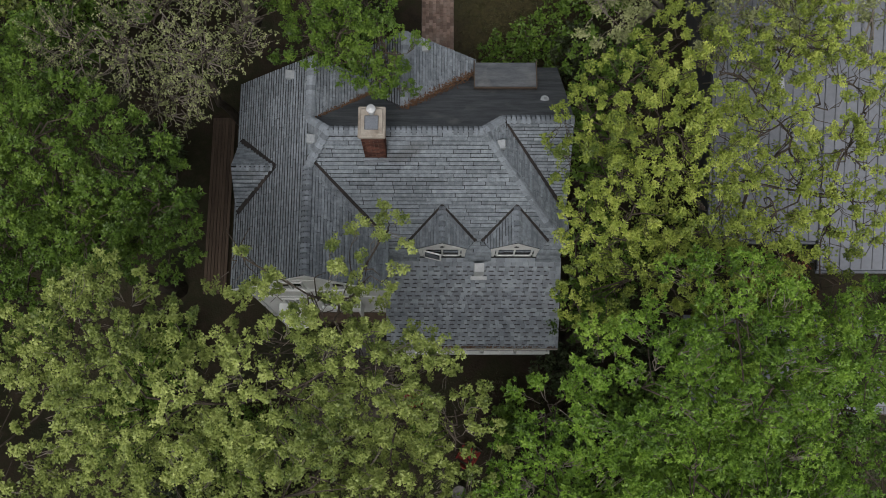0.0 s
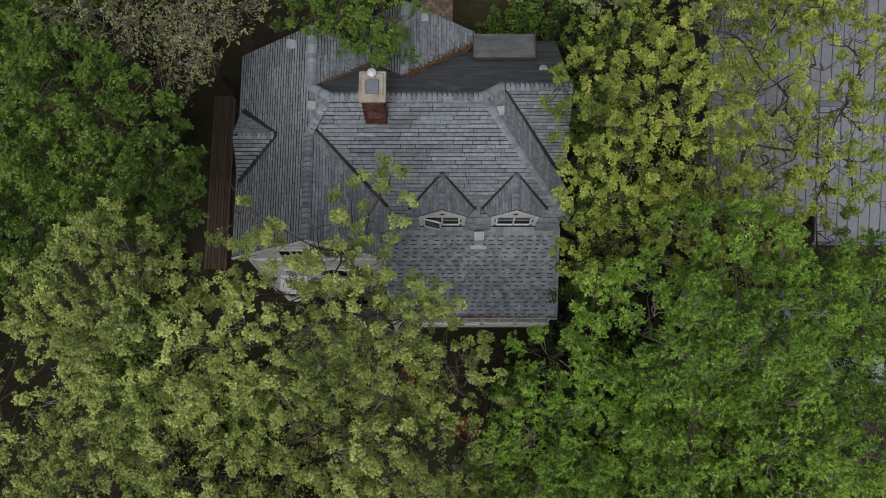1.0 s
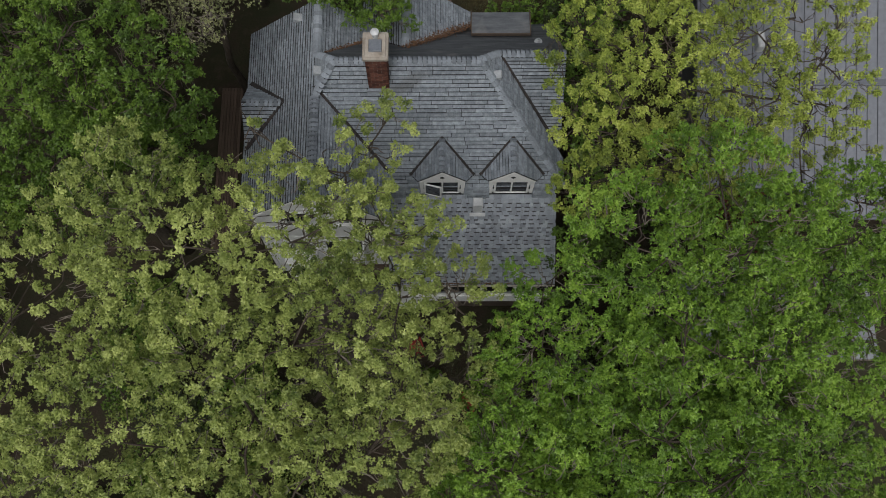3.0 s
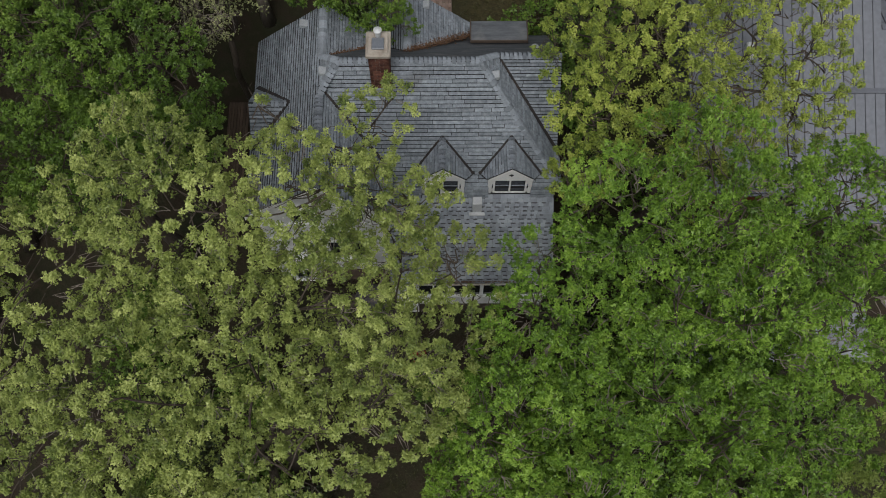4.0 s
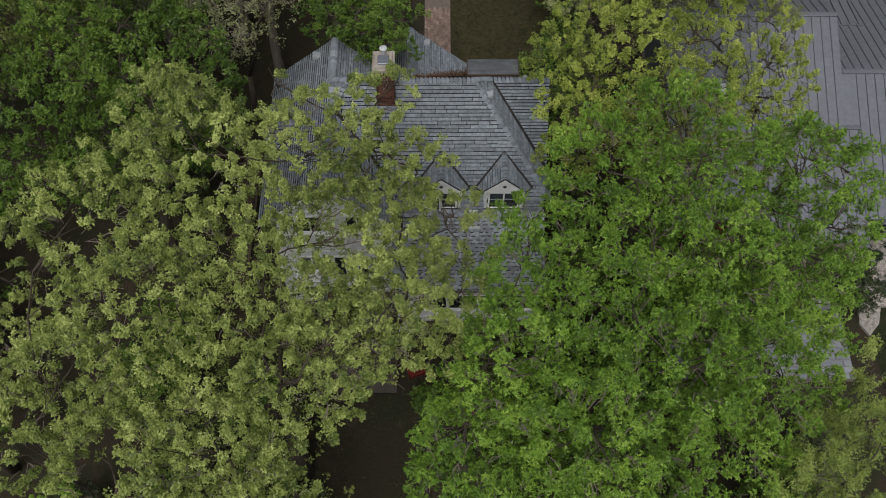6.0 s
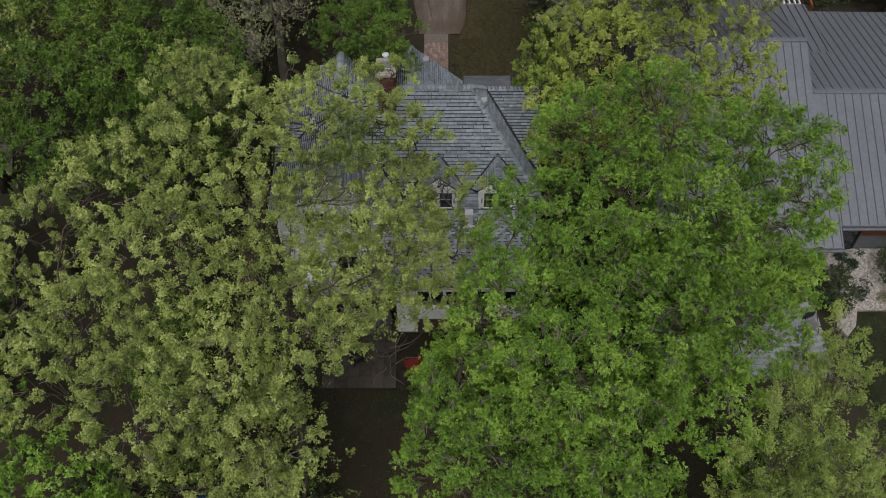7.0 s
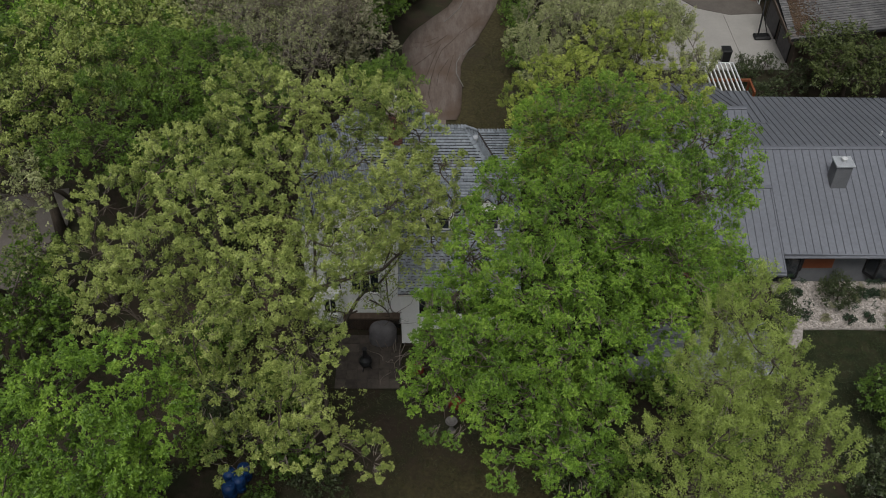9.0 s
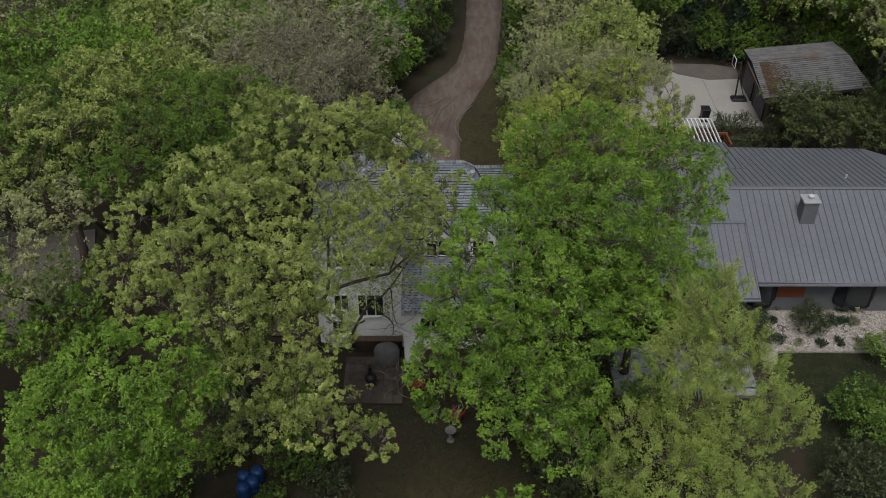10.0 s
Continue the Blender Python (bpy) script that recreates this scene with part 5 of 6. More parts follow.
tree("maple_tree", (-9.6, -9.6), 0.2, [
    (-10.4, -7.9, 12.8, 1.3), (-8.9, -7.2, 12.6, 1.2), (-11.3, -9.5, 12.5, 1.4), (-9.3, -9.6, 12.4, 1.4), (-8.2, -8.1, 11.5, 1.1), (-11.2, -11.3, 12, 1.3), (-9.6, -11.3, 12, 1.3), (-8.6, -9.5, 10.5, 1.1), (-11.5, -12.2, 11, 1.2), (-9.6, -12.4, 11, 1.2), (-12.6, -8.6, 11, 1.3)],
    BRIGHT, BARK, "bushy tree with bright green leaves", seed=17, lai=2.6, per=10, spread=0.04, leaf=0.072, wide=0.4, gaps=-0.9, clump=3, cluster=0.08, shoot=0.34, bunch=0.34, open_=1.8, twigs=0.1, twig_size=0.008, inner=0.35, lift=0.6)
tree("bare_tree", (-7.4, 12.4), 0.13, [
    (-8.7, 9.6, 13.5, 1.3), (-7.4, 9.4, 13.5, 1.3), (-5.8, 9.4, 13.2, 1.2), (-5.3, 10.3, 12, 1.1), (-6.8, 9, 11.5, 1.1), (-7, 10.4, 13, 1.3), (-7.6, 9.9, 13.4, 1.2), (-5.9, 11.9, 13, 1.4), (-4.6, 11.2, 11.6, 1.1), (-8.6, 12.6, 13, 1.4)],
    HAZY, BARK, "budding grey tree with bare pale branches", seed=18, lai=0.45, per=6, spread=0.05, leaf=0.05, gaps=-0.3, clump=3, cluster=0.09, shoot=0.8, bunch=0.3, twigs=1.0, twig_mat=PALEBARK, inner=0.05)
tree("bare_tree", (-7.2, 16.5), 0.2, [
    (-9.9, 14, 12.6, 1.6), (-7.6, 14.6, 13, 1.6), (-5.6, 14.2, 12.2, 1.5), (-6.6, 17.5, 12, 1.7), (-8.6, 18, 12, 1.7), (-4.6, 16.6, 11, 1.4), (-5.2, 19, 10.5, 1.5)],
    BUDS, PALEBARK, "budding tree with grey-brown twigs", seed=19, lai=0.4, per=6, spread=0.05, leaf=0.055, gaps=-0.3, clump=3, cluster=0.09, shoot=0.8, bunch=0.3, twigs=1.0, twig_mat=TWIG, inner=0.05)
tree("hazel_tree", (6.2, 14.5), 0.18, [
    (4.6, 13.2, 10.6, 1.3), (6.4, 14.4, 12, 1.5), (8.4, 12.6, 13, 1.5), (4.4, 15.8, 10, 1.3), (6, 17.4, 11, 1.5), (8.2, 16, 11.5, 1.5), (4.8, 19, 9.5, 1.3), (6.2, 20.6, 9.8, 1.4), (9.8, 13.8, 12.4, 1.4), (9.6, 18, 10.5, 1.5), (4.3, 11.6, 11, 1.1), (10.8, 14.6, 11.2, 1.3), (11.6, 12.4, 10.9, 1.2), (11.5, 16.5, 10.6, 1.4), (11, 10.2, 10.8, 1.1, 0.8), (12.2, 14, 9.6, 1.1), (7.4, 10.6, 12.8, 1.3), (9.8, 11.2, 12.6, 1.2)],
    HAZY, PALEBARK, "tall budding tree with grey-green young leaves", seed=20, lai=1.5, per=8, spread=0.06, leaf=0.06, gaps=-0.4, clump=6, cluster=0.06, shoot=0.8, rise=1.0, bunch=0.2, open_=2.5, twigs=0.6, twig_size=0.008, twig_mat=PALEBARK, inner=0.1)
tree("maple_tree", (-15.5, 6.5), 0.2, [
    (-16, 9.8, 14, 1.6), (-17.6, 7.6, 13, 1.6), (-13.9, 6.8, 14, 1.4), (-15.4, 5.6, 13.4, 1.5), (-17.6, 4.8, 11.6, 1.5), (-14.8, 8.4, 13.4, 1.4), (-18.6, 10, 11.5, 1.6)],
    OAK, BARK, "sparse tree with yellow-olive young leaves", seed=21, lai=2.0, per=9, spread=0.06, leaf=0.08, gaps=-0.4, clump=4, cluster=0.08, shoot=0.4, bunch=0.24, open_=2.3, twigs=0.5, inner=0.1)
tree("maple_tree", (-16.5, 0.5), 0.2, [
    (-15.6, 2.2, 12, 1.5), (-16.6, 0.6, 11.2, 1.5), (-14.6, 1.2, 12, 1.2), (-18, 2.4, 11, 1.5), (-17.6, -1, 10, 1.4)],
    HAZY, BARK, "sparse tree with olive young leaves", seed=22, lai=2.0, per=9, spread=0.06, leaf=0.08, gaps=-0.4, clump=4, cluster=0.08, shoot=0.4, bunch=0.24, open_=2.3, twigs=0.5, inner=0.1)


def wood(x, y, tall, wide, leaves, bark, label, seed, count=9, leaf=0.12, gaps=-0.45, name="tree", twigs=0.2, lai=1.5):
    """A more distant tree of the surrounding wood, its lobes scattered by a seed."""
    rng = np.random.default_rng(seed)
    rows = []
    for i in range(count):
        a = i * 2.4 + rng.uniform(0, 1)
        r = wide * math.sqrt((i + 0.3) / count) * 0.8
        rows.append((x + r * math.cos(a), y + r * math.sin(a), tall * (1 - 0.28 * (r / wide) ** 2) + rng.uniform(-0.6, 0.6), wide * rng.uniform(0.42, 0.6)))
    tree(name, (x, y), 0.1 + tall * 0.011, rows, leaves, bark, label, seed=seed + 100, lai=lai, per=8, spread=leaf * 0.8, leaf=leaf, gaps=gaps, gap_size=0.6, clump=3, cluster=leaf * 0.9,
         shoot=0.22 + leaf * 1.4, bunch=0.14 + leaf * 1.2, open_=2.1, twigs=twigs, twig_size=0.012, inner=0.12, group="surrounding wood")


LABELS = {"BRIGHT": "woodland tree with fresh green leaves", "DEEP": "woodland tree with deep green leaves", "HAZY": "budding woodland tree with grey-green leaves", "OAK": "woodland tree with pale yellow-green leaves", "BUDS": "bare woodland tree with brown buds", "OLIVE": "low tree with dull olive leaves beside the garage"}
KINDS = {"BRIGHT": BRIGHT, "DEEP": DEEP, "HAZY": HAZY, "OAK": OAK, "BUDS": BUDS, "OLIVE": OLIVE}
for i, (x, y, tall, wide, kind) in enumerate([
    (-11, 14, 11, 2.8, "DEEP"), (-14, 13.5, 12.5, 3, "OAK"), (-12.5, 19, 12, 3.2, "HAZY"), (-17.5, 17, 12, 3.2, "BRIGHT"), (-9, 23, 11, 3, "BUDS"),
    (-5.5, 24, 10, 2.6, "BUDS"), (-13, 25, 11, 3.2, "BRIGHT"), (-18, 24, 11, 3.4, "DEEP"), (-20, -2, 10, 3, "BRIGHT"), (-23, 21, 11, 3.4, "BRIGHT"),
    (-7, 30, 10, 2.8, "HAZY"), (-11, 31, 11, 3.2, "BUDS"), (-16, 32, 11, 3.4, "HAZY"), (-22, 31, 11, 3.6, "DEEP"), (-4.2, 33.6, 7, 1.7, "BRIGHT"),
    (-8, 38, 11, 3.2, "DEEP"), (-13, 40, 12, 3.6, "BRIGHT"), (-20, 41, 12, 4, "HAZY"), (-0.8, 42, 9, 2.2, "BRIGHT"), (-2, 50, 11, 3, "DEEP"),
    (-9, 48, 12, 3.6, "OAK"), (-17, 50, 13, 4, "DEEP")] + [
    (7, 25, 9.5, 2.3, "HAZY"), (9.5, 22.5, 10.5, 2.6, "OAK"), (7.6, 30, 10, 2.6, "HAZY"), (11.5, 29, 8, 2.4, "OAK"), (7.4, 36, 10, 2.8, "OAK"),
    (11.5, 34, 10, 3, "HAZY"), (8, 43, 11, 3.2, "BRIGHT"), (13, 42, 11, 3.4, "DEEP"), (18, 43, 11, 3.4, "DEEP"), (23.5, 41, 11, 3.4, "DEEP"),
    (29, 38.5, 12, 3.6, "OAK"), (33, 33, 12, 3.6, "HAZY"), (27, 45, 12, 3.8, "BRIGHT"), (34, 42, 13, 4, "OAK"), (9, 51, 12, 3.8, "HAZY"),
    (17, 52, 13, 4, "BRIGHT"), (25, 53, 13, 4, "DEEP"), (23.0, 22.9, 4.2, 1.5, "OLIVE"), (24.6, 24.0, 4.6, 1.4, "OLIVE"), (29.4, 23, 9.5, 2.2, "OAK"),
    (29, 20, 11, 2.8, "HAZY"), (31, 25, 11, 3, "OAK")] + [
    (-15, -7.5, 5.0, 1.9, "DEEP"), (-17, -13, 10, 3, "BRIGHT"), (15.5, -12, 6.5, 2.2, "DEEP"), (3, -12.5, 9.5, 2, "BRIGHT"),
    (24, 2.2, 4.5, 1.6, "DEEP"), (25, 37.2, 9, 2.6, "OAK"), (28.6, 36.6, 9.5, 2.8, "HAZY"), (32, 36, 10, 3, "OAK"), (-27, 10, 12, 3.8, "OAK"),
    (-28, 18, 12, 4, "DEEP"), (-29, 27, 12, 4, "HAZY"), (-28, 36, 12, 4.2, "BRIGHT"), (-27, 46, 13, 4.4, "DEEP"), (-26, -1, 11, 3.6, "OAK"),
    (-11.5, 36, 11, 3, "OAK"), (-15.5, 20.5, 12, 3, "OAK"), (-9.2, 19.5, 11, 2.6, "HAZY"), (-19, 36.5, 12, 3.4, "OAK"), (-14, 45, 12, 3.6, "HAZY"),
    (-5.4, 28.2, 8.5, 2.2, "BRIGHT"), (-4.6, 20.5, 8, 2, "BUDS"), (-19.5, 11.5, 12, 2.8, "DEEP")] + [
    (-17.4, 2.6, 4.5, 1.6, "DEEP"), (4.7, 9.6, 6, 1.2, "DEEP"), (4.6, 6.6, 6, 1.1, "DEEP"), (5.5, 12.6, 6, 1.4, "DEEP"), (4.3, 4.4, 5.5, 1.0, "DEEP"),
    (9.0, 3.4, 7.5, 1.5, "BRIGHT"), (11.0, 2.6, 7, 1.5, "BRIGHT"), (12.5, 3.6, 6, 1.1, "BRIGHT"), (24.6, 22.2, 4.5, 1.6, "OLIVE"),
    (27, 21.8, 4, 1.4, "OLIVE"), (22.6, 24.6, 4.5, 1.5, "OLIVE"), (28.4, 24.4, 4.4, 1.5, "OLIVE"), (-3.4, 29.2, 7, 1.6, "BRIGHT"),
    (-3.8, 25.4, 6.5, 1.5, "DEEP"), (-1.9, 35.9, 6.2, 1.5, "DEEP"), (-0.6, 38.6, 6.5, 1.4, "BRIGHT"), (-4.2, 36.2, 6.0, 1.3, "DEEP"),
    (-0.4, 46, 9, 2.2, "DEEP"), (6.3, 33, 5.5, 1.3, "DEEP"), (6.6, 38.5, 6.5, 1.5, "DEEP"), (6.9, 46, 8, 2, "DEEP"), (19.5, 40.5, 9, 2.4, "DEEP")] + [
    (25.6, 39.5, 8.5, 2.4, "DEEP"), (29.8, 36.2, 7.5, 2.2, "BRIGHT"), (32.5, 39.5, 10, 3, "DEEP"), (22.4, 44, 11, 3, "HAZY"),
    (29.5, 41.5, 11, 3, "DEEP"), (30.6, 30.6, 8, 2, "HAZY"), (15.6, 38.8, 7.5, 2.0, "DEEP"), (17.4, 38.4, 6.5, 1.8, "DEEP"),
    (21.0, 38.8, 7, 1.8, "DEEP"), (13.6, 38.6, 7.5, 2, "DEEP"), (24.2, 37.6, 6.5, 1.8, "DEEP"), (27.3, 38.0, 6.5, 2, "DEEP"),
    (-18.6, 6.4, 4.2, 1.5, "DEEP")]):
    bare = kind in ("BUDS", "HAZY")
    wood(x, y, tall, wide * 1.15, KINDS[kind], PALEBARK if bare else BARK, LABELS[kind], 300 + i, leaf=0.112 if y < 26 and x > -20 else 0.155 if y < 40 else 0.2,
         lai={"BUDS": 0.55, "HAZY": 0.9}.get(kind, 1.15), twigs=0.35 if bare else 0.08)


def shrub(x, y, tall, wide, leaves, label, seed, name="shrub", leaf=0.07, group="garden shrubs", lai=1.35):
    rng = np.random.default_rng(seed)
    rows = [(x, y, tall, wide * 0.75)] + [(x + wide * 0.5 * math.cos(a + seed), y + wide * 0.5 * math.sin(a + seed), tall * rng.uniform(0.7, 0.95), wide * 0.55) for a in (0, 2.1, 4.2)]
    tree(name, (x, y), 0.04, rows, leaves, BARK, label, "shrub", seed=seed, lai=lai, per=7, spread=leaf * 0.7, leaf=leaf, gaps=-0.9, clump=4, cluster=min(0.12, wide * 0.12), bunch=min(0.25, wide * 0.25), open_=1.5, shoot=min(0.4, wide * 0.35), twigs=0.15, twig_size=0.006, inner=0.12, group=group, low=-0.6)


for i, (x, y, tall, wide) in enumerate([(19.05, 6.7, 1.35, 1.0), (15.9, 4.9, 1.6, 0.75), (16.2, 6.0, 1.4, 0.6), (17.2, 5.66, 0.5, 0.38), (18.2, 5.5, 0.3, 0.26), (19.25, 5.4, 0.4, 0.3), (20.2, 5.5, 0.4, 0.3), (21.2, 5.5, 0.4, 0.3),
                                       (16.9, 7.5, 0.4, 0.28), (17.3, 7.15, 0.35, 0.26), (20.0, 6.85, 0.25, 0.2), (20.45, 7.05, 0.45, 0.32), (20.95, 7.05, 0.45, 0.3), (21.45, 7.0, 0.45, 0.3)]):
    shrub(x, y, tall, wide, SHRUBLEAF if tall > 1 else BUDS if i % 3 == 1 else CONIFER, "dark clipped evergreen shrub in the gravel bed" if tall > 1 else "small dark mounded plant among pale stones", 500 + i, leaf=0.06 if tall > 1 else 0.045, lai=2.6)
for i, (x, y, tall, wide) in enumerate([(19.2, 26.4, 1.5, 0.95), (20.5, 26.8, 1.3, 0.85), (18.9, 25.4, 1.3, 0.8), (19.4, 23.7, 1.0, 0.85), (20.6, 24.2, 1.1, 0.9), (22.0, 24.4, 2.2, 1.3)]):
    shrub(x, y, tall, wide, SHRUBLEAF, "dull green rounded shrub beside the concrete court", 540 + i)
for i, (x, y, tall, wide) in enumerate([
    (4.9, 14.5, 2.4, 1.3), (5.4, 17, 2.6, 1.4), (5.6, 20, 2.6, 1.4), (5.4, 23, 2.4, 1.3), (5.3, 26, 2.6, 1.4), (5.6, 29.5, 2.8, 1.5),
    (-3.2, 16.5, 2.4, 1.4), (-2.6, 19.5, 2.0, 1.2), (-3.4, 22.5, 2.4, 1.4), (-4.6, 26, 2.6, 1.6), (3.2, 13.6, 1.6, 0.9), (-1.6, -8.6, 0.9, 0.8),
    (-5.4, -9.2, 1.2, 1.0), (2.2, 1.6, 1.2, 0.8), (-0.6, 1.0, 0.7, 0.6), (4.4, 1.0, 1.8, 1.2), (-9.5, -2.2, 1.6, 1.2), (-7.6, -6, 1.2, 1.0),
    (-12, -4, 2.6, 1.6), (9.5, 0.5, 2.5, 1.4), (11, -2.5, 2.6, 1.5), (13.2, -1, 2.0, 1.3)] + [
    (12.5, -5.5, 2.2, 1.4), (6, 2.4, 2.2, 1.3), (-10.5, 10.5, 2.2, 1.5), (-9.8, 3.5, 2.4, 1.5), (-6.6, 0.6, 2.2, 1.5), (-8.6, -0.6, 2.4, 1.6),
    (-6.2, -2.6, 2.0, 1.4), (-10.4, 1.4, 2.4, 1.6), (-11.2, -6.4, 2.4, 1.6), (4.6, -1.6, 2.2, 1.5), (6.6, 0.2, 2.4, 1.6), (5.4, -4.0, 2.2, 1.5),
    (7.4, -3.6, 2.4, 1.6), (8.0, -6.5, 2.0, 1.4), (4.2, 3.2, 1.8, 1.1), (2.2, 14.3, 2.2, 1.1), (3.4, 15.0, 2.6, 1.2), (7.4, 3.4, 1.8, 1.2),
    (5.6, 5.8, 2.0, 1.2), (7.6, 7.6, 2.0, 1.3), (-4.6, -3.6, 1.6, 1.2), (-12.5, -9.5, 2.2, 1.6)] + [
    (-3.6, -7.4, 0.8, 0.9), (-5.0, -7.7, 1.0, 1.0), (-6.4, -8.4, 1.0, 1.0), (-2.2, -9.2, 0.7, 0.9), (-8.2, -7.6, 1.2, 1.1), (-7.0, -4.6, 1.0, 0.9),
    (19.1, -0.4, 3.0, 1.7), (17.4, -4.2, 3.0, 1.7), (21.5, 4.3, 1.8, 1.0), (-2.4, 35.2, 2.4, 1.5), (-1.0, 37.6, 2.4, 1.5), (-3.6, 33.2, 2.2, 1.4),
    (-0.6, 40.6, 2.6, 1.5), (-0.2, 44, 2.6, 1.6), (5.0, 32.6, 2.2, 1.2), (5.4, 35, 2.4, 1.2), (5.7, 37.6, 2.4, 1.2), (6.0, 40.4, 2.6, 1.3),
    (6.3, 43.6, 2.6, 1.3), (26, 36.6, 2.4, 1.6), (29.4, 35, 2.4, 1.6), (14.5, 37.8, 4.2, 2.2)] + [
    (17, 37.6, 3.6, 1.9), (20.4, 37.9, 3.8, 2.0), (23.6, 36.6, 3.6, 2.0), (25.8, 37.8, 4.4, 2.2), (28.6, 37.2, 4.6, 2.2), (31.2, 35.5, 4.6, 2.4),
    (32, 31.6, 4, 2.2), (31.6, 27.6, 4, 2.0)]):
    shrub(x, y, tall, wide, DEEP if i % 3 else SHRUBLEAF, "dark leafy understorey bush", 560 + i, "bush", 0.1, "understorey bushes")


tree("red_maple", (10.7, 6.3), 0.06, [(10.7, 6.3, 2.8, 0.9), (11.5, 6.0, 2.4, 0.8), (9.9, 6.5, 2.5, 0.8), (11.0, 5.6, 2.0, 0.6)],
     RUSSET, BARK, "low spreading maple with russet leaves beside the wall", seed=41, lai=1.3, per=7, spread=0.05, leaf=0.07, gaps=-0.5, clump=5, cluster=0.1, shoot=0.4, twigs=0.5, inner=0.1)
tree("maple_tree", (-15.2, -1.4), 0.14, [(-14.6, -0.8, 8.6, 1.3), (-16, -2, 8, 1.3), (-15, -3, 7.2, 1.2), (-13.6, -2.2, 6.5, 1.0)],
     DEEP, BARK, "dense round tree with deep green leaves", seed=42, lai=1.5, per=9, spread=0.06, leaf=0.1, gaps=-0.6, clump=5, cluster=0.12, shoot=0.5, twigs=0.3, inner=0.2)


def spruce(x, y, tall, wide, seed):
    """A conifer in whorls of drooping boughs."""
    rng = np.random.default_rng(seed)
    root = thing("spruce_tree", (x, y, 0), "dark blue-green spruce at the wood's edge", "tree", "spruces")
    part("trunk", tubed([(x, y, -0.1), (x, y, tall * 0.5), (x, y, tall)], [0.16, 0.1, 0.02], 8), BARK, root, smooth=True)
    h = np.repeat(np.linspace(0.08, 0.99, 26), 16)
    a = rng.uniform(0, 6.283, len(h))
    tips, outs = [], []
    for f in (0.35, 0.6, 0.85, 1.0):
        r = wide * (1 - h) ** 0.85 * f * rng.uniform(0.8, 1.1, len(h))
        tips.append(np.stack([x + r * np.cos(a), y + r * np.sin(a), h * tall - 0.25 * r], 1))
        outs.append(np.stack([np.cos(a), np.sin(a), 0.2 + 0 * a], 1))
    part_mesh("crown", leaf_mesh(np.concatenate(tips), np.concatenate(outs), 10, 0.14, 0.13, rng, 0.3, 0.2, 0.3), CONIFER, root)


for i, (x, y, tall) in enumerate([(19.2, 38.5, 8.5), (22.6, 37.6, 7.5)]):
    spruce(x, y, tall, 1.7, 700 + i)

snag = thing("dead_tree", (-19.4, 3.9, 0), "pale broken dead tree trunk among dark undergrowth", "dead tree", "trees round the houses")
part("trunk", tubed([(-19.40, 3.90, -0.1), (-19.20, 3.95, 1.4), (-19.15, 4.00, 2.6), (-19.40, 4.20, 3.7), (-19.80, 4.30, 4.2)], [0.2, 0.16, 0.13, 0.09, 0.04], 9), PALEBARK, snag, smooth=True)
for line in ([(-19.18, 4.00, 2.3), (-18.60, 4.20, 3.2), (-18.00, 4.50, 4.4)], [(-19.30, 4.10, 3.3), (-19.90, 3.90, 3.5), (-20.10, 3.60, 2.7)], [(-19.25, 3.95, 1.2), (-18.60, 3.70, 0.7), (-18.10, 3.40, 0.5)]):
    part("branch", tubed(line, [0.07, 0.05, 0.02], 7), PALEBARK, snag, smooth=True)

# ---- things in the yard ----
hoop = thing("basketball_hoop", (21.5, 31.2, 0), "portable basketball hoop on a black wheeled base", "basketball hoop")
part("base", boxes(((20.9, 30.6, 0.045), (22.0, 31.3, 0.26)), bevel=0.08), BLACK, hoop)
part("pole", tubed([(21.2, 31.0, 0.2), (21.3, 31.4, 1.6), (21.45, 31.9, 2.5)], [0.06, 0.055, 0.05], 8), BLACK, hoop)
part("brace", tubed([(21.8, 30.8, 0.2), (21.32, 31.5, 1.7)], [0.03, 0.03], 6), BLACK, hoop)
board = part("backboard", boxes(((20.9, 31.5, 2.2), (20.95, 31.55, 2.95)), ((20.9, 32.25, 2.2), (20.95, 32.3, 2.95)), ((20.9, 31.55, 2.2), (20.95, 32.25, 2.25)), ((20.9, 31.55, 2.9), (20.95, 32.25, 2.95)), bevel=0.006), SHEETMETAL, hoop, "backboard with a pale border")
part("pane", boxes(((20.915, 31.55, 2.25), (20.935, 32.25, 2.9))), GLASS, board)
bm = bmesh.new()
tube(bm, [(20.66 + 0.22 * math.cos(k * math.tau / 14), 31.9 + 0.22 * math.sin(k * math.tau / 14), 2.35) for k in range(15)], [0.012] * 15, 6)
part("rim", bm, ORANGE, hoop)
part("arm", tubed([(21.45, 31.9, 2.5), (20.95, 31.9, 2.55)], [0.04, 0.04], 6), BLACK, hoop)

bin_ = thing("wheelie_bin", (18.3, 27.9, 0), "black wheeled rubbish bin on the concrete", "bin")
bm = bmesh.new()
box(bm, (18.02, 27.6, 0.1), (18.58, 28.25, 0.98), 0.03)
for v in bm.verts:
    if v.co.z < 0.5:
        v.co.x = 18.3 + (v.co.x - 18.3) * 0.82
        v.co.y = 27.93 + (v.co.y - 27.93) * 0.8
part("body", bm, BLACK, bin_)
part("lid", boxes(((17.99, 27.55, 0.985), (18.61, 28.3, 1.06)), bevel=0.03), BLACK, bin_)
for x in (18.03, 18.53):
    bm = bmesh.new()
    tube(bm, [(x - 0.03, 28.2, 0.14), (x + 0.03, 28.2, 0.14)], [0.1, 0.1], 14)
    part("wheel", bm, BLACK, bin_)

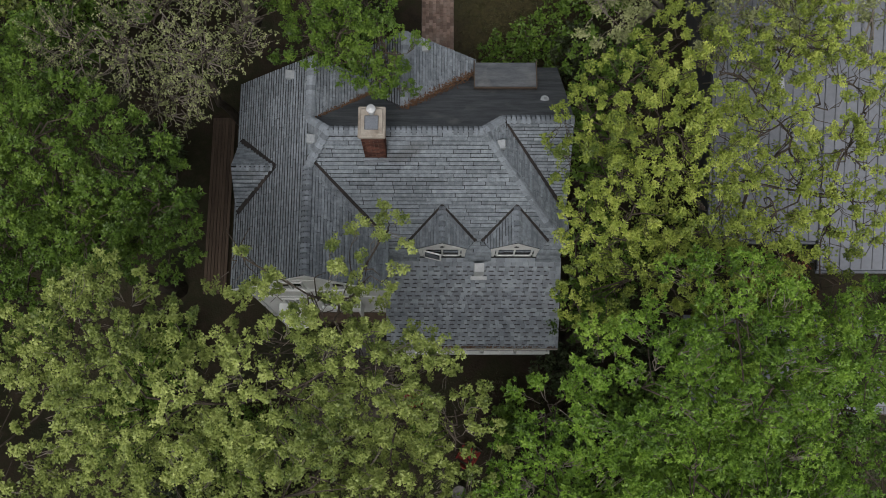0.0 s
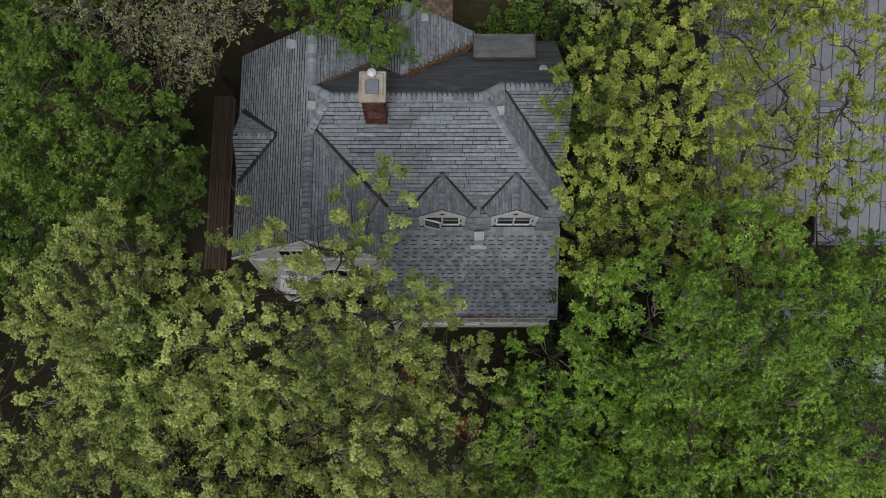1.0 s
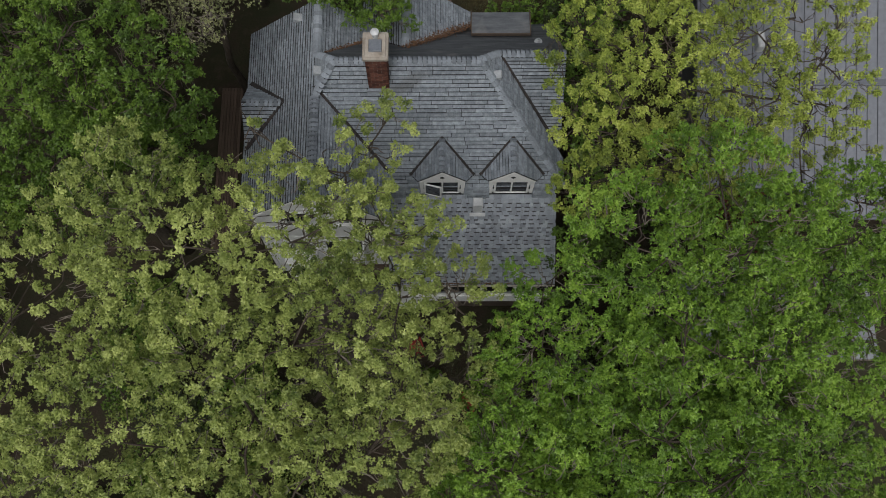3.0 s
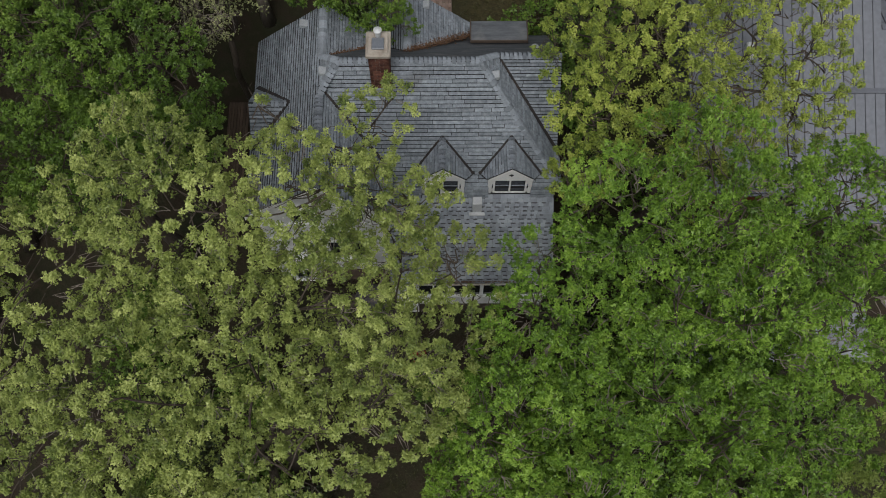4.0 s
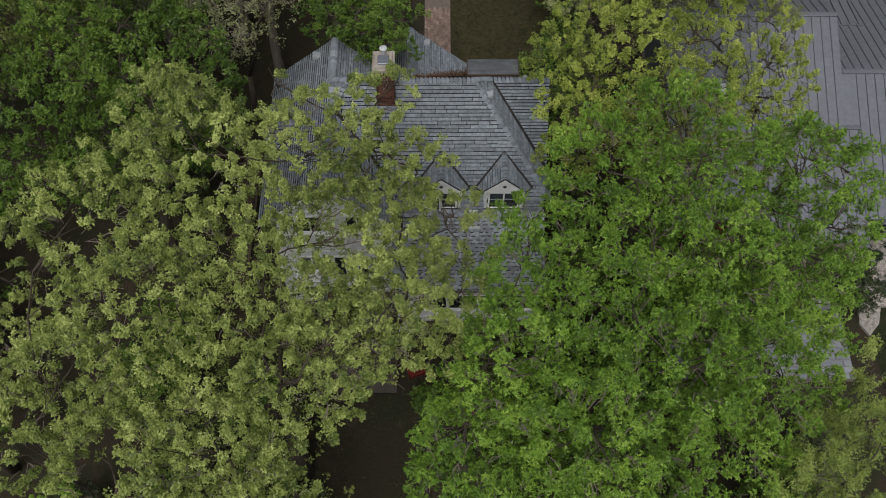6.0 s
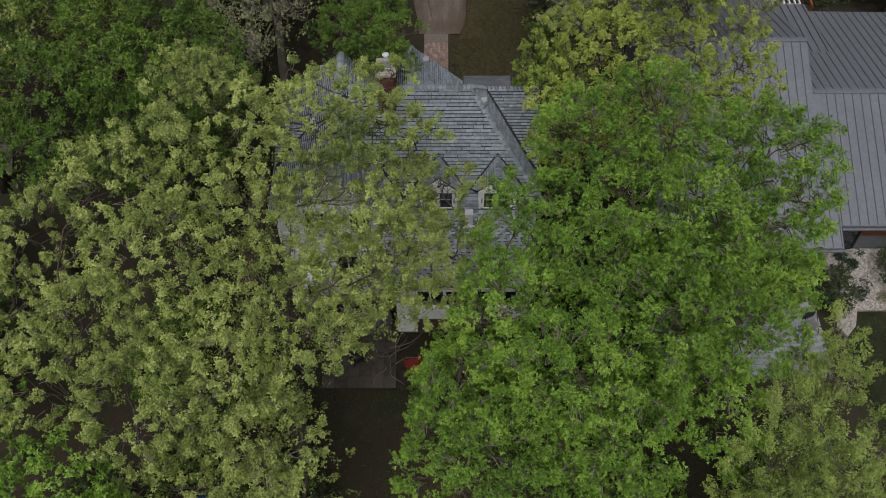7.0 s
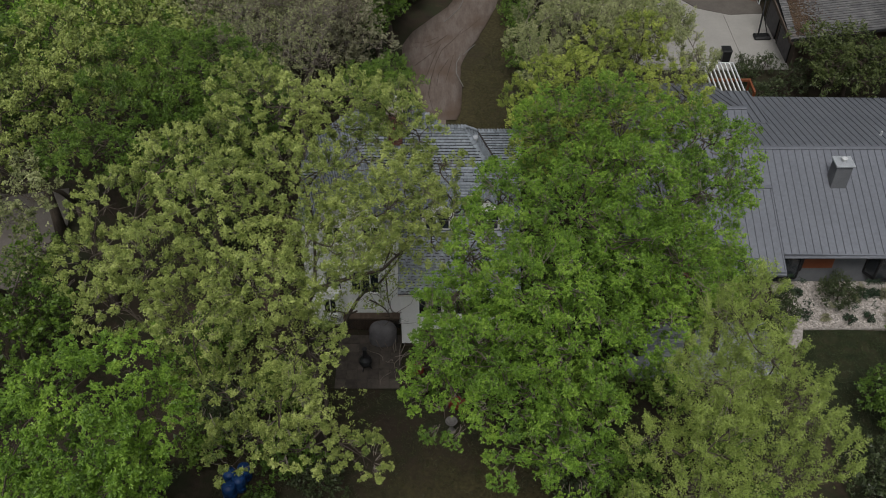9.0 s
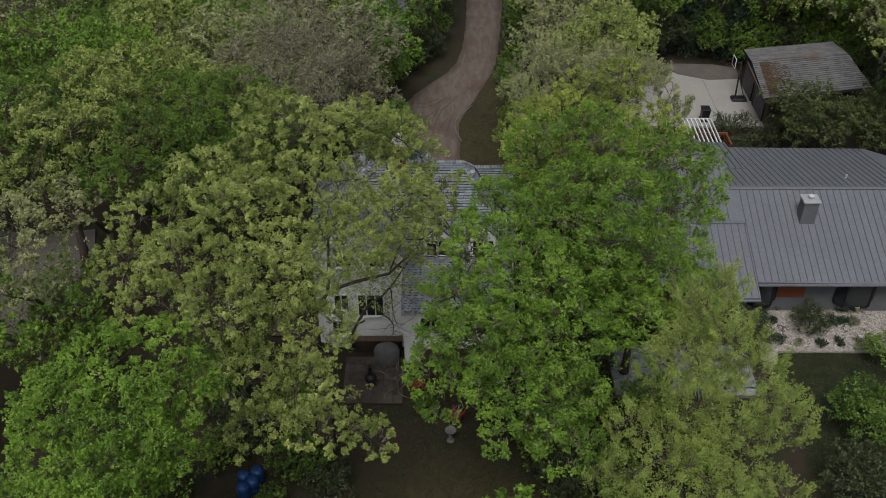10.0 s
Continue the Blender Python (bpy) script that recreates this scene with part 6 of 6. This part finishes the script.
for i, (dx, dy) in enumerate(((0, 0), (-0.42, 0.28), (0.12, 0.5), (-0.35, -0.35))):
    k = thing("barrel", (-7.9 + dx, -3.6 + dy, 0), "round blue plastic barrel standing in the leaves", "barrel", "blue barrels")
    part("body", turned([(0.2, 0), (0.27, 0.05), (0.29, 0.3), (0.27, 0.32), (0.29, 0.36), (0.28, 0.66), (0.24, 0.78), (0.05, 0.82)], (-7.9 + dx, -3.6 + dy, -0.05), 20), BLUE, k, smooth=True)
    part("bung", turned([(0.04, 0), (0.04, 0.04), (0.02, 0.05)], (-7.9 + dx + 0.12, -3.6 + dy, 0.74), 10), BLUE, k)

bath = thing("bird_bath", (0.55, -0.8, 0), "pale cast-stone bird bath on the lawn", "bird bath")
part("pedestal", turned([(0.17, 0), (0.17, 0.06), (0.09, 0.12), (0.075, 0.4), (0.11, 0.56), (0.13, 0.6)], (0.55, -0.8, -0.08), 18), STONE, bath)
part("bowl", turned([(0.1, 0.0), (0.22, 0.08), (0.26, 0.14), (0.235, 0.15), (0.15, 0.09), (0.02, 0.07)], (0.55, -0.8, 0.515), 22), STONE, bath)


def lawn_chair(x, y, turn):
    """A red metal garden chair with a shell back."""
    c = thing("garden_chair", (0, 0, 0), "red painted metal garden chair on bare soil", "chair", "red garden chairs")
    bm = boxes(((-0.27, -0.26, 0.36), (0.27, 0.26, 0.4)), bevel=0.015)
    part("seat", bm, RED, c)
    bm = bmesh.new()
    box(bm, (-0.27, 0.26, 0.4), (0.27, 0.3, 0.92), 0.012, pose(0, 0, 0, -12, 0, 0))
    part("backrest", bm, RED, c)
    for s in (-1, 1):
        part("armrest", boxes(((s * 0.3 - 0.03, -0.28, 0.58), (s * 0.3 + 0.03, 0.3, 0.61)), bevel=0.01), RED, c)
        for yy in (-0.24, 0.24):
            part("leg", tubed([(s * 0.3, yy, 0), (s * 0.3, yy, 0.59)], [0.018, 0.018], 6), RED, c)
    c.matrix_basis = pose(x, y, -0.06, 0, 0, turn)
    return c


lawn_chair(0.85, 0.45, 150)
lawn_chair(-1.05, 2.3, 200)

chair = thing("folding_chair", (0, 0, 0), "black folding sling chair with a striped seat on the terrace", "chair")
bm = bmesh.new()
for k in range(5):
    box(bm, (-0.25 + k * 0.1, -0.22, 0.4), (-0.17 + k * 0.1, 0.22, 0.415))
part("seat", bm, STONE, chair, "pale slatted seat")
part("backrest", boxes(((-0.26, 0.3, 0.45), (0.26, 0.33, 0.95)), bevel=0.01), BLACK, chair)
for s in (-1, 1):
    part("leg", tubed([(s * 0.27, -0.3, 0), (s * 0.27, 0.32, 0.9)], [0.014, 0.014], 6), BLACK, chair)
    part("leg", tubed([(s * 0.29, 0.3, 0), (s * 0.29, -0.25, 0.42)], [0.014, 0.014], 6), BLACK, chair)
chair.matrix_basis = pose(14.75, 3.95, 0.135, 0, 0, 20)

# patio and raised platform at the wing's foot
patio = tagged(part("patio", boxes(((-4.6, 1.4, -0.1), (-1.7, 4.86, 0.0))), SOIL, None), "patio of worn brown-grey square pavers", "patio", kind="structure")
for i in range(6):
    for j in range(6):
        x, y = -4.58 + i * 0.48, 1.42 + j * 0.52
        part("paver", boxes(((x, y, 0.0), (x + 0.47, y + 0.508, 0.03)), bevel=0.006), PAVER, patio)
plat = thing("platform", (-3.0, 4.6, 0), "raised platform with dark crossed lattice skirting", "deck")
part("floor", boxes(((-4.4, 4.86, 0.72), (-1.8, 5.24, 0.8)), bevel=0.01), OLDWOOD, plat)
part("backing", boxes(((-4.35, 4.96, 0.0), (-1.85, 5.0, 0.7))), DARKFRAME, plat)
for s in (-1, 1):
    bm = bmesh.new()
    for i in range(-2, 19):
        x = -4.35 + i * 0.14
        a, b = (x, 0.02), (x + s * 0.66, 0.7)
        if min(a[0], b[0]) > -4.4 and max(a[0], b[0]) < -1.8:
            tube(bm, [(a[0], 4.91 + 0.02 * s, a[1]), (b[0], 4.91 + 0.02 * s, b[1])], [0.018, 0.018], 4)
    part("lattice", bm, OLDWOOD, plat)
grill = thing("covered_grill", (-2.55, 4.2, 0.03), "rounded dark grey canvas-covered grill on the patio", "grill")
bm = turned([(0.5, 0), (0.53, 0.1), (0.5, 0.45), (0.52, 0.7), (0.45, 0.95), (0.3, 1.1), (0.12, 1.16), (0.03, 1.17)], (0, 0, 0), 22)
bmesh.ops.transform(bm, matrix=Matrix.Translation((-2.55, 4.2, 0.03)) @ Matrix.Diagonal((1.25, 0.85, 1, 1)), verts=bm.verts)
part("cover", bm, TARP, grill, smooth=True)
stove = thing("chiminea", (-3.25, 2.55, 0.03), "black cast-iron chiminea on the patio", "chiminea")
part("belly", turned([(0.14, 0.22), (0.26, 0.34), (0.3, 0.5), (0.26, 0.66), (0.14, 0.78), (0.1, 0.9), (0.09, 1.25), (0.12, 1.27), (0.12, 1.31)], (-3.25, 2.55, 0.03), 18), BLACK, stove)
for k in range(3):
    a = k * math.tau / 3
    part("leg", tubed([(-3.25 + 0.26 * math.cos(a), 2.55 + 0.26 * math.sin(a), 0.03), (-3.25 + 0.12 * math.cos(a), 2.55 + 0.12 * math.sin(a), 0.28)], [0.025, 0.03], 6), BLACK, stove)

# pale fallen branches beside the patio
brush = thing("brush_pile", (-2.1, 3.0, 0.03), "heap of pale bare fallen branches on the patio", "brush pile")
rngb2 = np.random.default_rng(91)
for k in range(16):
    a = np.array([-2.1 + rngb2.uniform(-0.5, 0.5), 3.0 + rngb2.uniform(-0.8, 0.8), rngb2.uniform(0.04, 0.15)])
    b = a + np.array([rngb2.normal() * 0.7, rngb2.normal() * 0.7, rngb2.uniform(0.1, 0.8)])
    part("branch", tubed(bent(a, b, rngb2, 0.12, 6), list(np.linspace(0.024, 0.008, 6)), 5), PALEBARK, brush, smooth=True)

# boardwalk beside the wing
bw = thing("boardwalk", (-8.1, 9.5, 0), "narrow brown weathered boardwalk beside the house", "boardwalk")
for y in (6.2, 9.2, 12.4):
    part("joist", boxes(((-8.5, y, -0.05), (-7.7, y + 0.1, 0.06))), OLDWOOD, bw)
for i in range(7):
    part("board", boxes(((-8.5 + i * 0.117, 6.0, 0.06), (-8.5 + i * 0.117 + 0.105, 12.6, 0.09)), bevel=0.004), OLDWOOD, bw)

# ---- pieces: shingles, bricks, seams, pavers ----
pieces = courses([(x, y, z + 0.002) for x, y, z in front_clip], 0.132, (0.35, 1.05), gap=0.03, thick=0.026, joint=0.014, rng=random.Random(5))
lay(pieces, "shingle", roof, SHINGLE, SHINGLE_REST, 300)
rest = []
for k, c in enumerate((hip, wing_front, small_hip, wing_l, wing_r, wing_rb, rear_r, rear_l)):
    rest += courses([(x, y, z + 0.002) for x, y, z in c], 0.112, (0.4, 1.1), gap=0.05 if k in (3, 7) else 0.034, thick=0.016 if k in (3, 7) else 0.03, joint=0.014, ragged=0.006, rng=random.Random(20 + k))
for x0, x1 in APRON:
    rest += courses([(x0, 6.13, 5.0), (x1, 6.13, 5.0), (x1, 6.29, 5.51), (x0, 6.29, 5.51)], 0.12, (0.3, 0.8), gap=0.03, thick=0.03, rng=random.Random(int(60 + x0 * 9)))
rest += dormer_pieces + courses([(x, y, z + 0.004) for x, y, z in ldf], 0.125, (0.3, 0.8), gap=0.034, thick=0.03) + courses([(x, y, z + 0.004) for x, y, z in ldb], 0.125, (0.3, 0.8), gap=0.034, thick=0.03)
lay(rest, "shingle", roof, SHINGLE, SHINGLE_REST, 0, rest="side_shingles")
tabs = courses([(PX0, PE, porch_z(PE)), (PX1, PE, porch_z(PE)), (PX1, PT + 0.2, porch_z(PT + 0.2)), (PX0, PT + 0.2, porch_z(PT + 0.2))], 0.132, (0.1, 0.26), gap=0.0, thick=0.012, joint=0.004, rng=random.Random(8))
lay(tabs, "shingle", porch_roof, TAB, TAB_REST, 300)
# dark granule bands under every other tab's butt
rngb = random.Random(9)
verts, quads = [], []
slope = math.hypot(1, 0.53)
for row in range(20):
    y = PE + (row + 0.92) * 0.132 / slope
    if y > PT + 0.15:
        break
    x = PX0 + rngb.uniform(0, 0.3)
    while x < PX1 - 0.25:
        w = rngb.uniform(0.08, 0.19)
        k = len(verts)
        for px, py in ((x, y - 0.032), (x + w, y - 0.032), (x + w, y), (x, y)):
            verts.append((px, py, porch_z(py) + 0.0215))
        quads.append((k, k + 1, k + 2, k + 3))
        x += w + rngb.uniform(0.08, 0.22)
part_mesh("granule_band", mesh_of(verts, quads), TABDARK, porch_roof, kind="stuff")

caps((XL, RY, RZ), (XR, RY, RZ), 30, 0.13, "ridge_cap", roof, RIDGE, 0.7)
caps((hip_x - 0.02, FE + 0.02, front_z(FE)), (XR, RY, RZ), 26, 0.12, "hip_cap", roof, RIDGE, 0.5)
caps((1.66, WY, WZ), (XR, RY, RZ), 5, 0.12, "hip_cap", roof, RIDGE, 0.4)
caps((1.6, WY, WZ), (XE, WY, WZ), 15, 0.13, "ridge_cap", roof, RIDGE, 0.7)
caps((LRX, 8.12, LRZ), (XL, RY, RZ), 8, 0.12, "hip_cap", roof, RIDGE, 0.4)
caps((LRX, 9.5, LRZ), (XL, RY, RZ), 6, 0.12, "hip_cap", roof, RIDGE, 0.4)
caps((LRX, LF, LRZ), (LRX, 8.15, LRZ), 21, 0.13, "ridge_cap", roof, RIDGE, 0.6)
caps((LRX, LB, LRZ), (LRX, 9.5, LRZ), 13, 0.13, "ridge_cap", roof, RIDGE, 0.6)
caps((GX, GB, GZ), (GX, 10.15, GZ), 16, 0.12, "ridge_cap", roof, RIDGE, 0.6)
caps((-5.95, LDY, LDZ), (-4.72, LDY, LDZ), 9, 0.12, "ridge_cap", roof, RIDGE, 0.6)
for a, b in dormer_ridges:
    caps(a, b, 7, 0.1, "ridge_cap", roof, RIDGE, 0.6)

# dark strips where the slopes meet: valley dirt with crease shade painted in
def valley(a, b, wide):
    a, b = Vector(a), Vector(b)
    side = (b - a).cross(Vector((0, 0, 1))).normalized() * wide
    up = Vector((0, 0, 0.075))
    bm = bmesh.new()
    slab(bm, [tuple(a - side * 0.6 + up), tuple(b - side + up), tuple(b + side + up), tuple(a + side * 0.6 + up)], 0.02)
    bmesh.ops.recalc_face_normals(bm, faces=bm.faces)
    part("valley", bm, VALLEY, roof, "dark strip of dirt and painted shade in a roof valley")


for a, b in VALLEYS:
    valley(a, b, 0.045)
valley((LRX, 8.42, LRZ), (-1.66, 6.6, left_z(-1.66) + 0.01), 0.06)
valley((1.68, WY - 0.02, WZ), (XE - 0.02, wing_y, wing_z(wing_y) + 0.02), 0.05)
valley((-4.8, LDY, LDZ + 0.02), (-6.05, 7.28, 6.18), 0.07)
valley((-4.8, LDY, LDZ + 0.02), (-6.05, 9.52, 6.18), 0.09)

# chimney bricks
brick_mesh = {}
for face, n0, n1 in (("front", CX0, CX1), ("left", CY0, CY1), ("right", CY0, CY1), ("back", CX0, CX1)):
    for row in range(20):
        z = 8.0 + row * 0.085
        if z > 9.66:
            break
        s = n0 - (0.11 if row % 2 else 0)
        while s < n1 - 0.02:
            a, b = max(s, n0), min(s + 0.205, n1)
            s += 0.217
            if b - a < 0.05:
                continue
            key = (face in ("front", "back"), round(b - a, 3))
            if key not in brick_mesh:
                w = (b - a) / 2
                bm = boxes(((-w, -0.05, -0.036), (w, 0.05, 0.036)) if key[0] else ((-0.05, -w, -0.036), (0.05, w, 0.036)), bevel=0.004)
                brick_mesh[key] = bpy.data.meshes.new("brick")
                bm.to_mesh(brick_mesh[key])
                bm.free()
                brick_mesh[key].materials.append(BRICK)
            ob = new("brick", brick_mesh[key])
            mid = (a + b) / 2
            ob.location = {"front": (mid, CY0 + 0.05, z), "back": (mid, CY1 - 0.05, z), "left": (CX0 + 0.05, mid, z), "right": (CX1 - 0.05, mid, z)}[face]
            place_under(ob, chimney)

# standing seams
def seams(x0, x1, ya, yb, z_of, step, slope, skew=0.0):
    x = x0
    while x < x1 - 0.02:
        p, q = Vector((x, ya, z_of(ya))), Vector((x + skew, yb, z_of(yb)))
        d = (q - p).normalized()
        L = (q - p).length
        key = round(L, 3)
        if key not in rib_mesh:
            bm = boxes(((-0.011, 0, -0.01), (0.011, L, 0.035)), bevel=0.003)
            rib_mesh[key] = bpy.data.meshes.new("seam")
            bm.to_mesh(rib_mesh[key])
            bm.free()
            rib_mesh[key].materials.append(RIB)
        ob = new("seam", rib_mesh[key])
        zx = Vector((1, 0, 0))
        ob.matrix_basis = Matrix.Translation(p) @ Matrix((zx, d, zx.cross(d))).transposed().to_4x4()
        place_under(ob, slope)
        x += step


rib_mesh = {}
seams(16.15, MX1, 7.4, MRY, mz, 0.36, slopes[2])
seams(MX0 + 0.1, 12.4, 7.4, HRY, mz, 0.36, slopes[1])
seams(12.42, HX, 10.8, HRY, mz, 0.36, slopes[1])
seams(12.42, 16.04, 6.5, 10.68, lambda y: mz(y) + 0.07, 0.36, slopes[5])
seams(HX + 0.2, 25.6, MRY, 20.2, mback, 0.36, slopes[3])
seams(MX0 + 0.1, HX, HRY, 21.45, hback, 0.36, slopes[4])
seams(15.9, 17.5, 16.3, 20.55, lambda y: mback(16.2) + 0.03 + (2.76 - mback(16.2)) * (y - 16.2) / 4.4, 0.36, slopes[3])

# garage shingles
gp = courses([(x, y, z + 0.003) for x, y, z in gr], 0.24, (0.3, 1.0), gap=0.035, thick=0.03)
gp += courses([(x, y, z + 0.003) for x, y, z in gb2], 0.24, (0.3, 1.0), gap=0.035, thick=0.03)
lay(gp, "shingle", groof, CEDAR, CEDAR, 0, rest="shingles")

# clay pavers of the walk, in long running rows
pav = {}
for i in range(9):
    for j in range(36):
        w, l = 0.128, 0.24
        x, y = -0.83 + i * 0.133 + w / 2, 12.75 + j * 0.248 + (0.124 if i % 2 else 0)
        if "m" not in pav:
            bm = boxes(((-w / 2, -l / 2, 0), (w / 2, l / 2, 0.035)), bevel=0.008)
            pav["m"] = bpy.data.meshes.new("paver")
            bm.to_mesh(pav["m"])
            bm.free()
            pav["m"].materials.append(BRICKPAVE)
        if j < 33:
            ob = new("paver", pav["m"])
            ob.location = (x, y, 0.016)
            place_under(ob, walkway)

# flagstones of the terrace
rngt = random.Random(31)
for i in range(13):
    y = 1.87 + i * 0.264
    x = 8.42 - rngt.random() * 0.3
    while x < 15.25:
        w = rngt.uniform(0.45, 0.95)
        a, b = max(x, 8.42), min(x + w - 0.018, 15.28)
        if b - a > 0.08:
            part("flagstone", boxes(((a, y, 0.1), (b, y + 0.246, 0.13 + rngt.uniform(0, 0.006))), bevel=0.006), DECK, terrace)
        x += w

# stones of the gravel bed and leaves fallen in the roof valleys
rng = np.random.default_rng(77)


def scatter(xs, ys, zs, size, name, material, parent):
    n = len(xs)
    v = np.array([(a, b, c) for a in (-1, 1) for b in (-1, 1) for c in (-1, 1)], float)
    s = size * rng.uniform(0.5, 1.3, size=(n, 1, 3)) * np.array([1, 0.8, 0.55])
    ang = rng.uniform(0, 6.28, n)
    p = v[None] * s * (1 + 0.25 * rng.normal(size=(n, 8, 1)))
    ca, sa = np.cos(ang)[:, None], np.sin(ang)[:, None]
    q = np.stack([p[..., 0] * ca - p[..., 1] * sa, p[..., 0] * sa + p[..., 1] * ca, p[..., 2]], -1) + np.stack([xs, ys, zs], 1)[:, None]
    f = (np.array(CUBE)[None] + 8 * np.arange(n)[:, None, None]).reshape(-1, 4)
    part_mesh(name, mesh_of(q.reshape(-1, 3), f), material, parent, kind="stuff")


n = 3600
scatter(rng.uniform(16.3, 24, n), rng.uniform(5.0, 8.0, n), np.full(n, 0.045), 0.035, "stones", LIGHTSTONE, bed)
n = 900
f = rng.uniform(0, 1, n)
scatter(GX + 2.1 * f + rng.normal(0, 0.07, n), 10.15 + 1.95 * f + rng.normal(0, 0.07, n) - 0.05, GZ - GK * 2.1 * f + 0.06 + rng.uniform(0, 0.02, n), 0.017, "fallen_leaves", LITTER, rear_roof)
scatter(-2.2 - 1.4 * f + rng.normal(0, 0.04, n), 10.9 - 1.4 * f + rng.normal(0, 0.06, n), left_z(-2.2) + 1.05 * 1.4 * f + 0.06 + rng.uniform(0, 0.02, n), 0.017, "fallen_leaves", LITTER, rear_roof)

n = 1800
f, w = rng.uniform(0, 1, n) ** 0.8, np.abs(rng.normal(0, 0.7, n)) * rng.uniform(0.3, 1.4, n)
scatter(22.0 + 0.3 * f + w * 1.2, 26.8 + 4.0 * f, 2.6 + 0.098 * (0.4 + 4.0 * f) - 0.02 * (0.3 + w) + 0.055, 0.03, "moss_and_leaves", MOSS, groof)
gut = np.concatenate([rng.uniform(PX0 + 0.1, PX1 - 0.1, 250), rng.normal(0.6, 0.5, 150)])
scatter(gut, PE + np.abs(rng.normal(0, 0.03, 400)) + 0.01, np.full(400, porch_z(PE) + 0.035), 0.016, "fallen_leaves", LITTER, porch_roof)
# thin grass over the yard and along the drive
n = 6500
gx2, gy2 = rng.uniform(-9, 9, n), rng.uniform(-14, 3.2, n)
g2x, g2y = rng.uniform(0.5, 5.6, 3000), rng.uniform(13.4, 33, 3000)
keep = ~((g2y > 21.3) & (g2x < 2.1 + np.clip(g2y - 27, 0, 9) * 0.45))
px, py = np.concatenate([gx2, g2x[keep]]), np.concatenate([gy2, g2y[keep]])
on_patio = (px > -4.7) & (px < -1.6) & (py > 1.3)
px, py = px[~on_patio], py[~on_patio]
tipsg = np.stack([px, py, soil_height(px, py) + 0.02], 1)
me = leaf_mesh(tipsg, np.tile((0.0, 0.0, 0.6), (len(tipsg), 1)), 8, 0.14, 0.12, rng, 0.3, 0.0, 0.09)
tagged(part_mesh("grass", me, GRASS, None, kind="stuff"), "thin olive and brown grass tufts over bare soil", "grass")
# mown blades of the lawn
n = 5000
px, py = rng.uniform(16.5, 27, n), rng.uniform(-8, 4.85, n)
me = leaf_mesh(np.stack([px, py, soil_height(px, py) + 0.04], 1), np.tile((0.0, 0.0, 0.6), (n, 1)), 8, 0.16, 0.1, rng, 0.3, 0.0, 0.1)
part_mesh("grass", me, SHRUBLEAF, lawn, kind="stuff")
